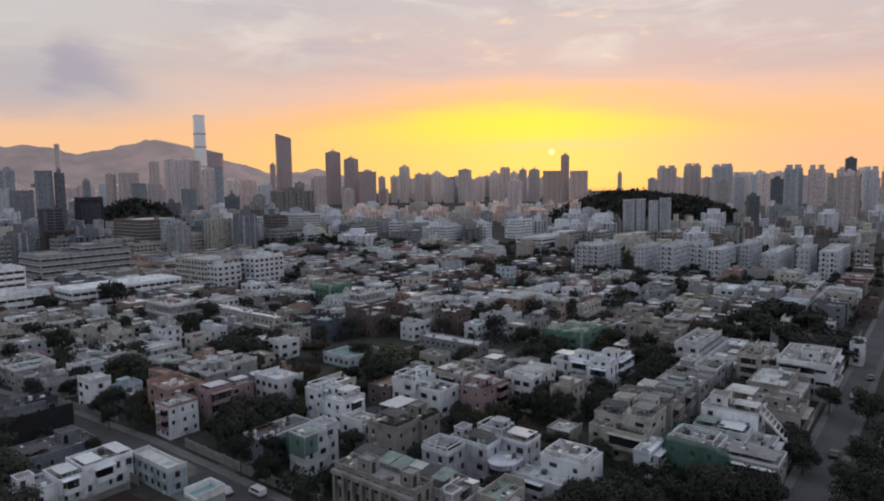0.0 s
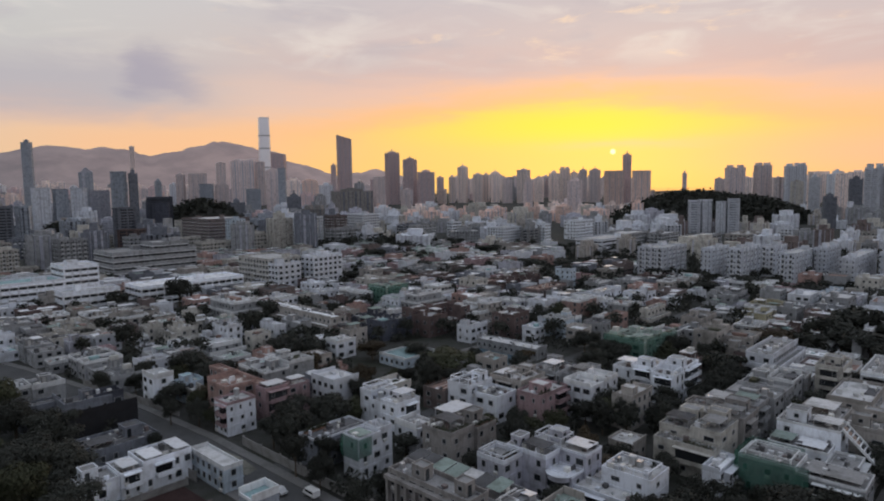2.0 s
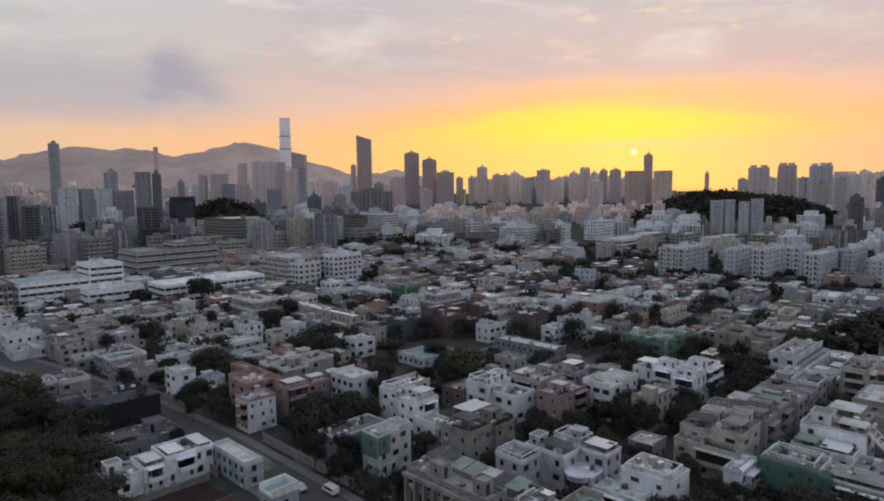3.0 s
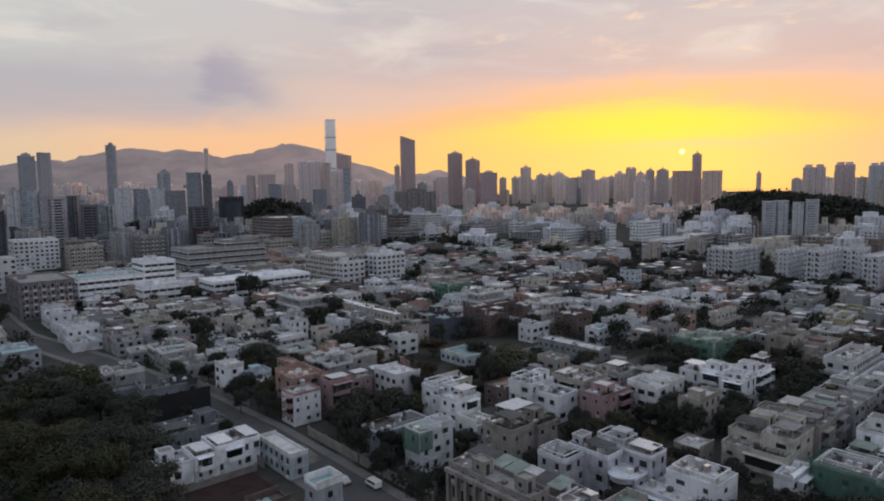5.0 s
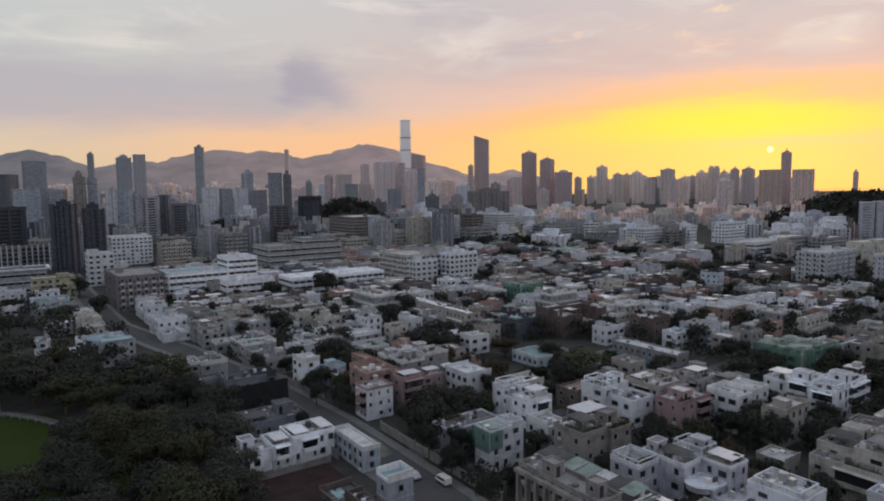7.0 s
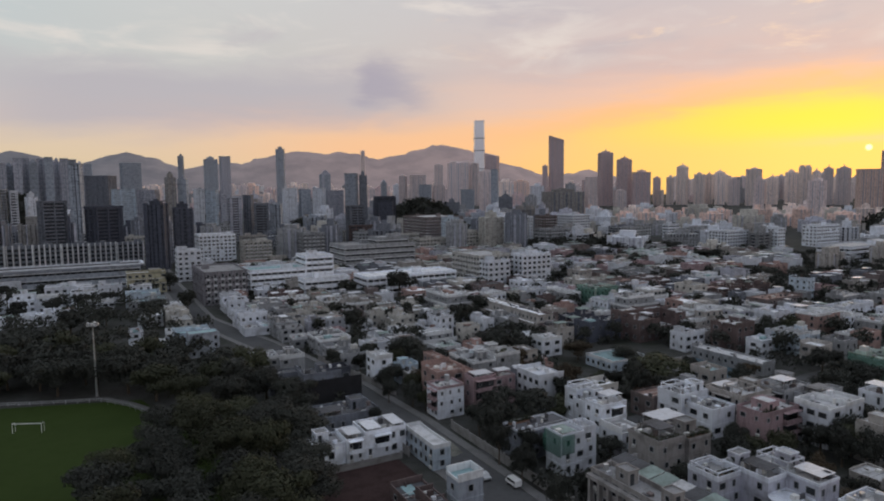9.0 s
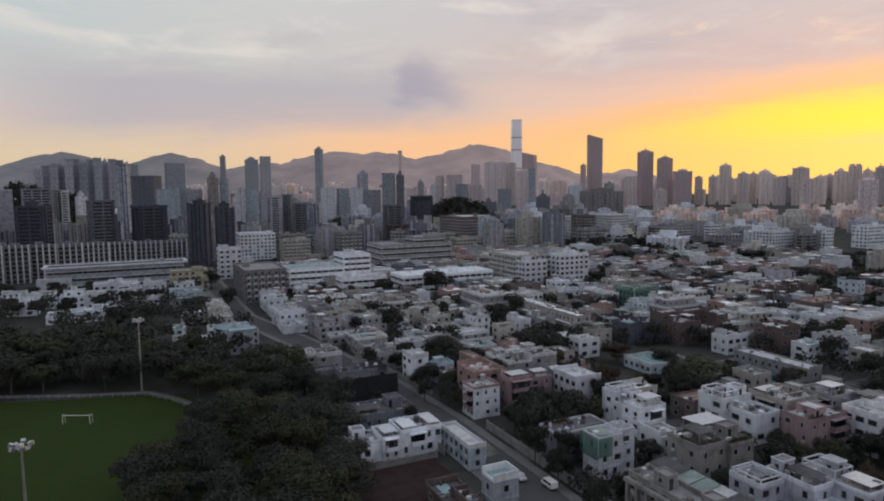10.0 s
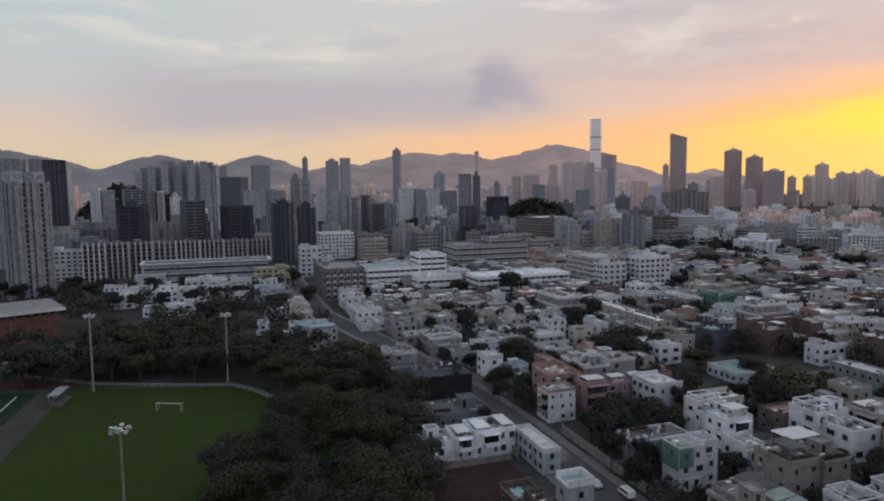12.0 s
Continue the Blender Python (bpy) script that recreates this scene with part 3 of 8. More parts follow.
    if "sheets" in extras:
        # a row of tilted roofing sheets on white beams
        n = max(3, int(b / 3.2))
        for i in range(n):
            v0, v1, lift = b * i / n + 0.15, b * (i + 1) / n - 0.15, rr.uniform(0.0, 0.5)
            sb = Build().quad([(0.5, v0, h + 1.7 + lift), (a * 0.62, v0, h + 2.2 + lift), (a * 0.62, v1, h + 2.3 + lift), (0.5, v1, h + 1.8 + lift)], roofing(rr.choice(("green", "concrete", "green", "pale", "dark"))))
            sb.quad([(0.5, v1, h + 1.74 + lift), (a * 0.62, v1, h + 2.24 + lift), (a * 0.62, v0, h + 2.14 + lift), (0.5, v0, h + 1.64 + lift)], STEEL)
            part("roof_sheet", sb.mesh("roof_sheet"), root, label="weathered green roofing sheet")
        for i in range(n + 1):
            part("roof_beam", Build().box(0.2, b * i / n - 0.12, h + 1.35, a * 0.66, b * i / n + 0.12, h + 1.62, paint("trim")).box(0.2, b * i / n - 0.12, h + 0.1, 0.45, b * i / n + 0.12, h + 1.35, paint("trim")).mesh("roof_beam"), root)
    return root


def block_body(root, rr, blocks, k, wall, rf, cap, win, pitch, storey=3.1, decks=True):
    """Walls, roof, parapet and windows of one block of a villa; blocks are (x0, y0, x1, y1, z0, z1)."""
    x0, y0, x1, y1, z0, z1 = blocks[k]
    part("wall", Build().box(x0, y0, z0, x1, y1, z1, wall).mesh("wall"), root)
    part("roof", Build().box(x0 + 0.17, y0 + 0.17, z1 + 0.004, x1 - 0.17, y1 - 0.17, z1 + 0.09, rf).mesh("roof"), root)
    part("parapet", Build().ring(x0 - 0.05, y0 - 0.05, x1 + 0.05, y1 + 0.05, z1 + 0.004, z1 + rr.choice((0.5, 0.7, 0.9)), 0.2, cap).mesh("parapet"), root)
    n = max(1, round((z1 - z0) / storey))
    sh = (z1 - z0) / n
    w, h = win
    back = Build()
    for side in range(4):
        ln = (x1 - x0) if side in (0, 2) else (y1 - y0)
        m = max(1, int((ln - 0.6) / pitch))
        deck = rr.randrange(m - 1) if decks and side < 2 and m > 2 and n > 1 and rr.random() < 0.75 else -9
        for s in range(n):
            for i in range(m):
                if s and i in (deck, deck + 1):
                    if i == deck and clear_of(blocks, k, side, i * ln / m, (i + 2) * ln / m, z0 + s * sh):
                        deep_balcony(root, (x0, y0), side, (i + 0.1) * ln / m, (i + 1.9) * ln / m, z0 + s * sh, sh, cap)
                    continue
                u, z = (i + 0.5 + rr.uniform(-0.12, 0.12)) * ln / m, z0 + s * sh + sh * 0.36
                at, turn = {0: ((x0 + u, y0, z), 0.0), 1: ((x0, y0 + u, z), -math.pi / 2), 2: ((x0 + u, y1, z), math.pi), 3: ((x1, y0 + u, z), math.pi / 2)}[side]
                ox, oy = {0: (0, -0.2), 1: (-0.2, 0), 2: (0, 0.2), 3: (0.2, 0)}[side]
                if any(j != k and b[0] <= at[0] + ox <= b[2] and b[1] <= at[1] + oy <= b[3] and b[4] <= z <= b[5] for j, b in enumerate(blocks)):
                    continue
                if rr.random() < 0.14:
                    continue
                ww = min(w * rr.choice((0.8, 1.0, 1.0, 1.5)), ln / m * 0.8)
                if side > 1:
                    window_into(back, ww, h, Matrix.Translation(at) @ Matrix.Rotation(turn, 4, "Z"))
                    continue
                part("window", window_mesh(round(ww, 1), h), root, at, turn)
                if rr.random() < 0.10:
                    part("ac_unit", ac_mesh(), root, (at[0] + ox * 0.2, at[1] + oy * 0.2, z - 0.62), turn)
    if back.f:
        tagged(part("window_array", back.mesh("window_array"), root), "small dark panes in pale frames", kind="stuff")
    # floor line
    for s in range(1, n):
        zz = z0 + s * sh
        part("floor_ledge", Build().box(x0 - 0.08, y0 - 0.08, zz - 0.1, x1, y0 - 0.003, zz + 0.05, wall).box(x0 - 0.08, y0 - 0.003, zz - 0.1, x0 - 0.003, y1, zz + 0.05, wall).mesh("floor_ledge"), root)
    # things left on the roof
    wd, dp = x1 - x0, y1 - y0
    if wd > 3 and dp > 3:
        cb = Build()
        for _ in range(int(wd * dp / 7) + 2):
            sx, sy, sz = rr.uniform(0.25, 1.3), rr.uniform(0.25, 1.3), rr.choice((0.2, 0.3, 0.5, 0.8, 1.2))
            cx, cy = x0 + rr.uniform(0.3, max(0.35, wd - sx - 0.3)), y0 + rr.uniform(0.3, max(0.35, dp - sy - 0.3))
            cb.box(cx, cy, z1 + 0.09, cx + sx, cy + sy, z1 + 0.09 + sz, rr.choice((ACWHITE, STEEL, rf, cap, roofing("dark"), TIN, roofing("dark"), paint("brown"))))
        for _ in range(2):
            cy = y0 + rr.uniform(0.4, dp - 0.4)
            cb.box(x0 + 0.3, cy, z1 + 0.09, x1 - 0.3, cy + 0.09, z1 + 0.2, STEEL)
        tagged(part("roof_clutter", cb.mesh("roof_clutter"), root), "small vents, pipes and boxes", kind="stuff")


def clear_of(blocks, k, side, u0, u1, z):
    """Whether no other block of the villa stands before this stretch of a street face."""
    x0, y0 = blocks[k][:2]
    for u in (u0, (u0 + u1) / 2, u1):
        px, py = (x0 + u, y0 - 0.7) if side == 0 else (x0 - 0.7, y0 + u)
        if any(j != k and b[0] - 0.7 <= px <= b[2] + 0.7 and b[1] - 0.7 <= py <= b[3] + 0.7 and b[4] <= z + 1 <= b[5] + 1 for j, b in enumerate(blocks)):
            return False
    return True


def deep_balcony(root, corner, side, u0, u1, z, sh, cap):
    """A balcony with a solid front, side cheeks and dark glass doors behind."""
    wd, out = u1 - u0, 1.15
    at, turn = ((corner[0] + u0, corner[1], z), 0.0) if side == 0 else ((corner[0], corner[1] + u1, z), -math.pi / 2)
    bb = Build().box(0, -out, -0.14, wd, -0.085, 0.03, cap).box(0, -out, 0.03, wd, -out + 0.1, 0.85, cap)
    bb.box(0, -out + 0.1, 0.03, 0.1, -0.085, 0.85, cap).box(wd - 0.1, -out + 0.1, 0.03, wd, -0.085, 0.85, cap)
    bal = part("balcony", bb.mesh("balcony"), root, at, turn)
    part("glass_door", Build().box(0.15, -0.06, 0.05, wd - 0.15, 0.03, min(2.35, sh - 0.5), GLASS).mesh("glass_door"), bal)
    part("balcony_hood", Build().box(-0.1, -out - 0.1, sh - 0.42, wd + 0.1, -0.004, sh - 0.28, cap).mesh("balcony_hood"), bal)


def hedge_mesh(w, d, seed):
    """A planted trough: clay-coloured box with leaves spilling over."""
    rr = random.Random(seed)
    b = Build().box(0, 0, 0, w, d, 0.4, surface("terracotta", (0.30, 0.17, 0.12), 0.9, 0.3, 1.0))
    for _ in range(int(60 * w * d) + 30):
        x, y, z = rr.uniform(-0.15, w + 0.15), rr.uniform(-0.15, d + 0.15), 0.35 + abs(rr.gauss(0, 0.4))
        t, a = rr.uniform(0.12, 0.24), rr.uniform(0, 6.3)
        dx, dy = t * math.cos(a), t * math.sin(a)
        b.quad([(x - dx, y - dy, z - t * 0.4), (x + dy, y - dx, z), (x + dx, y + dy, z + t * 0.5), (x - dy, y + dx, z + 0.1)], LEAF2)
    return b.mesh("planter")


def villa(p, q, blocks, coat, top, seed, label, feats=(), win=(1.1, 1.3), pitch=2.5, cap=None, storey=3.1):
    """A house of several flat-roofed blocks given in street-grid metres, with its roof structures."""
    x, y = grid_xy(p, q)
    claim(x, y, max(b[2] for b in blocks) - p, max(b[3] for b in blocks) - q)
    rr = random.Random(seed)
    root = thing("house", x, y, 0.0, 45, label, "house", "flat-roofed houses of the district")
    wall, rf = paint(coat), roofing(top)
    cap = paint(cap) if cap else wall
    local = [(b[0] - p, b[1] - q, b[2] - p, b[3] - q, b[4], b[5]) for b in blocks]
    for k in range(len(local)):
        block_body(root, rr, local, k, wall, rf, cap, win, pitch, storey, not any(f[0] in ("columns", "net") for f in feats))
    for f in feats:
        kind, x0, y0, x1, y1, z = f[0], f[1] - p, f[2] - q, f[3] - p, f[4] - q, f[5]
        if kind == "canopy":
            ob = part("roof_canopy", canopy_mesh(x1 - x0, y1 - y0, f[6] if len(f) > 6 else TIN), root, (x0, y0, z + 0.09))
            ob.scale = (1, 1, f[7] if len(f) > 7 else 1.0)
        elif kind == "hut":
            hb = Build().box(x0, y0, z + 0.09, x1, y1, z + 2.5, wall, rf).ring(x0 - 0.1, y0 - 0.1, x1 + 0.1, y1 + 0.1, z + 2.504, z + 2.75, 0.2, cap)
            hut = part("stair_hut", hb.mesh("stair_hut"), root)
            part("hut_door", Build().box(x0 + 0.5, y0 - 0.05, z + 0.1, x0 + 1.4, y0 - 0.003, z + 2.1, GLASS).mesh("hut_door"), hut)
            part("hut_window", window_mesh(1.0, 1.0), hut, (x0, (y0 + y1) / 2, z + 0.9), -math.pi / 2)
        elif kind == "frame":
            hh = f[6]
            pergola = part("roof_pergola", Build().ring(x0, y0, x1, y1, z + hh - 0.25, z + hh, 0.22, cap).mesh("roof_pergola"), root)
            n = max(1, int((y1 - y0) / 2.4))
            post = Build().box(0, 0, z + 0.09, 0.2, 0.2, z + hh - 0.25, cap).mesh("post")
            for i in range(n + 1):
                yy = y0 + (y1 - y0 - 0.2) * i / n
                for xx in (x0, x1 - 0.2):
                    part("post", post, pergola, (xx, yy, 0))
        elif kind == "planter":
            part("planter", hedge_mesh(x1 - x0, y1 - y0, seed + len(root.children)), root, (x0, y0, z + 0.09), label="planted roof trough with green shrubs")
        elif kind == "columns":
            # a row of square columns with a cornice along the street face
            n = max(2, int((y1 - y0) / 2.2))
            column = Build().box(0, -0.3, z, x1 - x0 - 0.004, 0.3, f[6] - 0.7, cap).mesh("column")
            for i in range(n + 1):
                part("column", column, root, (x0, y0 + 0.3 + (y1 - y0 - 0.6) * i / n, 0))
            part("cornice", Build().box(x0 - 0.25, y0 - 0.2, f[6] - 0.7, x1 - 0.004, y1 + 0.2, f[6], cap).mesh("cornice"), root)
            part("cornice", Build().box(x0 - 0.1, y0, 3.3, x1 - 0.004, y1, 3.8, cap).mesh("cornice"), root)
        elif kind == "tank":
            part("water_tank", tank_mesh("steel"), root, (x0, y0, z + 0.09))
        elif kind == "bay":
            r = x1 - x0
            part("bay", Build().tube(x0, y0, 0.0, z, r, r, wall, 20).mesh("bay"), root)
            for s in range(1, int(z / storey) + 1):
                part("bay_window", Build().tube(x0, y0, s * storey - 2.0, s * storey - 0.6, r + 0.04, r + 0.04, GLASS, 20).mesh("bay_window"), root)
            part("bay_roof", Build().tube(x0, y0, z, z + 0.2, r + 0.35, r + 0.35, cap, 20).mesh("bay_roof"), root)
        elif kind == "balcony":
            # an open recess-like balcony with dark glass doors, on the face named by the flat side of the box
            bb = Build().box(x0, y0, z - 0.12, x1, y1, z + 0.04, cap)
            if x1 - x0 > y1 - y0:
                bb.box(x0, y0, z + 0.04, x1, y0 + 0.1, z + 0.9, cap)
                door = Build().box(x0 + 0.2, y1 - 0.06, z + 0.05, x1 - 0.2, y1 + 0.03, z + 2.3, GLASS)
            else:
                bb.box(x0, y0, z + 0.04, x0 + 0.1, y1, z + 0.9, cap)
                door = Build().box(x1 - 0.06, y0 + 0.2, z + 0.05, x1 + 0.03, y1 - 0.2, z + 2.3, GLASS)
            bal = part("balcony", bb.mesh("balcony"), root)
            part("glass_door", door.mesh("glass_door"), bal)
            part("balcony_hood", Build().box(x0, y0, z + 2.6, x1, y1, z + 2.75, cap).mesh("balcony_hood"), bal)
        elif kind == "net":
            part("netting", net_mesh(x0, y0, x1, y1, z, f[6], seed), root, label="green mesh netting on the scaffold")
        elif kind == "slope":
            # a glazed roof slope between two white stringers, with cross bars
            z1 = f[6]
            sb = Build().quad([(x0, y0, z), (x1, y0, z), (x1, y1, z1), (x0, y1, z1)], GLASS)
            slope = part("glazed_slope", sb.mesh("glazed_slope"), root, label="sloping glazed roof between white beams")
            for xx in (x0 - 0.5, x1):
                bm = Build().box(xx, y0, z - 0.3, xx + 0.5, y1, z + 0.4, paint("trim"))
                bm.v = [(vx, vy, vz + (z1 - z if vy > y0 + 0.01 else 0.0)) for vx, vy, vz in bm.v]
                part("stringer", bm.mesh("stringer"), slope)
            for i in range(1, 9):
                yy, zz = y0 + (y1 - y0) * i / 9, z + (z1 - z) * i / 9
                part("cross_bar", Build().box(x0, yy - 0.12, zz, x1, yy + 0.12, zz + 0.2, paint("trim")).mesh("cross_bar"), slope)
    return root


def net_mesh(x0, y0, x1, y1, z0, z1, seed):
    """A slightly bulging upright sheet of netting along one face."""
    b = Build()
    ln = math.hypot(x1 - x0, y1 - y0)
    n = max(3, int(ln / 1.5))
    ux, uy = (x1 - x0) / ln, (y1 - y0) / ln

    def pt(i, j):
        u, zz = ln * i / n, z0 + (z1 - z0) * j / 4
        o = 0.25 * noise.noise((u * 0.5, zz * 0.5, seed))
        return (x0 + ux * u - uy * o, y0 + uy * u + ux * o, zz)
    for i in range(n):
        for j in range(4):
            b.quad([pt(i, j), pt(i + 1, j), pt(i + 1, j + 1), pt(i, j + 1)], NETTING)
    return b.mesh("netting")


def block(x, y, a, b, h, coat="white", style="grid", seed=1, yaw=45.0, storey=3.2, top="pale", label="", z=0.0):
    """A mid-rise building with its windows: grid of single windows, long bands of glass, or upright fins."""
    claim(x, y, a, b)
    rr = random.Random(seed)
    n = max(2, round(h / storey))
    word = PLAIN.get(coat, coat)
    what = {"grid": "rows of windows", "band": "long horizontal window bands", "fins": "upright white fins", "balcony": "stacked balconies"}[style]
    root = thing("school_building" if "school" in label else "apartment_block" if style != "band" else "office_building", x, y, z, yaw, label or f"{word} flat-roofed mid-rise building with {what}", "building")
    wall, trim = paint(coat), paint("trim")
    wb = Build().box(0, 0, 0, a, b, h, wall)
    if style == "band":
        mb = Build()
        for i in range(1, int(a / 4)):
            mb.box(i * 4.0, -0.12, 0, i * 4.0 + 0.5, -0.002, h, wall)
        for i in range(1, int(b / 4)):
            mb.box(-0.12, i * 4.0, 0, -0.002, i * 4.0 + 0.5, h, wall)
        if mb.f:
            tagged(part("mullion", mb.mesh("mullion"), root), "slim upright mullions", kind="stuff")
    part("wall", wb.mesh("wall"), root)
    part("roof", Build().box(0.3, 0.3, h + 0.004, a - 0.3, b - 0.3, h + 0.12, roofing(top)).mesh("roof"), root)
    part("parapet", Build().ring(-0.08, -0.08, a + 0.08, b + 0.08, h + 0.004, h + 1.1, 0.3, wall).mesh("parapet"), root)
    sh = h / n
    if style == "band":
        for s in range(n):
            part("window_band", Build().box(0.8, -0.06, s * sh + 1.0, a - 0.8, 0.05, s * sh + 2.3, GLASS).box(-0.06, 0.8, s * sh + 1.0, 0.05, b - 0.8, s * sh + 2.3, GLASS).mesh("window_band"), root)
            part("sun_shade", Build().box(-0.7, -0.7, s * sh + 2.5, a, -0.062, s * sh + 2.8, trim).box(-0.7, -0.062, s * sh + 2.5, -0.062, b, s * sh + 2.8, trim).mesh("sun_shade"), root)
    elif style == "fins":
        k = max(3, int(a / 3.4))
        for i in range(k + 1):
            part("fin", Build().box(a * i / k - 0.45, -1.0, 0, a * i / k + 0.45, -0.004, h + 2.0, trim).mesh("fin"), root)
        for s in range(n):
            part("window_band", Build().box(0.5, -0.06, s * sh + 0.8, a - 0.5, 0.05, s * sh + 2.5, GLASS).mesh("window_band"), root)
        face_windows(root, rr, 0, 0, a, b, 0, h, n, (1,), False, 0.2, 3.2, (1.6, 1.5))
    elif style == "balcony":
        face_windows(root, rr, 0, 0, a, b, 0, h, n, (0, 1), False, 0.0, 3.2, (1.3, 1.9))
        bb = Build()
        for ln, put in ((a, lambda u0, u1, v0, v1, z0, z1, mt: bb.box(u0, -v1, z0, u1, -v0, z1, mt)), (b, lambda u0, u1, v0, v1, z0, z1, mt: bb.box(-v1, u0, z0, -v0, u1, z1, mt))):
            k = max(2, int((ln - 1.0) / 3.2))
            st = ln / k
            for i in range(k + 1):
                u0, u1, v = max(0.0, i * st - 0.8), min(ln, i * st + 0.8), 1.3 if i % 2 == 0 else 0.7
                put(u0, u1, 0.004, v, 0, h + (1.4 if i % 2 == 0 else 0.6), wall)
                for s in range(n):
                    put((u0 + u1) / 2 - 0.35, (u0 + u1) / 2 + 0.35, v + 0.004, v + 0.05, s * sh + 1.0, s * sh + 2.1, GLASS)
            for s in range(1, n):
                for i in range(k):
                    put(i * st + 0.81, (i + 1) * st - 0.81, 0.1, 0.6, s * sh - 0.12, s * sh + 0.7, trim)
        tagged(part("balcony_array", bb.mesh("balcony_array"), root), "stacked balconies between upright piers", kind="stuff")
    else:
        face_windows(root, rr, 0, 0, a, b, 0, h, n, (0, 1), False, 0.06, 3.3, (2.0, 1.6))
        for s in range(1, n):
            part("floor_ledge", Build().ring(-0.25, -0.25, a + 0.25, b + 0.25, s * sh - 0.1, s * sh + 0.12, 0.25, trim).mesh("floor_ledge"), root)
    for _ in range(rr.randint(1, 2)):
        w, d, q = rr.uniform(3, min(7, a * 0.4)), rr.uniform(3, min(6, b * 0.5)), rr.uniform(2.4, 3.6)
        px, py = rr.uniform(0.6, max(0.7, a - w - 0.6)), rr.uniform(0.6, max(0.7, b - d - 0.6))
        part("plant_room", Build().box(px, py, h + 0.12, px + w, py + d, h + q, wall, roofing("concrete")).mesh("plant_room"), root)
    return root


def tower_mesh(w, d, h, wall, bays, storey, detail, notch, style="strip", infill=None):
    """A tall block round a dark glazed core: upright strips, stacked balcony slabs or a grid of piers and spandrels."""
    b = Build()
    core = notch
    b.box(-w / 2 + core, -d / 2 + core, 0, w / 2 - core, d / 2 - core, h, infill or GLASS, wall)
    floors = int(h / storey)
    for side in range(4):
        ln = w if side in (0, 2) else d
        k = bays if side in (0, 2) else max(2, round(bays * d / w))

        def put(u0, u1, v0, v1, z0, z1):
            # v runs outward from the core
            if side == 0:
                b.box(u0, -d / 2 + core - v1, z0, u1, -d / 2 + core - v0, z1, wall)
            elif side == 2:
                b.box(u0, d / 2 - core + v0, z0, u1, d / 2 - core + v1, z1, wall)
            elif side == 1:
                b.box(-w / 2 + core - v1, u0, z0, -w / 2 + core - v0, u1, z1, wall)
            else:
                b.box(w / 2 - core + v0, u0, z0, w / 2 - core + v1, u1, z1, wall)
        step = (ln - 2 * core) / k
        if style == "slab" and detail:
            left, right = -ln / 2 + core, ln / 2 - core
            for s in range(1, floors + 1):
                put(left, right, 0.004, core * 0.8, s * storey - 0.25, s * storey + storey * 0.36)
            for i in range(0, k + 1, 3):
                u = min(left + i * step, right - step * 0.35)
                put(u, u + step * 0.35, 0.004, core, 0, h + 1.5)
            put(right - step * 0.35, right - 0.01, 0.004, core, 0, h + 2.0)
            continue
        for i in range(k):
            u = -ln / 2 + core + i * step
            if style == "grid" and detail:
                put(u + step * 0.02, u + step * 0.66, 0.004, core * (1.0 if i % 2 == 0 else 0.55), 0, h)
                for s in range(floors):
                    put(u + step * 0.53, u + step, 0.004, core * 0.35, s * storey, s * storey + storey * 0.58)
                continue
            put(u + step * 0.02, u + step * (0.82, 0.5, 0.7)[i % 3], 0.004, core * (1.0, 0.5, 0.75)[i % 3], 0, h + (1.2 if i % 3 == 0 else 0.0))
            if detail:
                for s in range(floors):
                    put(u + step * 0.4, u + step, 0.004, core * 0.3, s * storey, s * storey + storey * 0.3)
    return b


FACADE = {"strip": "upright pale and dark strips", "slab": "stacked balcony bands", "grid": "a grid of small windows"}


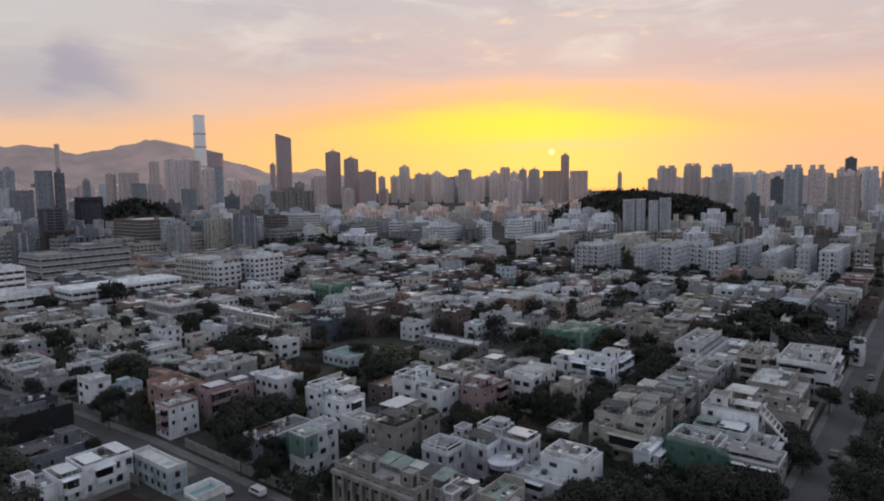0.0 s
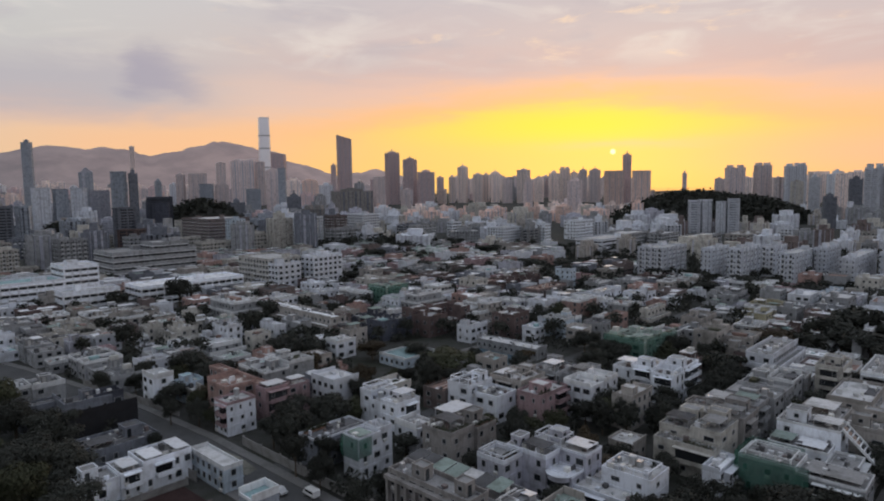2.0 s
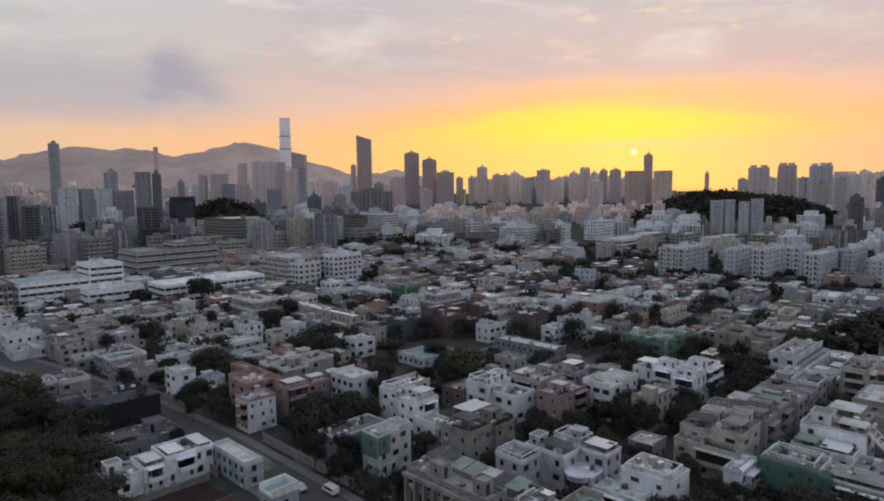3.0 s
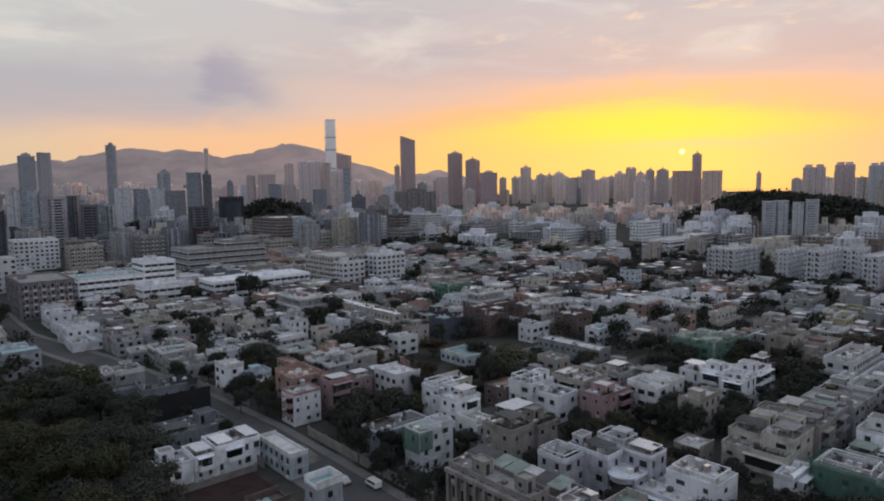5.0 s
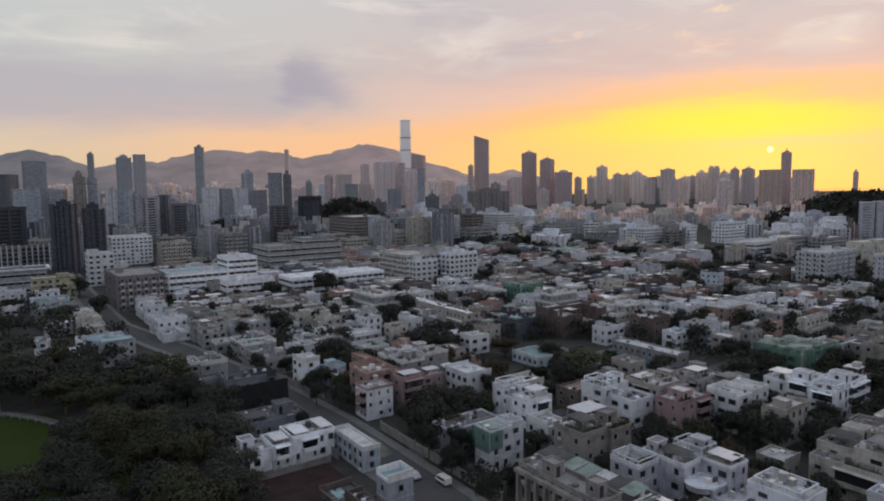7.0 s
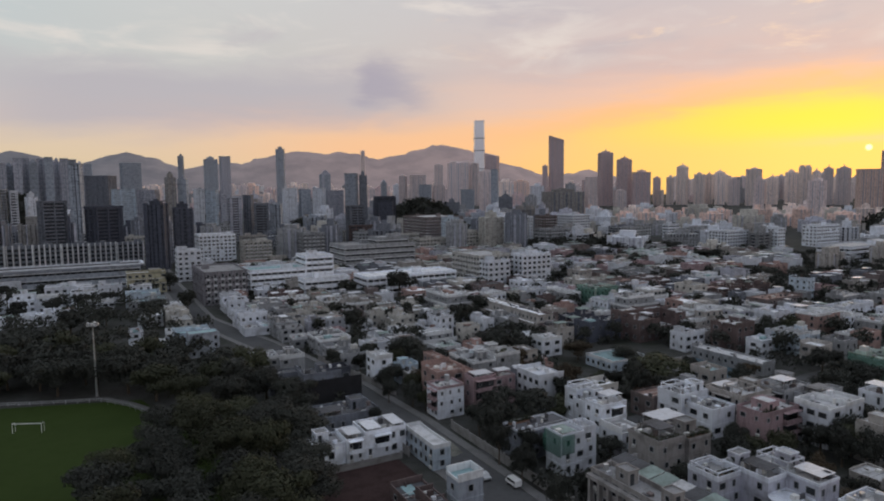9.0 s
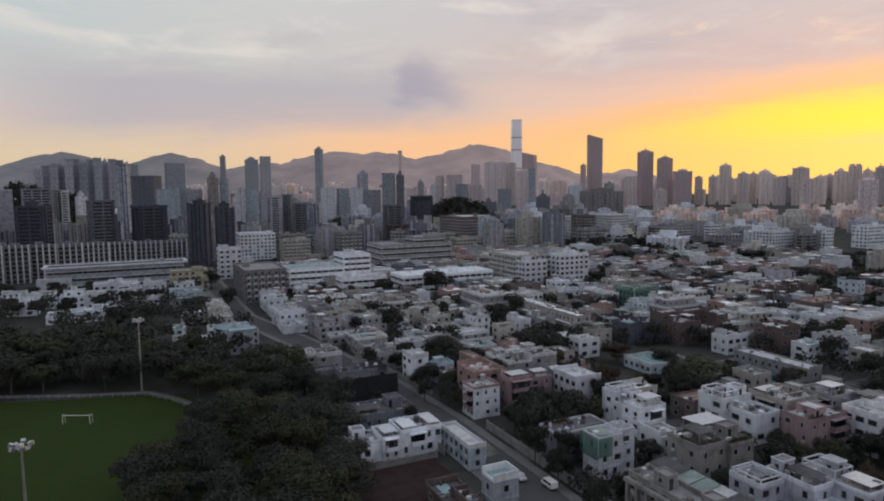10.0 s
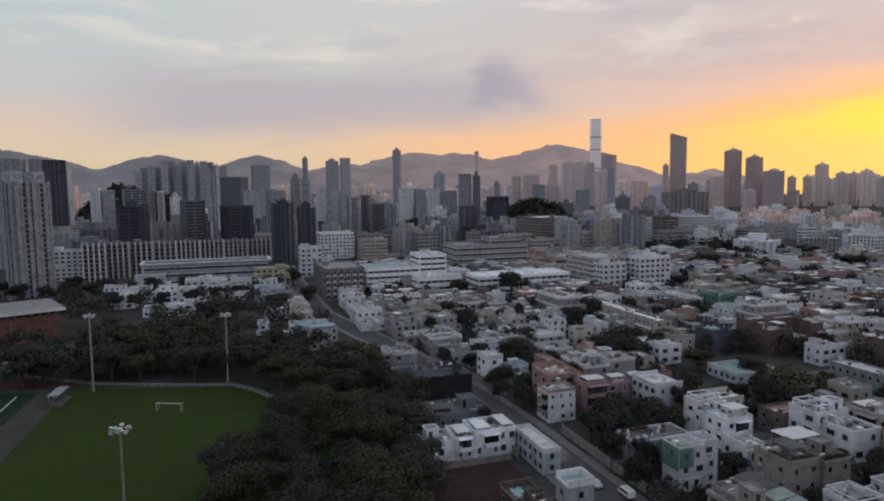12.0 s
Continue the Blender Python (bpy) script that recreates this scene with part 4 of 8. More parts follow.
def tower(x, y, w, d, h, coat="grey", yaw=45.0, seed=1, detail=False, crown="box", z=0.0, bays=None, label="", deep=None, style=""):
    """A high-rise, its middle at x, y."""
    HIGH.append((x, y, 0.7 * w))
    TALL.append((math.degrees(math.atan2(x, y)), math.hypot(x, y), math.degrees(0.6 * w / math.hypot(x, y))))
    rr = random.Random(seed)
    # past 900 m a lighter coat imitates the haze of the air
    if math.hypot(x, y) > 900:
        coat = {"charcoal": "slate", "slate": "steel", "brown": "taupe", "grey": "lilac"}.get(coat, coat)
    # away from the sunset the coat turns bluer, imitating cooler haze
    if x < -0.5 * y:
        coat = {"beige": "steel", "cream": "lilac", "brown": "slate", "mauve": "lilac", "grey": "steel", "plum": "steel", "dusk_haze": "lilac"}.get(coat, coat)
    style = style or (rr.choice(("strip", "strip", "slab", "grid", "slab")) if detail else "strip")
    root = thing("tower_block", x, y, z, yaw, label or f"{PLAIN.get(coat, coat)} high-rise tower block with {FACADE[style]}", "tower", "high-rise towers of the skyline")
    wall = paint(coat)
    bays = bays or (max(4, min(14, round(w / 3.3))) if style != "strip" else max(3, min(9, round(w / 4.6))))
    # far cores get pale paint instead of dark glazing: haze's weak contrast
    part("wall", tower_mesh(w, d, h, wall, bays, 3.0, detail, deep or min(1.6, w * 0.07), style, paint("lilac") if math.hypot(x, y) > 1000 and coat in ("mauve", "haze", "white", "cream", "brilliant", "dusk_haze", "plum") else DARKGLASS if coat in ("charcoal", "dark_teal") or math.hypot(x, y) < 850 else paint("slate" if coat in ("slate", "taupe") else "steel")).mesh("wall"), root)
    if crown == "box":
        cw, cd, ch = w * rr.uniform(0.35, 0.6), d * rr.uniform(0.35, 0.6), rr.uniform(3, 8)
        part("plant_room", Build().box(-cw / 2, -cd / 2, h + 0.004, cw / 2, cd / 2, h + ch, wall).box(-cw / 5, -cd / 5, h + ch, cw / 5, cd / 5, h + ch * 1.4, wall).mesh("plant_room"), root)
    elif crown == "steps":
        cb = Build()
        for i in range(3):
            k = 0.4 - 0.12 * i
            cb.box(-w * k, -d * k, h + 0.004 + i * 3, w * k, d * k, h + 0.004 + (i + 1) * 3, wall)
        for sx in (-0.42, -0.18, 0.18, 0.42):
            for sy in (-0.3, 0.3):
                cb.box(w * sx - 1.6, d * sy - 1.6, h + 0.004, w * sx + 1.6, d * sy + 1.6, h + 4.5 + 3.0 * (abs(sx) < 0.3), wall)
        cb.box(-1.2, -1.2, h + 9.0, 1.2, 1.2, h + 15.0, wall)
        part("crown", cb.mesh("crown"), root)
    elif crown == "slope":
        cb = Build()
        u, v = w / 2, d / 2
        t = h * 0.07
        cb.quad([(-u, -v, h), (u, -v, h), (u, -v, h + 0.1), (-u, -v, h + t)], wall)
        cb.quad([(u, v, h), (-u, v, h), (-u, v, h + t), (u, v, h + 0.1)], wall)
        cb.quad([(-u, v, h), (-u, -v, h), (-u, -v, h + t), (-u, v, h + t)], wall)
        cb.quad([(-u, -v, h + t), (u, -v, h + 0.1), (u, v, h + 0.1), (-u, v, h + t)], wall)
        part("crown", cb.mesh("crown"), root)
    elif crown == "flat":
        part("parapet", Build().ring(-w / 2, -d / 2, w / 2, d / 2, h + 0.004, h + 1.5, 0.4, wall).mesh("parapet"), root)
    elif crown == "twin":
        for sx in (-1, 1):
            part("plant_room", Build().box(sx * w * 0.28 - w * 0.14, -d * 0.3, h + 0.004, sx * w * 0.28 + w * 0.14, d * 0.3, h + 7, wall).mesh("plant_room"), root)
    return root


# ---- trees ----
def crown_mesh(seed, leaves, leaf, mat, wide=1.0):
    """Unit tree crown (1 high, about 1 across): leaf clumps scattered through several uneven lobes, with gaps."""
    def make():
        rr = random.Random(seed)
        lobes = [(0, 0, 0.62, 0.34)]
        for i in range(8):
            an = i * 0.785 + rr.uniform(-0.3, 0.3)
            r = rr.uniform(0.18, 0.34) * wide
            lobes.append((r * math.cos(an), r * math.sin(an), rr.uniform(0.38, 0.80), rr.uniform(0.14, 0.23)))
        vs, fs = [], []
        for _ in range(leaves):
            cx, cy, cz, cr = lobes[rr.randrange(len(lobes))] if rr.random() > 0.2 else lobes[0]
            th, ph = rr.uniform(0, 6.283), math.acos(rr.uniform(-0.75, 1))
            q = cr * (rr.random() ** 0.35) * (0.85 + 0.35 * noise.noise((th * 1.5, ph * 2.0, seed)))
            c = Vector((cx + q * math.sin(ph) * math.cos(th) * wide, cy + q * math.sin(ph) * math.sin(th) * wide, cz + q * math.cos(ph) * 0.9))
            s = leaf * rr.uniform(0.6, 1.3)
            nrm = Vector((math.sin(ph) * math.cos(th) + rr.gauss(0, 0.42), math.sin(ph) * math.sin(th) + rr.gauss(0, 0.42), math.cos(ph) + rr.gauss(0.25, 0.42))).normalized()
            u = nrm.orthogonal().normalized()
            v = nrm.cross(u)
            an = rr.uniform(0, 6.28)
            p, o = u * math.cos(an) + v * math.sin(an), v * math.cos(an) - u * math.sin(an)
            n = len(vs)
            vs += [tuple(c - p * s), tuple(c - o * s * 0.6 + nrm * s * 0.15), tuple(c + p * s), tuple(c + o * s * 0.6 + nrm * s * 0.15)]
            fs.append((n, n + 1, n + 2, n + 3))
        me = bpy.data.meshes.new("crown")
        me.from_pydata(vs, [], fs)
        me.materials.append(mat)
        me.update()
        return me
    return shared(("crown", seed, leaves, mat.name), make)


def trunk_mesh(seed):
    def make():
        rr = random.Random(seed)
        b = Build().tube(0, 0, 0, 0.45, 0.035, 0.022, BARK, 7, rr.uniform(-0.03, 0.03), rr.uniform(-0.03, 0.03))
        for i in range(5):
            an = i * 1.257 + rr.uniform(-0.3, 0.3)
            b.tube(0, 0, 0.3, rr.uniform(0.55, 0.75), 0.016, 0.006, BARK, 5, 0.25 * math.cos(an), 0.25 * math.sin(an))
        return b.mesh("trunk")
    return shared(("trunk", seed), make)


def tree(x, y, high, wide, seed=1, kind="dark", near=True, z=0.0, keep=True, fine=False):
    GREEN.append((x, y))
    if keep:
        p, q, r = (x + y) * 0.70711, (y - x) * 0.70711, wide * 0.34
        TAKEN.append((p - r, q - r, p + r, q + r))
    rr = random.Random(seed)
    mat = {"dark": LEAF, "olive": LEAF2, "rust": LEAF3}[kind]
    v = rr.randrange(5)
    word = {"dark": "dark green broad-leaved tree with dense uneven crown", "olive": "olive-green broad-leaved tree with rounded crown", "rust": "reddish-brown leaved tree with open crown"}[kind]
    root = thing("tree", x, y, z, rr.uniform(0, 360), word, "tree", "trees of the district")
    crown = part("crown", crown_mesh(100 + v, *((7000, 0.019) if fine else (3000, 0.030) if near else (1500, 0.043)), mat), root)
    trunk = part("trunk", trunk_mesh(v), root)
    crown.scale, trunk.scale = (wide, wide, high), (wide * 0.8, wide * 0.8, high)
    return root


# ---- ground, roads, park and hills ----
def poly(name, pts, z, mat, label, category):
    me = bpy.data.meshes.new(name)
    n = len(pts)
    me.from_pydata([(*p, z) for p in pts] + [(*p, z - 0.3) for p in pts], [], [tuple(range(n))] + [(i, i + n, (i + 1) % n + n, (i + 1) % n) for i in range(n)])
    me.materials.append(mat)
    me.update()
    return tagged(new(name, me), label, category, kind="structure")


def grid_xy(p, q):
    """Street-grid coordinates to the world: p runs to the north-east, q to the north-west."""
    return ((p - q) * 0.70711, (p + q) * 0.70711)


def strip(name, line, w, z, thick, mat, label, category, shift=0.0):
    pts = [Vector(p) for p in line]
    left, right = [], []
    for i, p in enumerate(pts):
        d = (pts[min(i + 1, len(pts) - 1)] - pts[max(i - 1, 0)]).normalized()
        nrm = Vector((-d.y, d.x))
        left.append(p + nrm * (shift + w / 2))
        right.append(p + nrm * (shift - w / 2))
    b = Build()
    for i in range(len(pts) - 1):
        l0, l1, r0, r1 = left[i], left[i + 1], right[i], right[i + 1]
        b.quad([(*r0, z), (*r1, z), (*l1, z), (*l0, z)], mat)
        b.quad([(*l0, z), (*l1, z), (*l1, z - thick), (*l0, z - thick)], mat)
        b.quad([(*r1, z), (*r0, z), (*r0, z - thick), (*r1, z - thick)], mat)
    return tagged(new(name, b.mesh(name)), label, category, kind="structure")


ASPHALT = surface("asphalt", (0.102, 0.102, 0.104), 0.9, 0.35, 0.12, (0.7, 0.7, 0.7), coords="World", spec=0.12)
PAVING = surface("paving", (0.14, 0.137, 0.135), 0.9, 0.35, 0.3, (0.6, 0.6, 0.6), coords="World")
DIRT = surface("yard_ground", (0.060, 0.059, 0.056), 0.95, 0.5, 0.06, (0.55, 0.62, 0.5), coords="World", spec=0.12)
GRASS = surface("pitch_grass", (0.027, 0.044, 0.008), 0.95, 0.3, 0.05, (0.75, 0.8, 0.7), coords="World", spec=0.12)
TURF = surface("court_turf", (0.016, 0.034, 0.022), 0.95, 0.3, 0.08, (0.8, 0.8, 0.8), coords="World", spec=0.12)
TRACK = surface("track_red", (0.075, 0.035, 0.032), 0.95, 0.3, 0.1, (0.8, 0.8, 0.8), coords="World", spec=0.12)
LINE = surface("line_paint", (0.42, 0.44, 0.40), 0.9, 0.4, 0.5, coords="World")
BLUE = surface("court_blue", (0.07, 0.12, 0.155), 0.85, 0.3, 0.2, (0.7, 0.7, 0.7), coords="World")
YARD = surface("yard_red_paving", (0.050, 0.031, 0.029), 0.95, 0.5, 0.3, (0.6, 0.6, 0.6), coords="World", spec=0.12)
BOUNDARY = surface("boundary_wall", (0.26, 0.255, 0.25), 0.9, 0.4, 0.4)

poly("ground", [(-9000, -4000), (9000, -4000), (9000, 9000), (-9000, 9000)], 0.0, DIRT, "dark earth and planted yards between the houses", "ground")

ROAD_W = [grid_xy(*pq) for pq in ((68, 60), (69, 110), (69, 150), (66, 192), (56, 255), (41, 325), (40, 450), (44, 700))]
ROAD_E = [grid_xy(*pq) for pq in ((40, 16.6), (120, 16.6), (300, 15.6), (520, 15.6))]
ROAD_X = [grid_xy(*pq) for pq in ((75, 122), (140, 120), (300, 122), (520, 122))]
ROAD_Y = [grid_xy(*pq) for pq in ((172, 20), (170, 116))]
for line, w, side in ((ROAD_W, 9.5, 2.4), (ROAD_E, 6.2, 1.7)):
    strip("road", line, w, 0.06, 0.3, ASPHALT, "worn grey asphalt road between houses", "road")
    strip("pavement", line, side, 0.20, 0.4, PAVING, "grey concrete pavement beside the road", "pavement", w / 2 + side / 2)
    strip("pavement", line, side, 0.20, 0.4, PAVING, "grey concrete pavement beside the road", "pavement", -w / 2 - side / 2)
for line in (ROAD_X, ROAD_Y):
    strip("road", line, 6.5, 0.064, 0.3, ASPHALT, "narrow asphalt lane between houses", "road")
poly("forecourt", [grid_xy(*pq) for pq in ((66.2, 128.5), (69.5, 124.5), (72.5, 125.5), (73.3, 134.0), (72.6, 141.0), (69.0, 144.5), (66.2, 138.0))], 0.10, surface("worn_concrete", (0.20, 0.195, 0.17), 0.9, 0.5, 0.35, (0.5, 0.5, 0.5), coords="World", spec=0.12), "pale worn concrete patch at the road junction", "forecourt")
poly("red_yard", [(-64, 119.5), (-51, 132.5), (-42, 124), (-36, 116), (-49, 101), (-60, 112)], 0.08, YARD, "dark red paved yard behind the white house", "yard")
poly("blue_court", [grid_xy(*pq) for pq in ((173, 134), (194, 134), (194, 156), (173, 156))], 0.12, BLUE, "blue hard court among the houses", "court")
poly("court_apron", [grid_xy(*pq) for pq in ((168, 130), (198, 130), (198, 160), (168, 160))], 0.08, PAVING, "grey paved apron round the blue court", "court")

poly("clay_yard", [grid_xy(*pq) for pq in ((128, 133), (151, 133), (151, 141), (128, 141))], 0.09, surface("clay_paving", (0.085, 0.052, 0.042), 0.95, 0.5, 0.3, (0.6, 0.6, 0.6), coords="World", spec=0.12), "rust-brown paved yard beside the court", "yard")

# the park: a grass pitch, a turf court, a red running path and footpaths
poly("grass_pitch", [(-196, 124), (-140, 152), (-60, 104), (-74, 30), (-128, 20), (-150, 74)], 0.08, GRASS, "dark green mown football pitch", "pitch")
poly("turf_court", [(-202, 117), (-156, 68), (-190, 30), (-262, 88)], 0.10, TURF, "dark green artificial turf court", "court")
strip("court_line", [(-204, 112), (-160, 66)], 0.5, 0.14, 0.1, LINE, "pale painted touch line", "line")
strip("court_line", [(-206, 106), (-246, 84)], 0.4, 0.14, 0.1, LINE, "pale painted touch line", "line")
poly("practice_lawn", [(-290, 108), (-262, 150), (-242, 154), (-220, 143), (-240, 127), (-262, 104)], 0.09, surface("worn_lawn", (0.050, 0.066, 0.034), 0.95, 0.4, 0.08, (0.6, 0.7, 0.6), coords="World", spec=0.12), "worn green practice lawn beside the sports hall", "lawn")
strip("lawn_path", [(-282, 118), (-254, 150), (-238, 152)], 2.2, 0.14, 0.2, surface("pale_gravel", (0.24, 0.25, 0.22), 0.95, 0.4, 0.3, coords="World", spec=0.12), "pale gravel path along the lawn", "path")
strip("lawn_path", [(-268, 110), (-246, 138), (-226, 141)], 1.6, 0.14, 0.2, surface("pale_gravel", (0.24, 0.25, 0.22)), "pale gravel path along the lawn", "path")
strip("running_path", [(-196, 128), (-216, 119), (-290, 88)], 7.0, 0.12, 0.3, TRACK, "dark red running path", "path")
strip("footpath", [(-222, 128), (-196, 131), (-170, 141), (-152, 150), (-140, 148), (-127, 144), (-114, 138)], 2.6, 0.14, 0.3, PAVING, "pale footpath along the pitch", "path")


def peak_height(az):
    """Elevation of the mountain ridge, in degrees, at a compass angle from the y axis."""
    el = 0.0
    for a0, e0, w in PEAKS:
        d = abs(az - a0) / w
        el = max(el, e0 * (1 - d ** 1.5) if d < 1 else 0.0)
    return el


PEAKS = [(-63, 3.6, 14), (-58, 2.5, 9), (-50.5, 3.15, 8), (-42.6, 3.15, 7.5), (-35, 2.45, 9), (-28.8, 3.4, 11), (-25.5, 3.35, 9), (-16.8, 3.85, 9.5), (-20, 3.1, 8), (-13.2, 2.5, 8), (-4.3, 1.45, 5), (-75, 2.6, 14)]


def haze_mat():
    mat = bpy.data.materials.new("hazy_mountain")
    mat.use_nodes = True
    nt = mat.node_tree
    bs = nt.nodes["Principled BSDF"]
    g = Graph(nt)
    pos = nt.nodes.new("ShaderNodeNewGeometry").outputs["Position"]
    n = g.step(g.noise(g.stretch(pos, (1, 1, 1.6)), 0.0045, 8.0, 0.62), 0.3, 0.72)
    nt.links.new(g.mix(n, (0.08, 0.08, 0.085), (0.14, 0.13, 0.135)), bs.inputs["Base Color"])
    # air haze is put into the emission: cool left, warm towards the sunset
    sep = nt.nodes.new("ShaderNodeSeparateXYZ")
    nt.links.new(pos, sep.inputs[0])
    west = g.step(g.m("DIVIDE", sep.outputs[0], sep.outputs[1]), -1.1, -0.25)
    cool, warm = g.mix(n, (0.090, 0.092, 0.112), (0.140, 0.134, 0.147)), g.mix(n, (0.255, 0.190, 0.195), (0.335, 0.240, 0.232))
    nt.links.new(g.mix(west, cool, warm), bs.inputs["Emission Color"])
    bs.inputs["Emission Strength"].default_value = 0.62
    bs.inputs["Roughness"].default_value = 1.0
    return mat


def mountains():
    azs = [-84 + 0.35 * i for i in range(260)]
    rows = [(3900, 0.0), (4150, 0.22), (4400, 0.5), (4600, 0.78), (4750, 1.0), (4850, 0.9), (4950, 0.5)]
    v, f = [], []
    for az in azs:
        el = peak_height(az)
        for k, (r, s) in enumerate(rows):
            rough = noise.noise((az * 0.9, k * 1.7, 0.0)) * 14 + noise.noise((az * 2.6, k * 0.5, 5.0)) * 7
            top = 61 + 4750 * math.tan(radians(el)) + rough * (0.8 if k == 4 else 1.5) + (noise.noise((az * 5.0, 0.0, 9.0)) * 9 if k == 4 else 0.0)
            zz = -2 if el <= 0.05 else max(-2.0, top * s)
            a = radians(az)
            v.append((r * math.sin(a), r * math.cos(a), zz))
    m = len(rows)
    for i in range(len(azs) - 1):
        for k in range(m - 1):
            f.append((i * m + k, (i + 1) * m + k, (i + 1) * m + k + 1, i * m + k + 1))
    me = bpy.data.meshes.new("mountain_range")
    me.from_pydata(v, [], f)
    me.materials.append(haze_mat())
    me.update()
    me.shade_smooth()
    tagged(new("backdrop_mountains", me), "hazy mauve mountain range behind the city", "mountains", kind="structure")


mountains()


def wooded_hill(x, y, rx, ry, high, name, label, clumps, leaf):
    """A mound with its cover of trees."""
    n, v, f = 28, [], []
    for i in range(n + 1):
        for j in range(n + 1):
            u, w = 2 * i / n - 1, 2 * j / n - 1
            d = math.hypot(u, w)
            z = high * max(0.0, 1 - d * d) ** 0.8 * (1 + 0.25 * noise.noise((u * 2, w * 2, high))) - 0.5
            v.append((x + u * rx, y + w * ry, z))
    for i in range(n):
        for j in range(n):
            k = i * (n + 1) + j
            f.append((k, k + n + 1, k + n + 2, k + 1))
    me = bpy.data.meshes.new(name)
    me.from_pydata(v, [], f)
    me.materials.append(DIRT)
    me.update()
    tagged(new(name, me), label, "hill", kind="structure")
    rr = random.Random(high * 10)
    vs, fs = [], []
    for _ in range(clumps):
        u, w = rr.uniform(-1, 1), rr.uniform(-1, 1)
        d = math.hypot(u, w)
        if d > 0.99:
            continue
        z = high * max(0.0, 1 - d * d) ** 0.8 * (1 + 0.25 * noise.noise((u * 2, w * 2, high)))
        cr = rr.uniform(2.5, 5.5)
        for _ in range(16):
            c = Vector((x + u * rx + rr.gauss(0, cr * 0.5), y + w * ry + rr.gauss(0, cr * 0.5), z + cr + rr.gauss(0, cr * 0.5)))
            nrm = Vector((rr.gauss(0, 1), rr.gauss(0, 1), rr.gauss(0.6, 1))).normalized()
            p = nrm.orthogonal().normalized() * leaf * rr.uniform(0.6, 1.4)
            o = nrm.cross(p) * 0.7
            k = len(vs)
            vs += [tuple(c - p), tuple(c - o), tuple(c + p), tuple(c + o)]
            fs.append((k, k + 1, k + 2, k + 3))
    me = bpy.data.meshes.new("woods")
    me.from_pydata(vs, [], fs)
    me.materials.append(LEAF)
    me.update()
    tagged(new("woods", me), "dark green trees covering the low ground and slopes", "trees", kind="stuff")


wooded_hill(450, 985, 160, 95, 41, "wooded_hill", "low hill covered with dark trees", 1500, 2.2)
wooded_hill(-40, 640, 75, 28, 5, "wooded_rise", "low planted rise with dark trees", 420, 1.6)
wooded_hill(-288, 850, 68, 34, 40, "wooded_knoll", "small wooded knoll between tower blocks", 500, 2.0)
wooded_hill(-405, 747, 34, 22, 19, "wooded_knoll", "small wooded knoll among apartment blocks", 400, 1.8)
wooded_hill(-915, 705, 150, 55, 66, "wooded_hill", "wooded hill below the tall housing estate", 700, 2.2)


# ---- places ----
# houses along the lower road
house(-41.1, 128.5, 4.2, 15.1, 5.0, "pale_blue", "pale", 16, extras="bare plain flush", split=0)
house(-30.6, 110.6, 5.4, 4.6, 7.0, "steel", "teal", 13, extras="bare plain flush", split=0)
house(-38.8, 107.3, 7.0, 9.7, 2.2, "brick_red", "dark", 14, extras="plain", split=0)
house(-34.8, 106.9, 3.7, 6.6, 3.4, "brick_red", "dark", 15, extras="plain", split=0)
house(-92.5, 155.7, 21.6, 14.0, 6.2, "charcoal", "dark", 17, near=False, extras="black net plain", split=0)
house(-120.4, 177.9, 18.9, 9.0, 5.2, "grey", "dark", 18, near=False, split=0)
house(-93.1, 165.6, 11.6, 8.0, 6.2, "slate", "dark", 19, near=False, split=0)
house(-104.1, 164.4, 10.0, 8.0, 5.2, "slate", "dark", 20, near=False, split=0)
house(-77.5, 183.1, 5.8, 7.8, 8.2, "brilliant", "bright", 21, near=False, extras="plain", split=0)
house(-70.7, 186.5, 6.5, 5.8, 5.2, "pale_blue", "teal", 22, near=False, split=0)
house(-64.1, 181.0, 3.4, 10.4, 4.2, "cream", "pale", 23, near=False, split=0)
house(-44.5, 171.4, 3.2, 27.8, 9.2, "salmon", "red", 24, near=False, split=2)
house(-52.5, 168.1, 9.1, 9.9, 9.7, "salmon", "red", 26, near=False, split=0)
house(-47.2, 186.7, 18.2, 14.2, 8.2, "grey", "concrete", 28, near=False)
house(-24.3, 172.6, 8.4, 10.8, 9.2, "white", "bright", 29, near=False, extras="canopy")
# villas of several blocks along the roads
villa(77.5, 147.5, [(77.5, 147.5, 85.5, 154.0, 0, 8.2)], "white", "pale", 25, "white three-storey corner house with pink parapet band", [("tank", 83.0, 152.5, 0, 0, 8.2)], (0.8, 1.1), 1.9, cap="pink")
villa(88.6, 147.5, [(88.6, 147.5, 96.0, 152.5, 0, 9.0), (96.0, 148.3, 103.0, 152.5, 0, 8.2)], "pink", "pale", 27, "pink house with deep balconies and a white roof canopy",
      [("canopy", 89.5, 148.0, 95.0, 152.0, 9.0, TIN, 0.5), ("canopy", 97.5, 149.0, 102.0, 152.0, 8.2, TIN, 0.7), ("balcony", 89.2, 146.0, 95.4, 147.5, 6.2), ("balcony", 89.2, 146.0, 95.4, 147.5, 3.2)])
villa(84.0, 103.5, [(84.0, 103.5, 90.0, 109.0, 0, 8.6), (90.0, 104.2, 94.0, 109.0, 0, 9.0)], "white", "pale", 30, "white house with green netting on its upper floors",
      [("net", 83.4, 109.2, 83.4, 103.2, 4.6, 9.4), ("net", 83.4, 102.9, 87.0, 102.9, 5.2, 9.4), ("canopy", 84.6, 104.2, 88.0, 108.2, 8.6, roofing("green"), 0.4)])
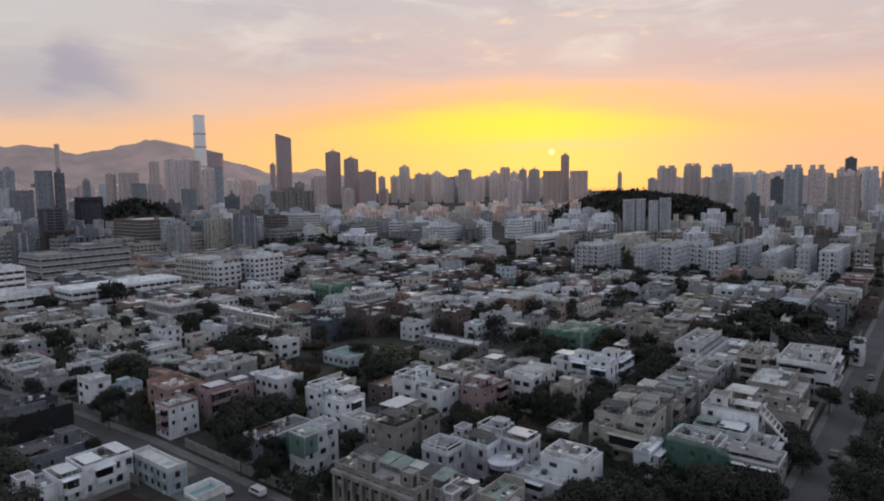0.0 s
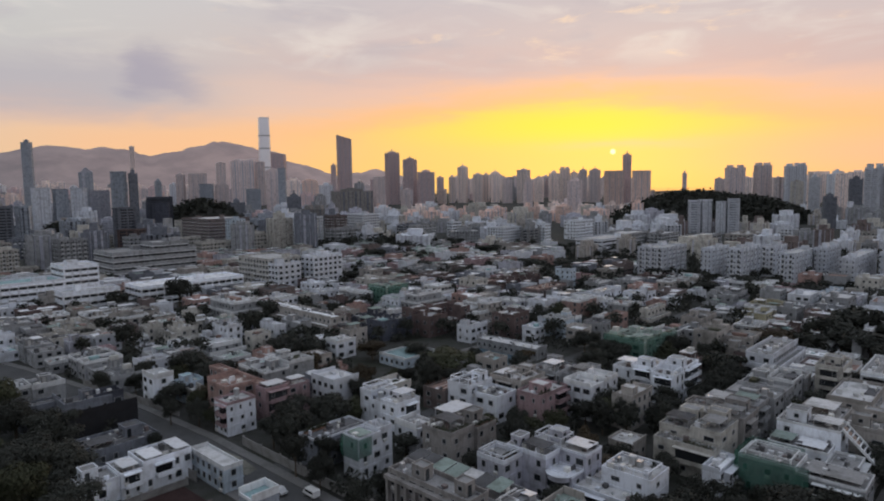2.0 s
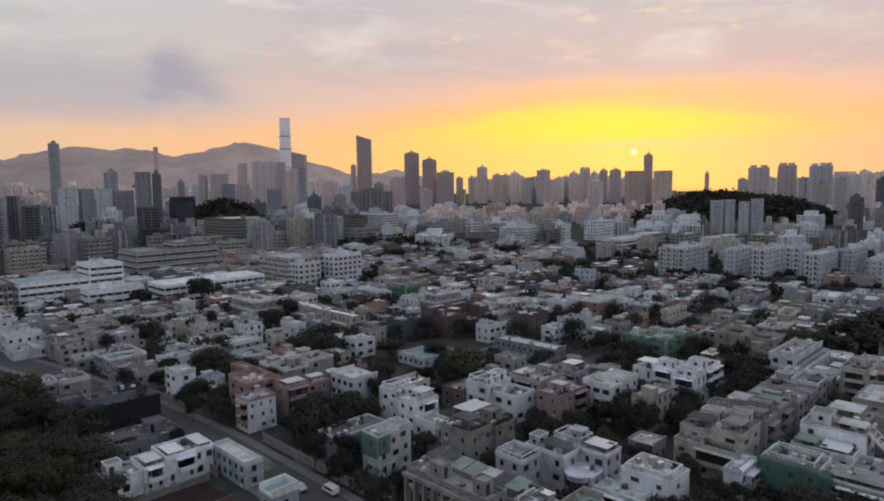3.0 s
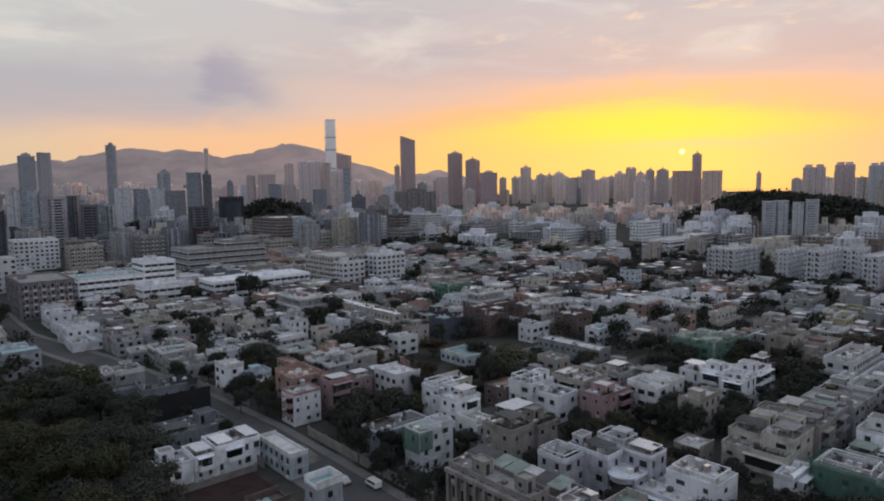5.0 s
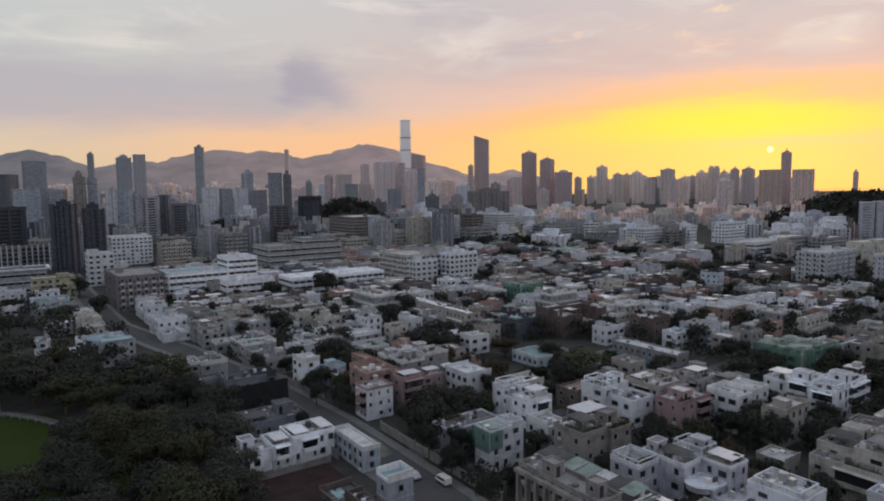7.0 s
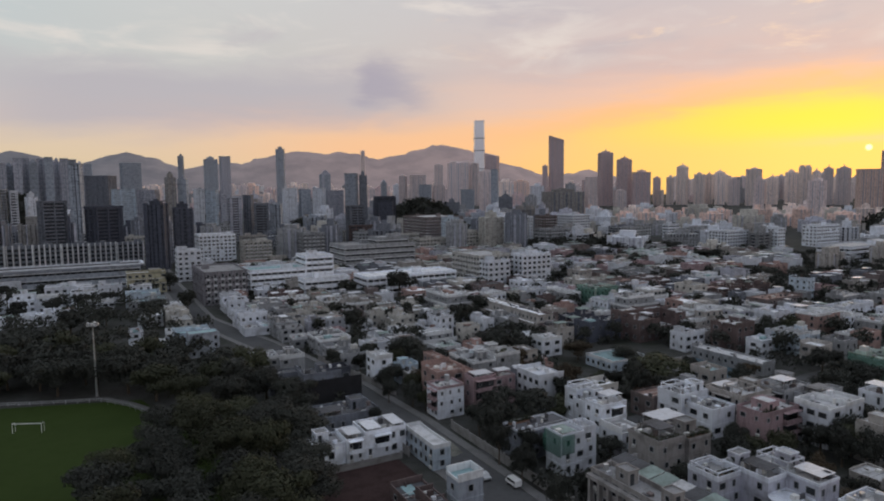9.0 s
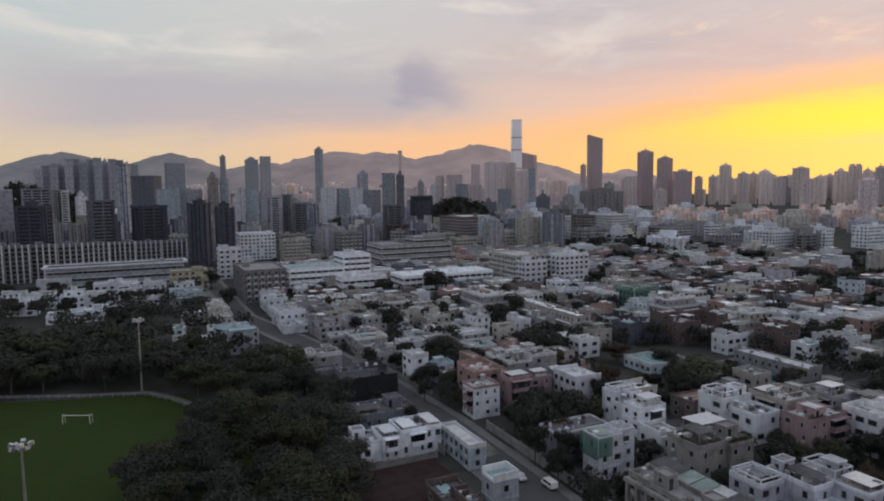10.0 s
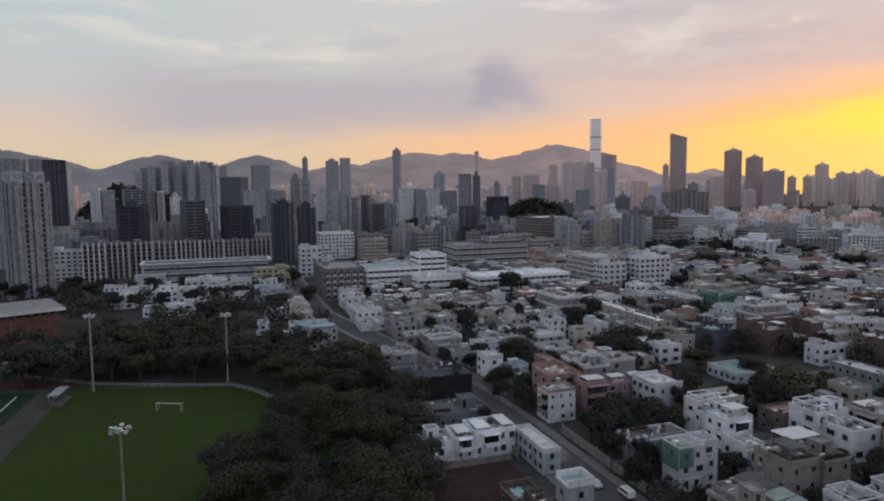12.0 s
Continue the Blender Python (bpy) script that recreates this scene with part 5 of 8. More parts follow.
villa(81.0, 114.5, [(81.0, 114.5, 95.5, 121.5, 0, 6.6)], "slate", "dark", 31, "grey two-storey house with dark roof terrace and white parapet", [("planter", 82.0, 120.0, 88.0, 120.8, 6.6)], cap="white")
villa(104.0, 113.5, [(104.0, 113.5, 112.0, 119.5, 0, 9.0), (104.0, 119.5, 111.0, 124.0, 0, 8.2), (105.0, 124.0, 112.0, 128.5, 0, 9.4)], "brilliant", "pale", 32, "bright white three-storey villa with stepped flat roofs and canopy",
      [("canopy", 106.5, 114.2, 111.2, 118.0, 9.0, TIN, 0.85), ("hut", 107.5, 120.2, 110.5, 123.2, 8.2), ("frame", 105.4, 124.4, 111.0, 128.0, 9.4, 2.0), ("tank", 106.0, 121.5, 0, 0, 8.2), ("balcony", 107.0, 112.3, 111.0, 113.5, 5.8)], (1.1, 1.1))
villa(129.0, 102.0, [(129.0, 102.0, 137.2, 110.0, 0, 6.8), (127.2, 110.0, 137.0, 117.8, 0, 8.4)], "brilliant", "concrete", 41, "white L-shaped villa with roof pergola and dark windows",
      [("frame", 127.6, 110.6, 133.0, 117.2, 8.4, 2.3), ("hut", 133.4, 111.0, 136.4, 114.5, 8.4), ("tank", 130.0, 108.5, 0, 0, 6.8)], (1.5, 1.4), 3.0)
villa(97.4, 88.5, [(97.4, 89.5, 105.0, 98.0, 0, 9.4), (105.0, 88.5, 111.6, 96.5, 0, 9.2), (103.0, 96.5, 112.0, 101.0, 0, 8.6)], "taupe", "concrete", 33, "taupe-grey three-storey villa with planted roof edges and white canopy",
      [("canopy", 104.0, 95.5, 111.5, 100.5, 8.7, TIN, 1.1), ("canopy", 99.5, 91.5, 104.0, 96.5, 9.4, roofing("dark"), 0.9), ("planter", 105.4, 88.9, 111.0, 89.7, 9.2), ("planter", 97.8, 89.9, 98.6, 95.0, 9.4), ("planter", 98.6, 89.9, 104.0, 90.6, 9.4), ("hut", 107.0, 91.5, 110.5, 94.5, 9.2)], (1.2, 1.3), 2.8)
villa(76.0, 66.0, [(76.0, 66.0, 81.0, 85.4, 0, 10.6)], "taupe", "concrete", 34, "weathered taupe-grey house with a colonnade of tall dark openings",
      [("hut", 77.2, 77.5, 79.6, 80.5, 10.6), ("hut", 77.6, 68.0, 80.0, 70.6, 10.6), ("columns", 75.2, 66.0, 76.0, 85.4, 0.0, 10.4)], (1.3, 2.4), 2.2, storey=3.5)
house(*grid_xy(81.3, 64.0), 7.4, 23.0, 9.2, "grey", "dark", 35, extras="plain sheets", split=0)
villa(96.2, 74.5, [(96.2, 74.5, 102.5, 81.2, 0, 8.2), (102.5, 69.0, 107.6, 78.5, 0, 8.8)], "lilac", "concrete", 38, "pale lilac villa with framed roof terrace",
      [("frame", 96.4, 74.7, 102.0, 81.0, 8.2, 1.6), ("canopy", 103.2, 70.0, 107.0, 75.0, 8.8, roofing("dark"), 0.7), ("planter", 97.0, 75.2, 101.5, 75.9, 8.2), ("hut", 103.2, 75.6, 106.4, 78.0, 8.8)], (1.1, 1.4), 2.4, cap="white")
villa(103.2, 61.5, [(107.6, 63.0, 113.6, 76.0, 0, 9.4), (103.2, 63.5, 107.6, 69.0, 0, 6.4)], "lilac", "pale", 39, "pale lilac villa with rounded bay and roof structures",
      [("bay", 104.0, 66.5, 106.6, 0, 6.6), ("canopy", 109.0, 63.6, 113.2, 68.5, 9.4, TIN, 0.45), ("frame", 108.2, 69.2, 113.2, 75.5, 9.4, 1.9), ("hut", 110.0, 70.0, 112.6, 73.0, 9.4), ("balcony", 106.3, 69.6, 107.6, 75.6, 6.0)], (1.2, 1.4), 2.4, cap="white")
villa(133.4, 91.3, [(133.4, 91.3, 146.0, 98.8, 0, 8.4)], "pink", "pale", 40, "dusky pink three-storey house with pale roof and stair hut",
      [("hut", 135.5, 92.0, 139.5, 96.5, 8.4), ("planter", 133.9, 91.7, 138.5, 92.3, 8.4), ("balcony", 141.5, 90.1, 145.5, 91.3, 5.4)], (1.0, 1.2), 2.6)
villa(139.0, 101.5, [(139.0, 101.5, 150.5, 112.5, 0, 8.6)], "beige", "pale", 42, "beige three-storey house with pale flat roof and pergola", [("frame", 140.0, 102.5, 146.0, 108.0, 8.6, 2.2), ("hut", 146.5, 104.0, 149.5, 108.0, 8.6), ("canopy", 140.5, 108.6, 146.5, 112.0, 8.6, TIN, 0.4)])
villa(152.0, 95.0, [(152.0, 99.0, 163.0, 108.0, 0, 8.8), (156.0, 95.0, 170.5, 99.0, 0, 7.8)], "grey", "concrete", 52, "long grey house with stepped concrete roofs", [("canopy", 153.0, 100.0, 158.0, 104.0, 8.8), ("hut", 159.0, 103.0, 162.0, 106.5, 8.8), ("canopy", 160.0, 95.5, 166.0, 98.6, 7.8, roofing("concrete"), 0.6)])
villa(103.8, 50.0, [(108.2, 50.0, 116.0, 60.0, 0, 8.0), (108.2, 60.0, 114.5, 66.0, 0, 4.6), (103.8, 51.5, 108.2, 66.0, 0, 4.8)], "white", "pale", 49, "white villa with broad terraces and walled roof",
      [("planter", 108.6, 64.6, 113.0, 65.4, 4.6), ("planter", 104.4, 64.6, 107.8, 65.4, 4.8), ("frame", 109.0, 51.0, 115.4, 59.4, 8.0, 1.3), ("tank", 113.0, 56.0, 0, 0, 8.0)], (1.2, 1.0), 4.2)
villa(132.0, 47.5, [(132.0, 47.5, 136.0, 60.5, 0, 6.6), (136.0, 47.5, 146.5, 54.0, 0, 9.4), (136.0, 54.0, 146.5, 61.0, 0, 8.6)], "cream", "concrete", 50, "cream terraced villa with stepped concrete roofs and dark windows",
      [("canopy", 137.0, 48.2, 142.0, 52.0, 9.4, roofing("concrete"), 0.8), ("hut", 142.5, 55.0, 146.0, 59.0, 8.6), ("canopy", 137.0, 55.0, 141.5, 60.0, 8.6, roofing("dark"), 0.8), ("planter", 132.4, 48.0, 133.0, 54.0, 6.6), ("hut", 142.8, 49.0, 146.0, 53.0, 9.4)], (1.5, 1.1), 3.4)
villa(147.0, 46.5, [(147.0, 46.5, 157.0, 53.5, 0, 9.6), (147.0, 53.5, 157.0, 61.0, 0, 9.0)], "taupe", "concrete", 51, "taupe-grey terraced house with cluttered stepped roofs",
      [("hut", 152.5, 48.0, 156.0, 52.5, 9.6), ("frame", 148.0, 54.2, 153.0, 60.2, 9.0, 2.2), ("canopy", 148.0, 47.5, 151.5, 52.0, 9.6, roofing("concrete"), 0.7), ("tank", 155.0, 57.0, 0, 0, 9.0), ("balcony", 148.0, 45.2, 153.0, 46.5, 6.2), ("balcony", 148.0, 45.2, 153.0, 46.5, 3.1)])
villa(157.6, 47.0, [(157.6, 47.0, 166.5, 54.0, 0, 9.2), (157.6, 54.0, 166.5, 60.5, 0, 8.2)], "grey", "pale", 53, "pale grey terraced house with stepped roofs and canopies",
      [("canopy", 158.5, 48.0, 163.0, 52.5, 9.2, roofing("green"), 0.8), ("hut", 163.2, 49.0, 166.0, 53.0, 9.2), ("canopy", 159.0, 55.0, 165.0, 59.5, 8.2, roofing("pale"), 0.6), ("balcony", 159.0, 45.7, 164.0, 47.0, 6.0)])
villa(133.0, 21.0, [(133.0, 21.0, 141.5, 32.5, 0, 6.6), (133.0, 32.5, 141.5, 43.0, 0, 7.2)], "grey", "concrete", 55, "long low grey house, one end under green scaffold netting",
      [("net", 132.3, 43.4, 132.3, 30.0, 0.8, 8.6), ("net", 132.3, 43.5, 142.0, 43.5, 2.0, 8.6), ("net", 142.0, 43.4, 142.0, 33.0, 5.0, 8.6), ("canopy", 134.0, 22.0, 140.0, 31.0, 6.6, roofing("concrete"), 0.35), ("frame", 134.0, 33.5, 140.6, 42.0, 7.2, 1.6), ("balcony", 131.8, 21.5, 133.0, 29.5, 3.3)], (1.3, 1.3), 2.8, cap="trim")
villa(147.0, 24.5, [(153.2, 29.0, 161.0, 41.5, 0, 9.4), (147.0, 30.0, 153.2, 41.5, 0, 6.4), (143.5, 24.5, 153.2, 30.0, 0, 5.0)], "brilliant", "concrete", 57, "white house with a sloping glazed stair roof and bright fascia",
      [("slope", 154.2, 21.8, 157.8, 28.9, 3.2, 10.2), ("hut", 155.0, 36.0, 159.0, 40.0, 9.4), ("canopy", 147.4, 31.0, 152.6, 36.0, 6.4, TIN, 0.35), ("canopy", 147.4, 37.0, 152.0, 41.0, 6.4, roofing("green"), 0.5), ("canopy", 154.0, 29.6, 158.5, 34.5, 9.4, roofing("pale"), 0.6)], (1.2, 1.2), 3.0, cap="trim")
villa(163.5, 22.0, [(163.5, 22.0, 175.0, 31.0, 0, 7.6), (163.5, 31.0, 175.0, 40.5, 0, 8.4)], "beige", "concrete", 58, "long beige house with broad concrete roof terraces",
      [("hut", 166.0, 26.0, 169.0, 29.5, 7.6), ("canopy", 166.0, 33.0, 173.0, 39.0, 8.4, roofing("pale"), 0.7), ("balcony", 164.0, 20.6, 174.0, 22.0, 4.4), ("hut", 171.5, 24.0, 174.4, 28.0, 7.6)], (2.2, 1.0), 3.6)
villa(199.0, 37.8, [(199.0, 37.8, 210.5, 44.5, 0, 11.2)], "cream", "concrete", 62, "cream apartment house with stacked balconies", [("balcony", 197.7, 39.0, 199.0, 43.5, z) for z in (2.8, 5.6, 8.3)] + [("hut", 202.0, 39.0, 206.0, 43.0, 11.2)])
villa(203.0, 20.5, [(203.0, 20.5, 225.0, 34.5, 0, 10.4)], "white", "concrete", 63, "white four-storey apartment house with long dark window bands",
      [("balcony", 201.8, 24.5, 203.0, 31.0, z) for z in (1.2, 4.2, 7.0)] + [("hut", 208.0, 24.0, 213.0, 29.0, 10.4), ("frame", 214.0, 22.0, 222.0, 30.0, 10.4, 1.6)], (3.0, 1.0), 4.2, cap="trim")
villa(45.4, 152.0, [(45.4, 152.0, 62.5, 162.5, 0, 3.9)], "slate", "dark", 16, "weathered grey low house with dark roof and rough plaster", [("hut", 56.0, 156.0, 60.0, 160.0, 3.9), ("canopy", 47.5, 154.0, 53.0, 158.0, 3.9, roofing("dark"), 0.5)], (1.0, 1.5), 2.6)
villa(172.0, 73.0, [(172.0, 73.0, 179.0, 80.0, 0, 8.2), (179.0, 73.6, 190.5, 81.0, 0, 9.0), (174.0, 80.0, 184.0, 87.0, 0, 8.6), (176.0, 87.0, 188.0, 94.0, 0, 6.6)], "brilliant", "pale", 47, "bright white modern terraced villas with tall dark openings",
      [("hut", 180.0, 74.5, 184.0, 78.5, 9.0), ("hut", 175.0, 81.5, 178.5, 85.5, 8.6), ("frame", 172.6, 73.6, 178.4, 79.4, 8.2, 2.0), ("canopy", 177.0, 88.0, 182.0, 93.0, 6.6), ("balcony", 170.7, 73.8, 172.0, 79.0, 5.2), ("balcony", 180.0, 72.3, 188.0, 73.6, 5.8), ("balcony", 172.7, 81.0, 174.0, 86.0, 5.6)], (1.0, 2.0), 2.2)
villa(39.5, 133.0, [(39.5, 133.8, 46.5, 141.0, 0, 4.4), (46.5, 133.0, 51.0, 141.0, 0, 5.2), (51.0, 133.0, 61.2, 141.0, 0, 5.8)], "brilliant", "concrete", 11, "bright bluish-white two-storey row with bright tin roof canopies",
      [("canopy", 47.0, 133.6, 50.4, 138.0, 5.2, TIN, 0.5), ("canopy", 51.6, 133.4, 55.2, 139.0, 5.8, TIN, 0.45), ("canopy", 58.0, 133.4, 61.0, 140.0, 5.8, TIN, 0.5), ("balcony", 53.4, 131.6, 57.2, 133.0, 2.9), ("balcony", 47.0, 131.8, 50.4, 133.0, 2.6), ("hut", 40.5, 136.5, 43.5, 139.5, 4.4)], (0.9, 1.5), 1.9)
# houses beyond the road
house(13.4, 100.8, 9.6, 5.0, 7.2, "lilac", "concrete", 36)
house(21.3, 101.0, 9.5, 4.5, 7.2, "beige", "green", 37)
house(5.8, 172.7, 13.6, 8.4, 5.2, "brown", "red", 43, near=False, split=0)
house(*grid_xy(148, 157), 15.0, 13.0, 3.2, "pale_blue", "teal", 41, extras="plain bare", split=0)
house(40.7, 223.4, 6.0, 28.2, 3.7, "grey", "pale", 44, near=False, extras="plain", split=0)
house(43.8, 163.4, 14.6, 8.5, 9.2, "white", "pale", 45, near=False, split=0)
house(52.3, 156.3, 11.6, 5.5, 8.2, "beige", "pale", 46, near=False)
house(74.9, 211.1, 24.2, 15.1, 8.2, "mint", "concrete", 48, near=False, extras="net", split=0)
house(58.1, 120.7, 9.7, 3.4, 5.2, "white", "bright", 54, split=0)
house(108.7, 144.2, 22.0, 13.0, 8.2, "beige", "pale", 64, near=False)
house(86.1, 151.0, 16.9, 11.9, 8.2, "grey", "concrete", 65, near=False)
house(98.2, 163.2, 16.9, 11.9, 8.2, "grey", "concrete", 66, near=False)
house(107.2, 186.0, 28.7, 10.8, 9.2, "white", "concrete", 68, near=False, extras="canopy")
house(165.1, 188.8, 9.0, 4.0, 7.2, "white", "pale", 69, near=False)
house(111.1, 212.2, 16.4, 19.0, 9.2, "beige", "concrete", 70, near=False)
house(149.2, 210.1, 19.8, 2.8, 8.2, "grey", "pale", 71, near=False)
house(163.4, 224.3, 19.8, 2.8, 8.2, "grey", "pale", 72, near=False)
# houses of the middle distance
house(-38.3, 257.2, 11.4, 53.1, 8.7, "beige", "bright", 74, near=False)
house(-49.1, 256.2, 5.3, 13.6, 7.7, "grey", "pale", 75, near=False)
house(-33.7, 265.4, 5.0, 5.6, 8.7, "brown", "bright", 76, near=False)
house(-15.8, 255.1, 19.1, 24.9, 6.7, "charcoal", "concrete", 77, near=False)
house(2.4, 260.0, 27.0, 16.1, 9.7, "brick_red", "pale", 78, near=False)
house(21.1, 274.3, 22.4, 15.1, 8.7, "beige", "pale", 79, near=False)
house(-2.3, 302.0, 19.8, 11.6, 9.7, "grey", "concrete", 80, near=False)
house(-18.2, 327.1, 14.8, 14.4, 9.7, "mint", "green", 81, near=False, extras="net")
house(-31.0, 327.4, 7.5, 19.1, 7.7, "grey", "pale", 82, near=False)
house(-55.6, 340.3, 14.7, 17.5, 5.7, "white", "pale", 83, near=False)
house(-52.7, 304.3, 16.4, 8.9, 4.7, "grey", "dark", 84, near=False)
house(-86.2, 288.3, 15.9, 24.8, 9.7, "grey", "pale", 85, near=False)
house(45.7, 358.0, 23.0, 19.0, 6.7, "brick_red", "red", 86, near=False)
house(62.2, 374.5, 23.0, 19.0, 6.7, "brick_red", "red", 87, near=False)
house(60.4, 330.8, 31.2, 13.1, 6.7, "brown", "red", 89, near=False)
house(40.7, 270.8, 5.5, 7.2, 8.7, "white", "pale", 90, near=False)
house(56.9, 253.5, 13.6, 10.4, 6.7, "pale_blue", "concrete", 91, near=False)
house(91.4, 320.0, 25.4, 12.0, 5.7, "white", "pale", 92, near=False)
house(87.4, 374.1, 6.5, 10.2, 11.7, "pale_blue", "pale", 93, near=False)
house(104.2, 308.1, 23.3, 9.6, 6.7, "white", "pale", 94, near=False)
house(98.4, 271.0, 21.5, 6.9, 6.7, "cream", "concrete", 95, near=False)
house(139.5, 344.0, 16.6, 12.1, 7.7, "beige", "concrete", 96, near=False)
house(151.5, 356.0, 16.6, 12.1, 7.7, "beige", "concrete", 97, near=False)
house(147.1, 300.1, 26.0, 13.1, 6.7, "grey", "concrete", 99, near=False)
house(144.9, 262.7, 17.7, 12.5, 6.7, "yellow", "concrete", 100, near=False)
house(157.6, 275.4, 17.7, 12.5, 6.7, "yellow", "concrete", 101, near=False)
house(160.6, 266.7, 19.8, 8.7, 6.7, "grey", "pale", 103, near=False)
house(199.1, 305.2, 16.4, 6.9, 5.7, "pale_blue", "pale", 104, near=False)
house(210.9, 317.0, 16.4, 6.9, 5.7, "pale_blue", "pale", 105, near=False)
house(226.7, 291.2, 44.8, 14.0, 5.7, "beige", "pale", 107, near=False)
house(227.6, 254.6, 9.0, 7.0, 6.7, "brick_red", "red", 108, near=False)
house(156.6, 313.2, 22.9, 4.5, 5.7, "white", "bright", 109, near=False)
house(143.2, 371.0, 30.5, 20.9, 4.7, "brick_red", "red", 110, near=False)
house(52.3, 260.1, 13.4, 5.8, 6.7, "white", "concrete", 111, near=False)
house(112.7, 249.5, 20.0, 11.2, 6.7, "beige", "concrete", 112, near=False)
house(146.7, 221.6, 24.9, 9.2, 5.7, "white", "pale", 113, near=False)
house(41.1, 408.3, 24.3, 17.0, 6.7, "white", "pale", 114, near=False)
house(71.1, 409.8, 27.1, 18.6, 5.7, "beige", "concrete", 115, near=False)
house(97.7, 347.9, 20.2, 11.1, 6.7, "grey", "pale", 116, near=False)
house(16.2, 541.3, 26.1, 37.5, 6.7, "mint", "teal", 117, near=False)
house(-2.6, 417.2, 27.2, 21.5, 6.7, "grey", "concrete", 118, near=False)
house(-28.9, 430.1, 15.3, 29.3, 5.7, "grey", "pale", 119, near=False)
house(-16.3, 513.7, 25.6, 20.0, 5.7, "beige", "concrete", 120, near=False)
house(191.8, 343.0, 25.2, 29.8, 4.7, "grey", "pale", 121, near=False)
house(262.6, 333.6, 9.0, 10.1, 5.7, "white", "pale", 122, near=False)
house(238.5, 369.7, 31.2, 9.0, 4.7, "white", "pale", 123, near=False)
house(*grid_xy(27.5, 249.5), 10.5, 9.5, 8.2, "steel", "teal", 124, near=False, extras="bare plain flush", split=0)
house(*grid_xy(24.0, 262.0), 13.0, 13.0, 6.7, "pale_blue", "teal", 125, near=False)
house(-175.6, 202.5, 9.2, 9.0, 5.7, "white", "pale", 127, near=False)
house(-194.0, 205.8, 5.4, 9.0, 4.7, "white", "pale", 128, near=False)
house(-188.4, 223.0, 10.0, 19.7, 5.7, "cream", "pale", 129, near=False)
house(-202.5, 237.2, 10.0, 19.7, 5.7, "cream", "pale", 130, near=False)
house(-216.6, 251.3, 10.0, 19.7, 5.7, "cream", "pale", 131, near=False)
house(-157.2, 230.9, 12.7, 28.2, 6.7, "white", "pale", 133, near=False)
house(-136.7, 225.5, 9.8, 19.0, 5.7, "grey", "concrete", 134, near=False)
house(-150.4, 239.2, 9.8, 19.0, 5.7, "beige", "concrete", 135, near=False)
house(-110.8, 209.0, 12.4, 15.1, 5.7, "grey", "dark", 137, near=False)
house(-96.1, 225.9, 15.6, 9.1, 5.7, "white", "pale", 138, near=False)
house(-76.5, 228.8, 14.4, 9.9, 4.7, "grey", "bright", 139, near=False)
house(-95.8, 249.5, 11.8, 18.6, 5.7, "cream", "pale", 140, near=False)
house(-124.7, 272.8, 20.4, 33.7, 5.7, "beige", "pale", 141, near=False)
house(-141.5, 243.2, 21.2, 32.2, 5.7, "cream", "concrete", 142, near=False)
house(-94.8, 193.1, 10.4, 19.3, 4.7, "grey", "concrete", 143, near=False)
house(-178.2, 254.7, 9.8, 21.3, 7.7, "white", "pale", 144, near=False)
house(-193.4, 270.0, 9.8, 21.3, 7.7, "white", "pale", 145, near=False)
house(-160.9, 245.7, 16.1, 27.1, 7.7, "grey", "pale", 147, near=False)
house(-59.0, 254.2, 5.2, 10.9, 6.7, "white", "bright", 148, near=False)
house(-138.0, 275.4, 20.7, 28.2, 5.7, "beige", "concrete", 149, near=False)
house(-277.4, 213.9, 25.0, 9.0, 4.7, "brilliant", "bright", 150, near=False)
house(-329.8, 242.1, 14.0, 9.0, 5.7, "brilliant", "bright", 151, near=False)
house(-310.7, 259.1, 13.9, 9.0, 5.7, "brilliant", "bright", 152, near=False)
house(-300.3, 270.8, 8.8, 9.0, 8.7, "white", "pale", 153, near=False)
house(-314.1, 221.9, 13.8, 9.0, 4.7, "brilliant", "bright", 154, near=False)
house(-264.7, 230.8, 13.7, 9.0, 5.7, "brilliant", "pale", 155, near=False)
house(-283.9, 272.4, 9.4, 9.0, 7.7, "white", "pale", 156, near=False)
house(-215.9, 235.1, 10.7, 9.0, 4.7, "white", "bright", 157, near=False)
for k, (p, q, a, b, h) in enumerate(((-72, 401, 13, 9, 6.4), (-57, 396, 12, 8, 5.8), (-43, 391, 12, 9, 6.6), (-30, 386, 11, 8, 5.6), (-15, 392, 12, 9, 6.2), (-66, 385, 12, 8, 5.2), (-2, 398, 12, 10, 7.4), (14, 396, 11, 9, 6.6))):
    house(*grid_xy(p, q), a, b, h + 2.4, "brilliant" if k % 3 else "white", "pale", 800 + k, near=False)
# schools, offices and apartment blocks
block(-215.4, 324.2, 33.5, 22.0, 14.5, "brilliant", "band", 158, storey=3.4, top="teal", label="white school block with rows of windows and a teal roof")
block(-194.4, 352.4, 18.0, 22.0, 20.5, "brilliant", "band", 159, storey=3.4, label="white school wing with horizontal window bands")
block(-176.8, 318.3, 27.0, 12.0, 11.4, "brilliant", "band", 160, storey=3.4, label="low white school wing with horizontal window bands")
block(-149.3, 342.6, 60.0, 22.0, 10.0, "brilliant", "band", 161, storey=3.4, top="bright", label="long white school building with a pale roof")
block(-202.8, 425.9, 57.1, 34.0, 20.2, "grey", "band", 162, storey=4.2, top="concrete", label="pale grey office building with horizontal glass bands and sun shades")
block(-185.4, 447.0, 25.8, 20.0, 24.9, "grey", "band", 163, storey=4.2)
block(-85.7, 382.5, 16.2, 39.3, 16.3, "white", "grid", 164)
block(-66.9, 397.3, 22.0, 13.9, 18.9, "white", "grid", 165)
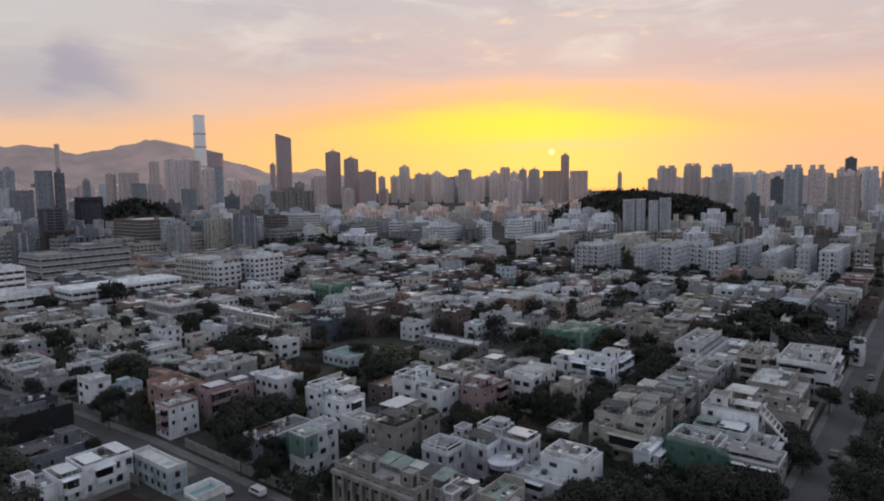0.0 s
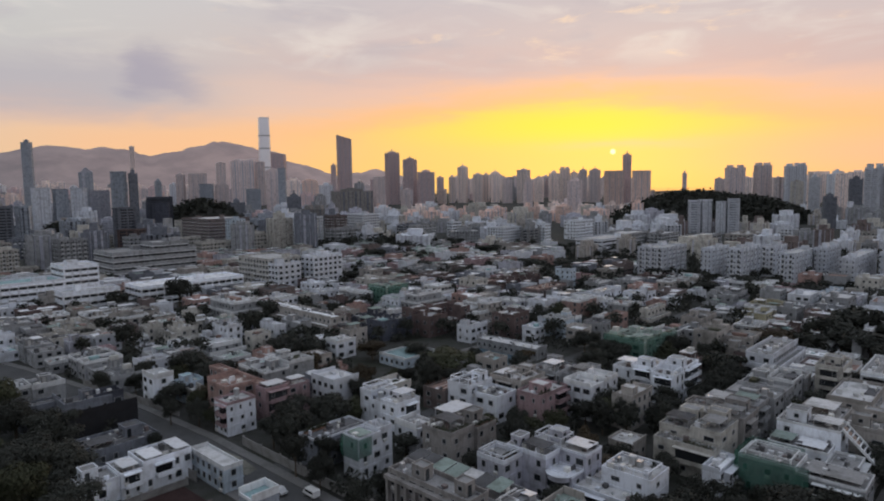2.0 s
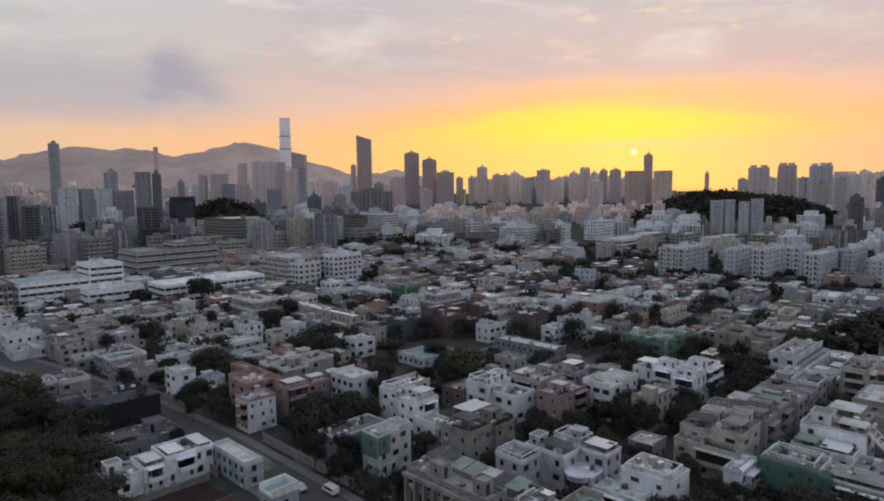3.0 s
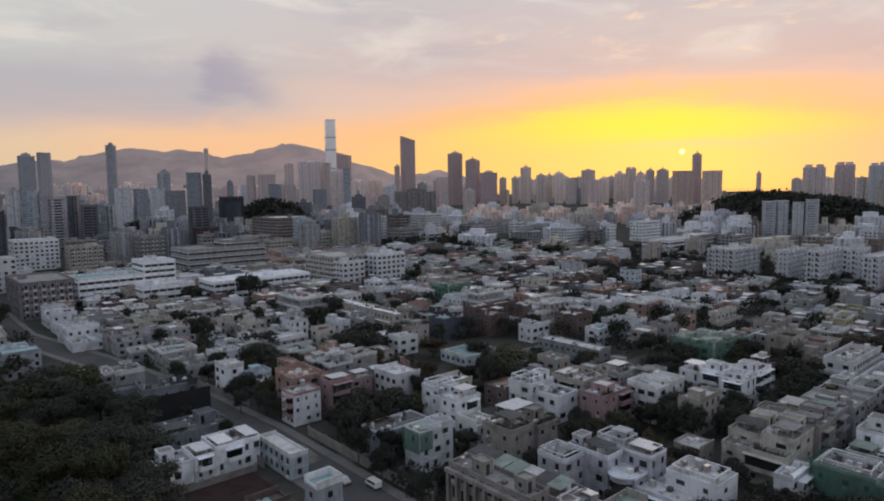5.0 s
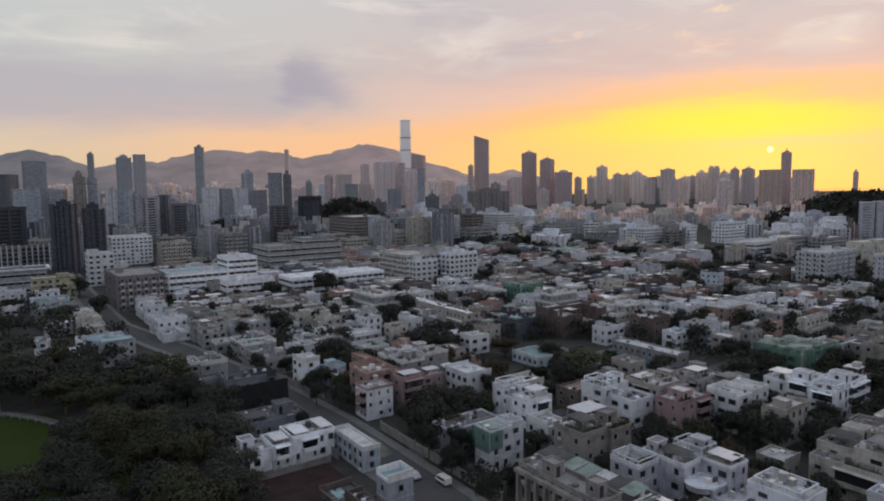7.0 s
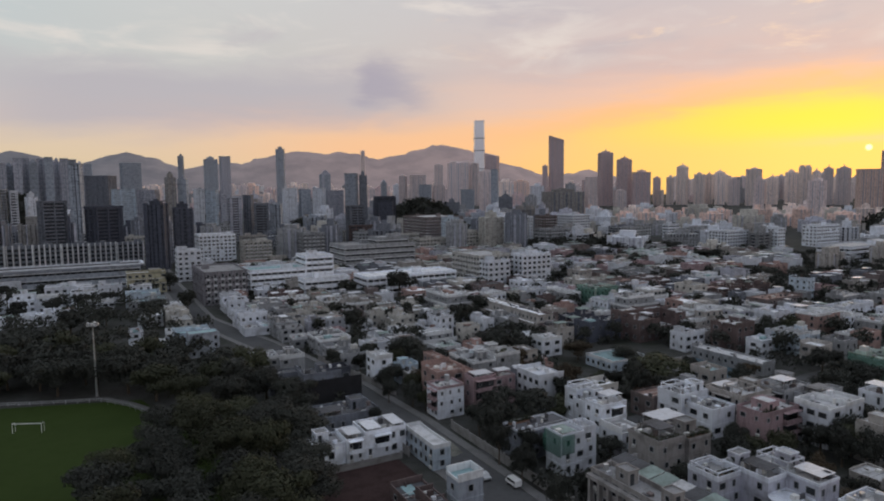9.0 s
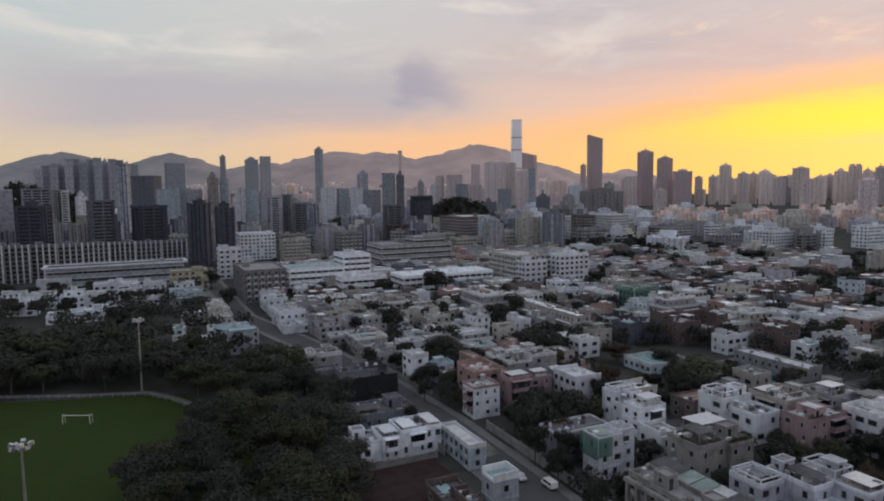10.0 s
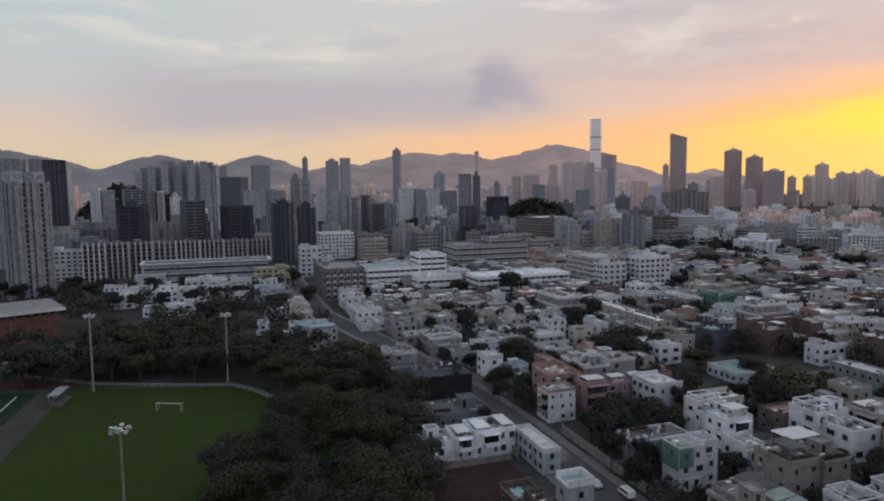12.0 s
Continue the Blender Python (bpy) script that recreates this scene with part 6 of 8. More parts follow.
long_hall = block(-371.9, 290.4, 81.0, 20.0, 14.0, "steel", "band", 166, storey=4.5, top="dark", label="long grey hall with a white-edged overhanging flat roof")
part("roof_edge", Build().ring(-2.2, -2.6, 83.2, 20.6, 14.3, 15.2, 1.6, paint("brilliant")).mesh("roof_edge"), long_hall, label="white overhanging roof edge")
part("end_pavilion", Build().box(-5.0, -4.0, 0, 14.0, -0.75, 8.6, paint("white"), roofing("pale")).mesh("end_pavilion"), long_hall, label="low white front wing of the hall")
house(*grid_xy(10.5, 372), 17.0, 10.0, 7.4, "pale_blue", "teal", 901, near=False, split=0)
house(*grid_xy(11.0, 352), 18.0, 11.0, 6.6, "grey", "teal", 902, near=False, split=0)
house(*grid_xy(-8.0, 362), 13.0, 9.0, 6.8, "white", "pale", 903, near=False, split=0)
block(*grid_xy(13.5, 428), 22.0, 13.0, 12.0, "yellow", "grid", 167)
block(-221.9, 291.2, 22.5, 41.2, 17.3, "dove", "balcony", 168, top="concrete", label="mauve-grey mid-rise building with stacked balconies and piers")
block(-300.9, 367.0, 15.7, 16.0, 20.6, "white", "grid", 169)
block(-365.0, 474.0, 31.0, 26.0, 22.9, "brilliant", "grid", 170)
block(-303.9, 265.1, 22.5, 12.0, 10.0, "white", "grid", 171)
block(-432.6, 289.0, 14.4, 14.0, 25.8, "slate", "fins", 172, label="grey housing slab with upright white fins")
block(-430.1, 305.7, 14.8, 14.0, 25.0, "slate", "fins", 173, label="grey housing slab with upright white fins")
block(-427.5, 323.4, 15.3, 14.0, 24.1, "slate", "fins", 174, label="grey housing slab with upright white fins")
block(-424.7, 342.3, 15.8, 14.0, 23.2, "slate", "fins", 175, label="grey housing slab with upright white fins")
block(-422.6, 362.1, 17.2, 14.0, 22.3, "slate", "fins", 176, label="grey housing slab with upright white fins")
block(-419.4, 383.6, 17.8, 14.0, 21.2, "slate", "fins", 177, label="grey housing slab with upright white fins")
block(-416.1, 406.6, 18.5, 14.0, 20.1, "slate", "fins", 178, label="grey housing slab with upright white fins")
block(-412.4, 431.3, 19.3, 14.0, 18.9, "slate", "fins", 179, label="grey housing slab with upright white fins")
block(-457.1, 279.1, 22.8, 14.0, 21.0, "white", "grid", 180)
block(-659.5, 411.7, 41.1, 14.0, 27.6, "beige", "grid", 181)
block(-720.4, 389.7, 32.7, 14.0, 26.1, "grey", "grid", 182)
block(155.1, 407.2, 35.3, 16.8, 19.8, "white", "balcony", 183, storey=3.0)
block(182.0, 396.6, 28.4, 5.8, 20.2, "white", "balcony", 184, storey=3.0)
block(193.0, 379.4, 34.7, 7.7, 21.6, "white", "balcony", 185, storey=3.0)
block(222.2, 373.8, 43.8, 8.5, 18.6, "white", "balcony", 186, storey=3.0)
block(253.5, 393.0, 34.9, 5.9, 19.7, "white", "balcony", 187, storey=3.0)
block(247.4, 357.2, 60.0, 7.0, 17.3, "white", "balcony", 188, storey=3.0)
block(274.5, 363.6, 29.8, 6.4, 19.5, "white", "balcony", 189, storey=3.0)
block(281.8, 348.4, 60.0, 9.1, 18.5, "white", "balcony", 190, storey=3.0)
block(231.7, 411.3, 21.1, 9.3, 19.2, "white", "balcony", 191, storey=3.0)
block(311.1, 356.5, 9.0, 8.3, 19.4, "beige", "balcony", 192, storey=3.0)
block(307.7, 426.4, 9.0, 6.3, 18.6, "grey", "balcony", 193, storey=3.0)
block(357.9, 432.7, 9.0, 11.7, 16.9, "grey", "balcony", 194, storey=3.0)
block(131.9, 680.3, 11.2, 25.5, 19.7, "brilliant", "grid", 195)
block(173.4, 714.5, 38.4, 15.3, 20.7, "brilliant", "grid", 196)
block(84.5, 658.3, 30.2, 21.0, 17.7, "white", "grid", 197)
block(156.3, 548.6, 54.4, 26.3, 13.6, "white", "band", 198)
block(194.2, 602.2, 50.0, 25.1, 13.8, "grey", "grid", 199)
block(-217.6, 663.0, 47.0, 60.0, 30.3, "brown", "grid", 200)
block(-188.5, 645.6, 14.7, 13.6, 30.7, "pale_blue", "grid", 201)
block(-120.3, 652.0, 25.7, 42.6, 31.4, "white", "balcony", 202)
block(-98.3, 736.3, 17.1, 18.8, 28.7, "brown", "balcony", 203)
block(-69.7, 767.3, 25.6, 29.7, 28.7, "white", "grid", 204)
block(-257.3, 707.1, 14.8, 24.3, 26.8, "cream", "balcony", 205)
block(-93.0, 389.6, 25.3, 34.7, 18.6, "cream", "grid", 206)
block(37.7, 782.0, 17.2, 9.0, 17.3, "white", "band", 207)
block(234.0, 616.5, 41.8, 15.6, 12.0, "grey", "grid", 208)
block(257.1, 587.6, 60.0, 17.4, 11.0, "grey", "grid", 209)
block(388.8, 653.0, 9.0, 18.2, 12.4, "white", "grid", 210)
block(320.4, 621.2, 60.0, 20.7, 9.9, "beige", "grid", 211)
block(454.7, 615.2, 9.0, 32.7, 10.7, "beige", "grid", 212)
block(528.4, 618.1, 9.0, 21.1, 12.0, "beige", "grid", 213)
block(-322.2, 533.7, 34.8, 9.0, 17.6, "grey", "balcony", 214)
block(-360.4, 531.8, 23.4, 9.0, 18.1, "beige", "balcony", 215)
block(-464.8, 643.6, 25.1, 9.0, 24.2, "grey", "grid", 216)
block(-382.5, 717.2, 30.6, 60.0, 21.5, "grey", "grid", 217)
# towers: the near and middle city
tower(-393, 229, 22.1, 17.7, 69, "steel", 85, 218, detail=True, crown="twin", bays=6, label="cool grey residential tower with upright strips and dark glazing", style="strip")
tower(-365, 424, 16.2, 12.9, 52, "charcoal", 13, 219, detail=True, style="strip")
tower(-360, 448, 15.4, 12.3, 48, "charcoal", 44, 220, detail=True, style="strip")
tower(-476, 365, 21.8, 17.4, 51, "charcoal", 35, 221, detail=True, style="slab")
tower(-476, 428, 20.0, 16.0, 54, "slate", 60, 222, detail=True, crown="flat", style="slab")
tower(-435, 442, 24.6, 19.7, 49, "charcoal", 70, 223, detail=True, crown="flat", style="slab")
tower(-542, 518, 11.1, 8.9, 90, "grey", 18, 224, detail=True, crown="flat", style="strip")
tower(-761, 480, 23.3, 18.7, 102, "charcoal", 63, 225, detail=True, crown="flat", style="strip")
tower(-828, 465, 32.4, 26.0, 105, "slate", 43, 226, detail=True, crown="flat", style="strip")
tower(-818, 492, 13.0, 10.4, 106, "beige", 71, 227, detail=True, crown="flat", style="strip")
tower(-803, 526, 4.6, 3.6, 97, "white", 82, 228, detail=True, crown="flat", style="strip")
tower(-738, 515, 10.7, 8.6, 68, "white", 27, 229, detail=True, crown="flat", style="strip")
tower(-734, 529, 14.1, 11.3, 66, "cream", 59, 230, detail=True, crown="flat", style="grid")
tower(-670, 523, 30.5, 24.4, 66, "beige", 34, 231, detail=True, crown="flat", style="slab")
tower(-655, 541, 8.2, 6.6, 64, "white", 62, 232, detail=True, crown="flat", style="slab")
tower(-667, 573, 11.6, 9.3, 57, "white", 74, 233, detail=True)
tower(-913, 925, 42.6, 34.1, 91, "charcoal", 17, 234, crown="flat", style="slab")
tower(-683, 730, 28.8, 23.0, 65, "pale_blue", 48, 235, detail=True, crown="flat", style="slab")
tower(-666, 759, 25.6, 20.5, 64, "grey", 23, 236, detail=True, crown="flat", style="slab")
tower(-1013, 1106, 37.1, 29.7, 122, "beige", 55, 237, crown="flat", style="strip")
tower(-637, 770, 13.4, 10.7, 82, "brown", 65, 238, detail=True, style="strip")
tower(-627, 785, 13.4, 10.7, 80, "slate", 11, 239, detail=True, style="strip")
tower(-578, 754, 13.6, 10.9, 64, "white", 42, 240, detail=True, crown="flat", style="strip")
tower(-567, 768, 14.9, 11.9, 62, "pale_blue", 18, 241, detail=True, crown="flat", style="slab")
tower(-558, 781, 8.6, 6.9, 57, "grey", 48, 242, detail=True, crown="flat")
tower(-455, 658, 14.4, 11.5, 55, "cream", 60, 243, detail=True, crown="flat", style="slab")
tower(-447, 675, 10.6, 8.5, 56, "brown", 5, 244, detail=True, crown="flat", style="strip")
tower(-424, 666, 16.1, 12.9, 46, "slate", 37, 245, detail=True, crown="flat", style="slab")
tower(-412, 680, 13.3, 10.7, 45, "beige", 13, 246, detail=True, crown="flat", style="strip")
tower(-551, 952, 21.8, 17.5, 65, "white", 42, 247, detail=True, crown="flat", style="strip")
tower(-532, 968, 17.9, 14.3, 63, "slate", 54, 248, detail=True, crown="flat", style="strip")
tower(-508, 975, 19.1, 15.3, 64, "white", -0, 249, detail=True, crown="flat", style="strip")
tower(-489, 996, 26.5, 21.2, 60, "grey", 31, 250, detail=True, crown="flat", style="slab")
tower(-971, 1633, 22.0, 17.6, 180, "plum", 13, 251)
tower(-1128, 1529, 33.8, 27.0, 150, "plum", 48, 252)
tower(-1502, 2122, 35.7, 28.5, 194, "mauve", 60, 253, crown="flat")
tower(-1626, 2029, 19.0, 15.2, 195, "plum", 11, 254)
tower(-681, 1336, 24.6, 19.7, 97, "slate", 32, 255)
tower(-439, 954, 19.1, 15.3, 87, "slate", 7, 256, detail=True, crown="flat", style="strip")
tower(-423, 963, 12.0, 9.6, 85, "charcoal", 36, 257, detail=True, style="strip")
tower(-315, 692, 18.7, 15.0, 42, "slate", 49, 258, detail=True, crown="flat", style="slab")
tower(-293, 658, 22.1, 17.7, 21, "brick_red", -4, 259, detail=True, crown="flat", style="slab")
tower(-305, 761, 26.8, 21.4, 52, "charcoal", 27, 260, detail=True, crown="flat", style="slab")
tower(-1686, 3846, 24.4, 19.5, 311, "haze", 6, 261)
tower(-1143, 892, 13.5, 10.8, 109, "mauve", 52, 262)
tower(-1155, 917, 13.8, 11.1, 115, "slate", 52, 263, crown="flat")
tower(-1127, 912, 13.7, 11.0, 119, "mauve", 51, 264, crown="flat")
tower(-1139, 937, 14.0, 11.2, 115, "slate", 51, 265)
tower(-1111, 931, 13.9, 11.1, 127, "grey", 50, 266, crown="flat")
tower(-1122, 957, 14.2, 11.4, 129, "mauve", 50, 267, crown="flat")
tower(-1095, 950, 14.1, 11.3, 121, "slate", 49, 268)
tower(-1105, 976, 14.4, 11.6, 128, "mauve", 49, 269, crown="flat")
tower(-1078, 969, 14.3, 11.4, 130, "slate", 48, 270, crown="flat")
tower(-1088, 996, 14.6, 11.7, 123, "grey", 48, 271)
tower(-1061, 988, 14.5, 11.6, 128, "mauve", 47, 272, crown="flat")
tower(-1070, 1015, 14.8, 11.9, 127, "slate", 47, 273, crown="flat")
tower(-1043, 1007, 14.7, 11.7, 120, "mauve", 46, 274)
tower(-1051, 1034, 15.0, 12.0, 119, "slate", 45, 275, crown="flat")
# towers: the skyline under the sunset
skyscraper_place = (-956, 4015, 480)
# the mauve, plum and haze coats put distant air's pallor into the paint
tower(-552, 2538, 50.5, 40.4, 190, "plum", -6, 276, crown="slope")
tower(-331, 1460, 30.4, 24.3, 100, "mauve", 25, 277)
tower(-672, 2197, 26.9, 21.5, 146, "mauve", 42, 278)
tower(-617, 2316, 88.7, 71.0, 156, "mauve", -13, 279, crown="twin")
tower(-267, 2281, 49.6, 39.6, 226, "plum", 12, 280, crown="slope")
tower(-298, 2227, 16.9, 13.5, 136, "plum", -10, 281)
tower(-138, 1290, 73.6, 58.9, 53, "taupe", 18, 282)
tower(-96, 2195, 41.9, 33.5, 171, "plum", 27, 283, crown="steps")
tower(-35, 2147, 39.4, 31.5, 146, "plum", -27, 284, crown="steps")
tower(17, 2097, 52.6, 42.1, 106, "plum", 5, 285)
tower(-304, 759, 25.8, 20.7, 47, "charcoal", 4, 286, detail=True)
tower(-33, 1497, 24.7, 19.8, 53, "mauve", 13, 287)
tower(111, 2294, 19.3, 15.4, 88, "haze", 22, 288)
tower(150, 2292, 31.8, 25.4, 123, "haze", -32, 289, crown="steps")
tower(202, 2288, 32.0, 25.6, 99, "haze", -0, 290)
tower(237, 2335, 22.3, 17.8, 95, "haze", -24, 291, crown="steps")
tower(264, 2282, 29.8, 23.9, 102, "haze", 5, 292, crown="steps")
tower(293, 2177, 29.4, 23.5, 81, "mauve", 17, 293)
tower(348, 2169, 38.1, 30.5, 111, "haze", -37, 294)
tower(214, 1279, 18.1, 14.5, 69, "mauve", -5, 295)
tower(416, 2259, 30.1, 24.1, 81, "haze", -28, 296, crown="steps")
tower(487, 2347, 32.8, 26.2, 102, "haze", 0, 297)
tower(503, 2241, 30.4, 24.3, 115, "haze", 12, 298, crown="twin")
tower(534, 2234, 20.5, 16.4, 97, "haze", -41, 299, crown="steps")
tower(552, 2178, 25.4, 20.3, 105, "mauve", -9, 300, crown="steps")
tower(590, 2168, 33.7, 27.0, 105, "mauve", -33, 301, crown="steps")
tower(549, 1818, 50.0, 36.1, 97, "dusk_haze", -5, 302, crown="flat")
tower(613, 1901, 21.6, 17.3, 142, "plum", 7, 303, crown="steps")
tower(620, 1793, 50.0, 32.3, 96, "dusk_haze", -20, 304, crown="flat")
tower(802, 1937, 12.8, 10.2, 91, "mauve", -17, 305)
tower(304, 1261, 26.2, 21.0, 68, "mauve", -32, 306)
tower(339, 787, 13.4, 10.7, 39, "white", -11, 307, detail=True, crown="flat")
tower(352, 783, 11.7, 9.3, 40, "white", 1, 308, detail=True, crown="flat")
tower(367, 774, 10.8, 8.6, 38, "white", -53, 309, detail=True, crown="flat")
tower(380, 770, 13.3, 10.6, 41, "white", -21, 310, detail=True, crown="flat")
tower(721, 1536, 17.9, 14.4, 70, "mauve", -43, 311)
tower(774, 1566, 41.7, 33.3, 97, "mauve", -14, 312, crown="twin")
tower(828, 1538, 34.1, 27.3, 101, "mauve", -3, 313, crown="twin")
tower(833, 1479, 15.2, 12.1, 71, "mauve", -57, 314)
tower(863, 1461, 44.5, 35.6, 96, "white", -26, 315, crown="twin")
tower(689, 1158, 19.8, 15.9, 61, "cream", -49, 316)
tower(659, 1059, 15.7, 12.6, 69, "white", -20, 317, detail=True)
tower(515, 795, 14.1, 11.3, 42, "charcoal", -8, 318, detail=True)
tower(768, 1167, 26.6, 21.3, 74, "white", -61, 319)
tower(850, 1233, 23.2, 18.6, 65, "charcoal", -30, 320)
tower(670, 932, 22.0, 17.6, 80, "white", -54, 321, detail=True, crown="twin")
tower(695, 913, 21.0, 16.8, 79, "mauve", -25, 322, detail=True, crown="twin")
tower(742, 940, 11.1, 8.9, 66, "cream", -13, 323, detail=True)
tower(665, 809, 23.9, 19.1, 68, "mauve", -67, 324, detail=True)
tower(951, 1156, 19.3, 15.4, 103, "charcoal", -34, 325)
tower(717, 831, 16.7, 13.3, 74, "white", -59, 326, detail=True, crown="twin")
tower(-679, 1335, 18.9, 15.1, 100, "mauve", 39, 327)
tower(-633, 1575, 13.7, 11.0, 80, "slate", 47, 328)
tower(-689, 1875, 22.0, 17.6, 102, "mauve", -8, 329)
tower(-646, 1890, 47.8, 38.2, 104, "mauve", 24, 330, crown="flat")
tower(-467, 1422, 25.1, 20.1, 71, "slate", 0, 331, crown="flat")
tower(-444, 1451, 27.1, 21.7, 69, "mauve", 29, 332, crown="flat")
tower(-349, 1353, 25.6, 20.5, 59, "slate", 39, 333, crown="flat")
tower(-558, 2280, 22.8, 18.2, 151, "mauve", -14, 334, crown="flat")
tower(-300, 1055, 26.1, 20.9, 39, "charcoal", 21, 335, detail=True)
tower(-291, 1367, 15.5, 12.4, 102, "slate", -6, 336, crown="flat")
tower(-211, 1077, 21.3, 17.1, 43, "charcoal", 23, 337, detail=True, crown="steps")
tower(-122, 1893, 28.4, 22.7, 89, "mauve", 29, 338, crown="flat")
tower(73, 2196, 27.3, 21.9, 49, "haze", -30, 339, crown="flat")
tower(683, 1876, 9.4, 7.5, 41, "mauve", -15, 340, crown="flat")
tower(664, 1068, 16.7, 13.3, 77, "haze", -50, 341, detail=True, crown="flat")
tower(691, 1038, 16.8, 13.4, 74, "haze", -22, 342, detail=True)
tower(881, 1474, 25.3, 20.2, 98, "mauve", -6, 343, crown="twin")
tower(701, 778, 18.6, 14.9, 73, "mauve", -70, 344, detail=True, crown="twin")
# single trees and clumps between the houses
for k, (p, q, high, wide, kind) in enumerate((
        (152, 84, 9, 10, "dark"), (158, 79, 9, 11, "dark"), (148, 80, 8, 9, "olive"), (163, 83, 9, 10, "dark"), (155, 89, 8, 9, "rust"), (143, 84, 8, 9, "dark"), (128, 95, 7, 7, "dark"), (126, 88, 7, 8, "olive"),
        (185, 106, 10, 12, "dark"), (195, 102, 10, 12, "dark"), (203, 70, 11, 14, "dark"), (196, 66, 10, 12, "dark"), (117, 105, 8, 8, "dark"), (120, 98, 7, 7, "olive"), (92, 140, 10, 11, "dark"), (98, 135, 9, 10, "dark"),
        (87, 134, 10, 10, "dark"), (111, 146, 8, 9, "dark"), (84, 172, 8, 8, "rust"), (90, 176, 7, 7, "dark"), (119, 84, 7, 8, "dark"), (124, 64, 8, 9, "dark"), (121, 72, 7, 8, "olive"), (127, 55, 7, 7, "dark"),
        (119, 58, 8, 9, "dark"), (103, 46, 9, 10, "dark"), (110, 44, 9, 11, "dark"), (118, 44, 8, 9, "dark"), (149, 19, 8, 9, "dark"), (156, 21, 7, 8, "dark"), (127, 22, 8, 10, "dark"), (126, 32, 8, 10, "dark"), (145, 44, 7, 7, "dark"))):
    tree(*grid_xy(p, q), high, wide, 700 + k, kind)
for k, (p, q, high, wide) in enumerate(((-85, 395, 13, 14), (-80, 418, 12, 13), (-95, 432, 12, 14), (-100, 408, 13, 14), (-62, 376, 12, 13), (-50, 371, 11, 12), (-37, 369, 11, 12), (-22, 371, 11, 12), (-9, 380, 11, 12), (-112, 447, 12, 14),
                                        (-96, 458, 12, 13), (-76, 442, 11, 13), (-118, 422, 13, 15), (-60, 422, 11, 12), (2, 385, 10, 11), (-44, 420, 11, 12), (-28, 412, 10, 11), (-12, 418, 10, 11), (-130, 440, 13, 15), (-138, 420, 13, 15), (-50, 446, 10, 12), (-30, 446, 10, 12))):
    tree(*grid_xy(p, q), high, wide, 900 + k, "dark", near=False)
for k, (p, q, high, wide) in enumerate(((190, 66, 10, 11), (183, 66, 9, 10), (176, 67, 9, 10), (170, 65, 8, 9), (168, 73, 8, 9), (192, 85, 9, 10), (166, 88, 8, 9), (160, 70, 8, 9), (178, 99, 9, 10))):
    tree(*grid_xy(p, q), high, wide, 950 + k, "dark")
tree(-129.4, 342.5, 18.0, 17.0, 345, "dark", near=False)
tree(-113.3, 245.7, 13.0, 12.5, 346, "dark", near=False)
tree(-30.8, 146.5, 13.0, 11.1, 347, "dark")
tree(-23.2, 158.8, 12.0, 12.6, 348, "dark")
tree(-28.0, 135.4, 11.0, 7.7, 349, "dark")
tree(8.1, 211.6, 9.0, 21.9, 350, "olive")
tree(-75.3, 207.6, 12.0, 16.4, 352, "dark")
tree(-63.6, 202.6, 9.0, 11.8, 353, "dark")
tree(49.2, 269.3, 12.0, 12.6, 354, "dark", near=False)
tree(57.9, 274.8, 12.0, 13.0, 355, "olive", near=False)
tree(44.5, 154.4, 10.0, 8.9, 356, "dark")
tree(50.2, 153.5, 10.0, 8.2, 357, "dark")
tree(36.4, 140.6, 8.0, 6.7, 358, "rust")
tree(92.5, 190.9, 9.0, 11.8, 359, "dark")
tree(150.6, 194.2, 10.0, 21.6, 360, "dark")
tree(153.7, 212.0, 12.0, 21.8, 361, "dark", near=False)
tree(162.4, 197.3, 10.0, 18.9, 362, "dark")
tree(152.5, 225.4, 11.0, 17.6, 363, "dark", near=False)
tree(87.3, 216.4, 11.0, 12.9, 364, "dark")
tree(-12.5, 115.7, 10.0, 6.5, 365, "dark")
tree(-7.3, 120.2, 9.0, 8.3, 366, "dark")
tree(-3.2, 129.4, 7.0, 6.0, 367, "dark")
tree(168.5, 238.5, 16.0, 24.3, 368, "dark", near=False)
tree(154.8, 232.8, 14.0, 20.7, 369, "dark", near=False)
tree(173.8, 228.6, 13.0, 21.2, 370, "dark", near=False)
tree(126.5, 224.6, 11.0, 21.4, 371, "rust")
tree(138.8, 222.0, 10.0, 14.5, 372, "dark", near=False)
tree(95.3, 128.0, 8.0, 8.8, 373, "dark")
tree(69.2, 107.9, 9.0, 10.7, 374, "dark")
tree(73.4, 105.3, 9.0, 10.7, 375, "dark")
tree(66.5, 111.1, 8.0, 9.6, 376, "dark")
tree(103.2, 115.0, 10.0, 10.0, 377, "dark")
tree(91.1, 104.2, 10.0, 10.2, 378, "dark")
tree(93.4, 100.1, 10.0, 10.1, 379, "dark")
tree(126.6, 141.6, 10.0, 10.5, 380, "dark")
tree(122.4, 150.1, 9.0, 8.9, 381, "dark")
tree(42.4, 103.0, 10.0, 11.3, 382, "dark")
tree(37.1, 105.9, 9.0, 9.3, 383, "dark")
tree(50.3, 103.8, 8.0, 7.5, 384, "dark")
tree(24.2, 114.7, 8.0, 6.5, 385, "dark")
tree(17.6, 115.4, 7.0, 5.4, 386, "dark")
tree(3.4, 459.1, 10.0, 17.0, 387, "dark", near=False)
tree(27.3, 420.9, 10.0, 15.6, 388, "dark", near=False)
tree(61.5, 772.7, 14.0, 43.0, 389, "dark", near=False)
tree(57.0, 562.3, 12.0, 31.3, 390, "dark", near=False)
tree(81.5, 469.6, 9.0, 26.4, 391, "dark", near=False)
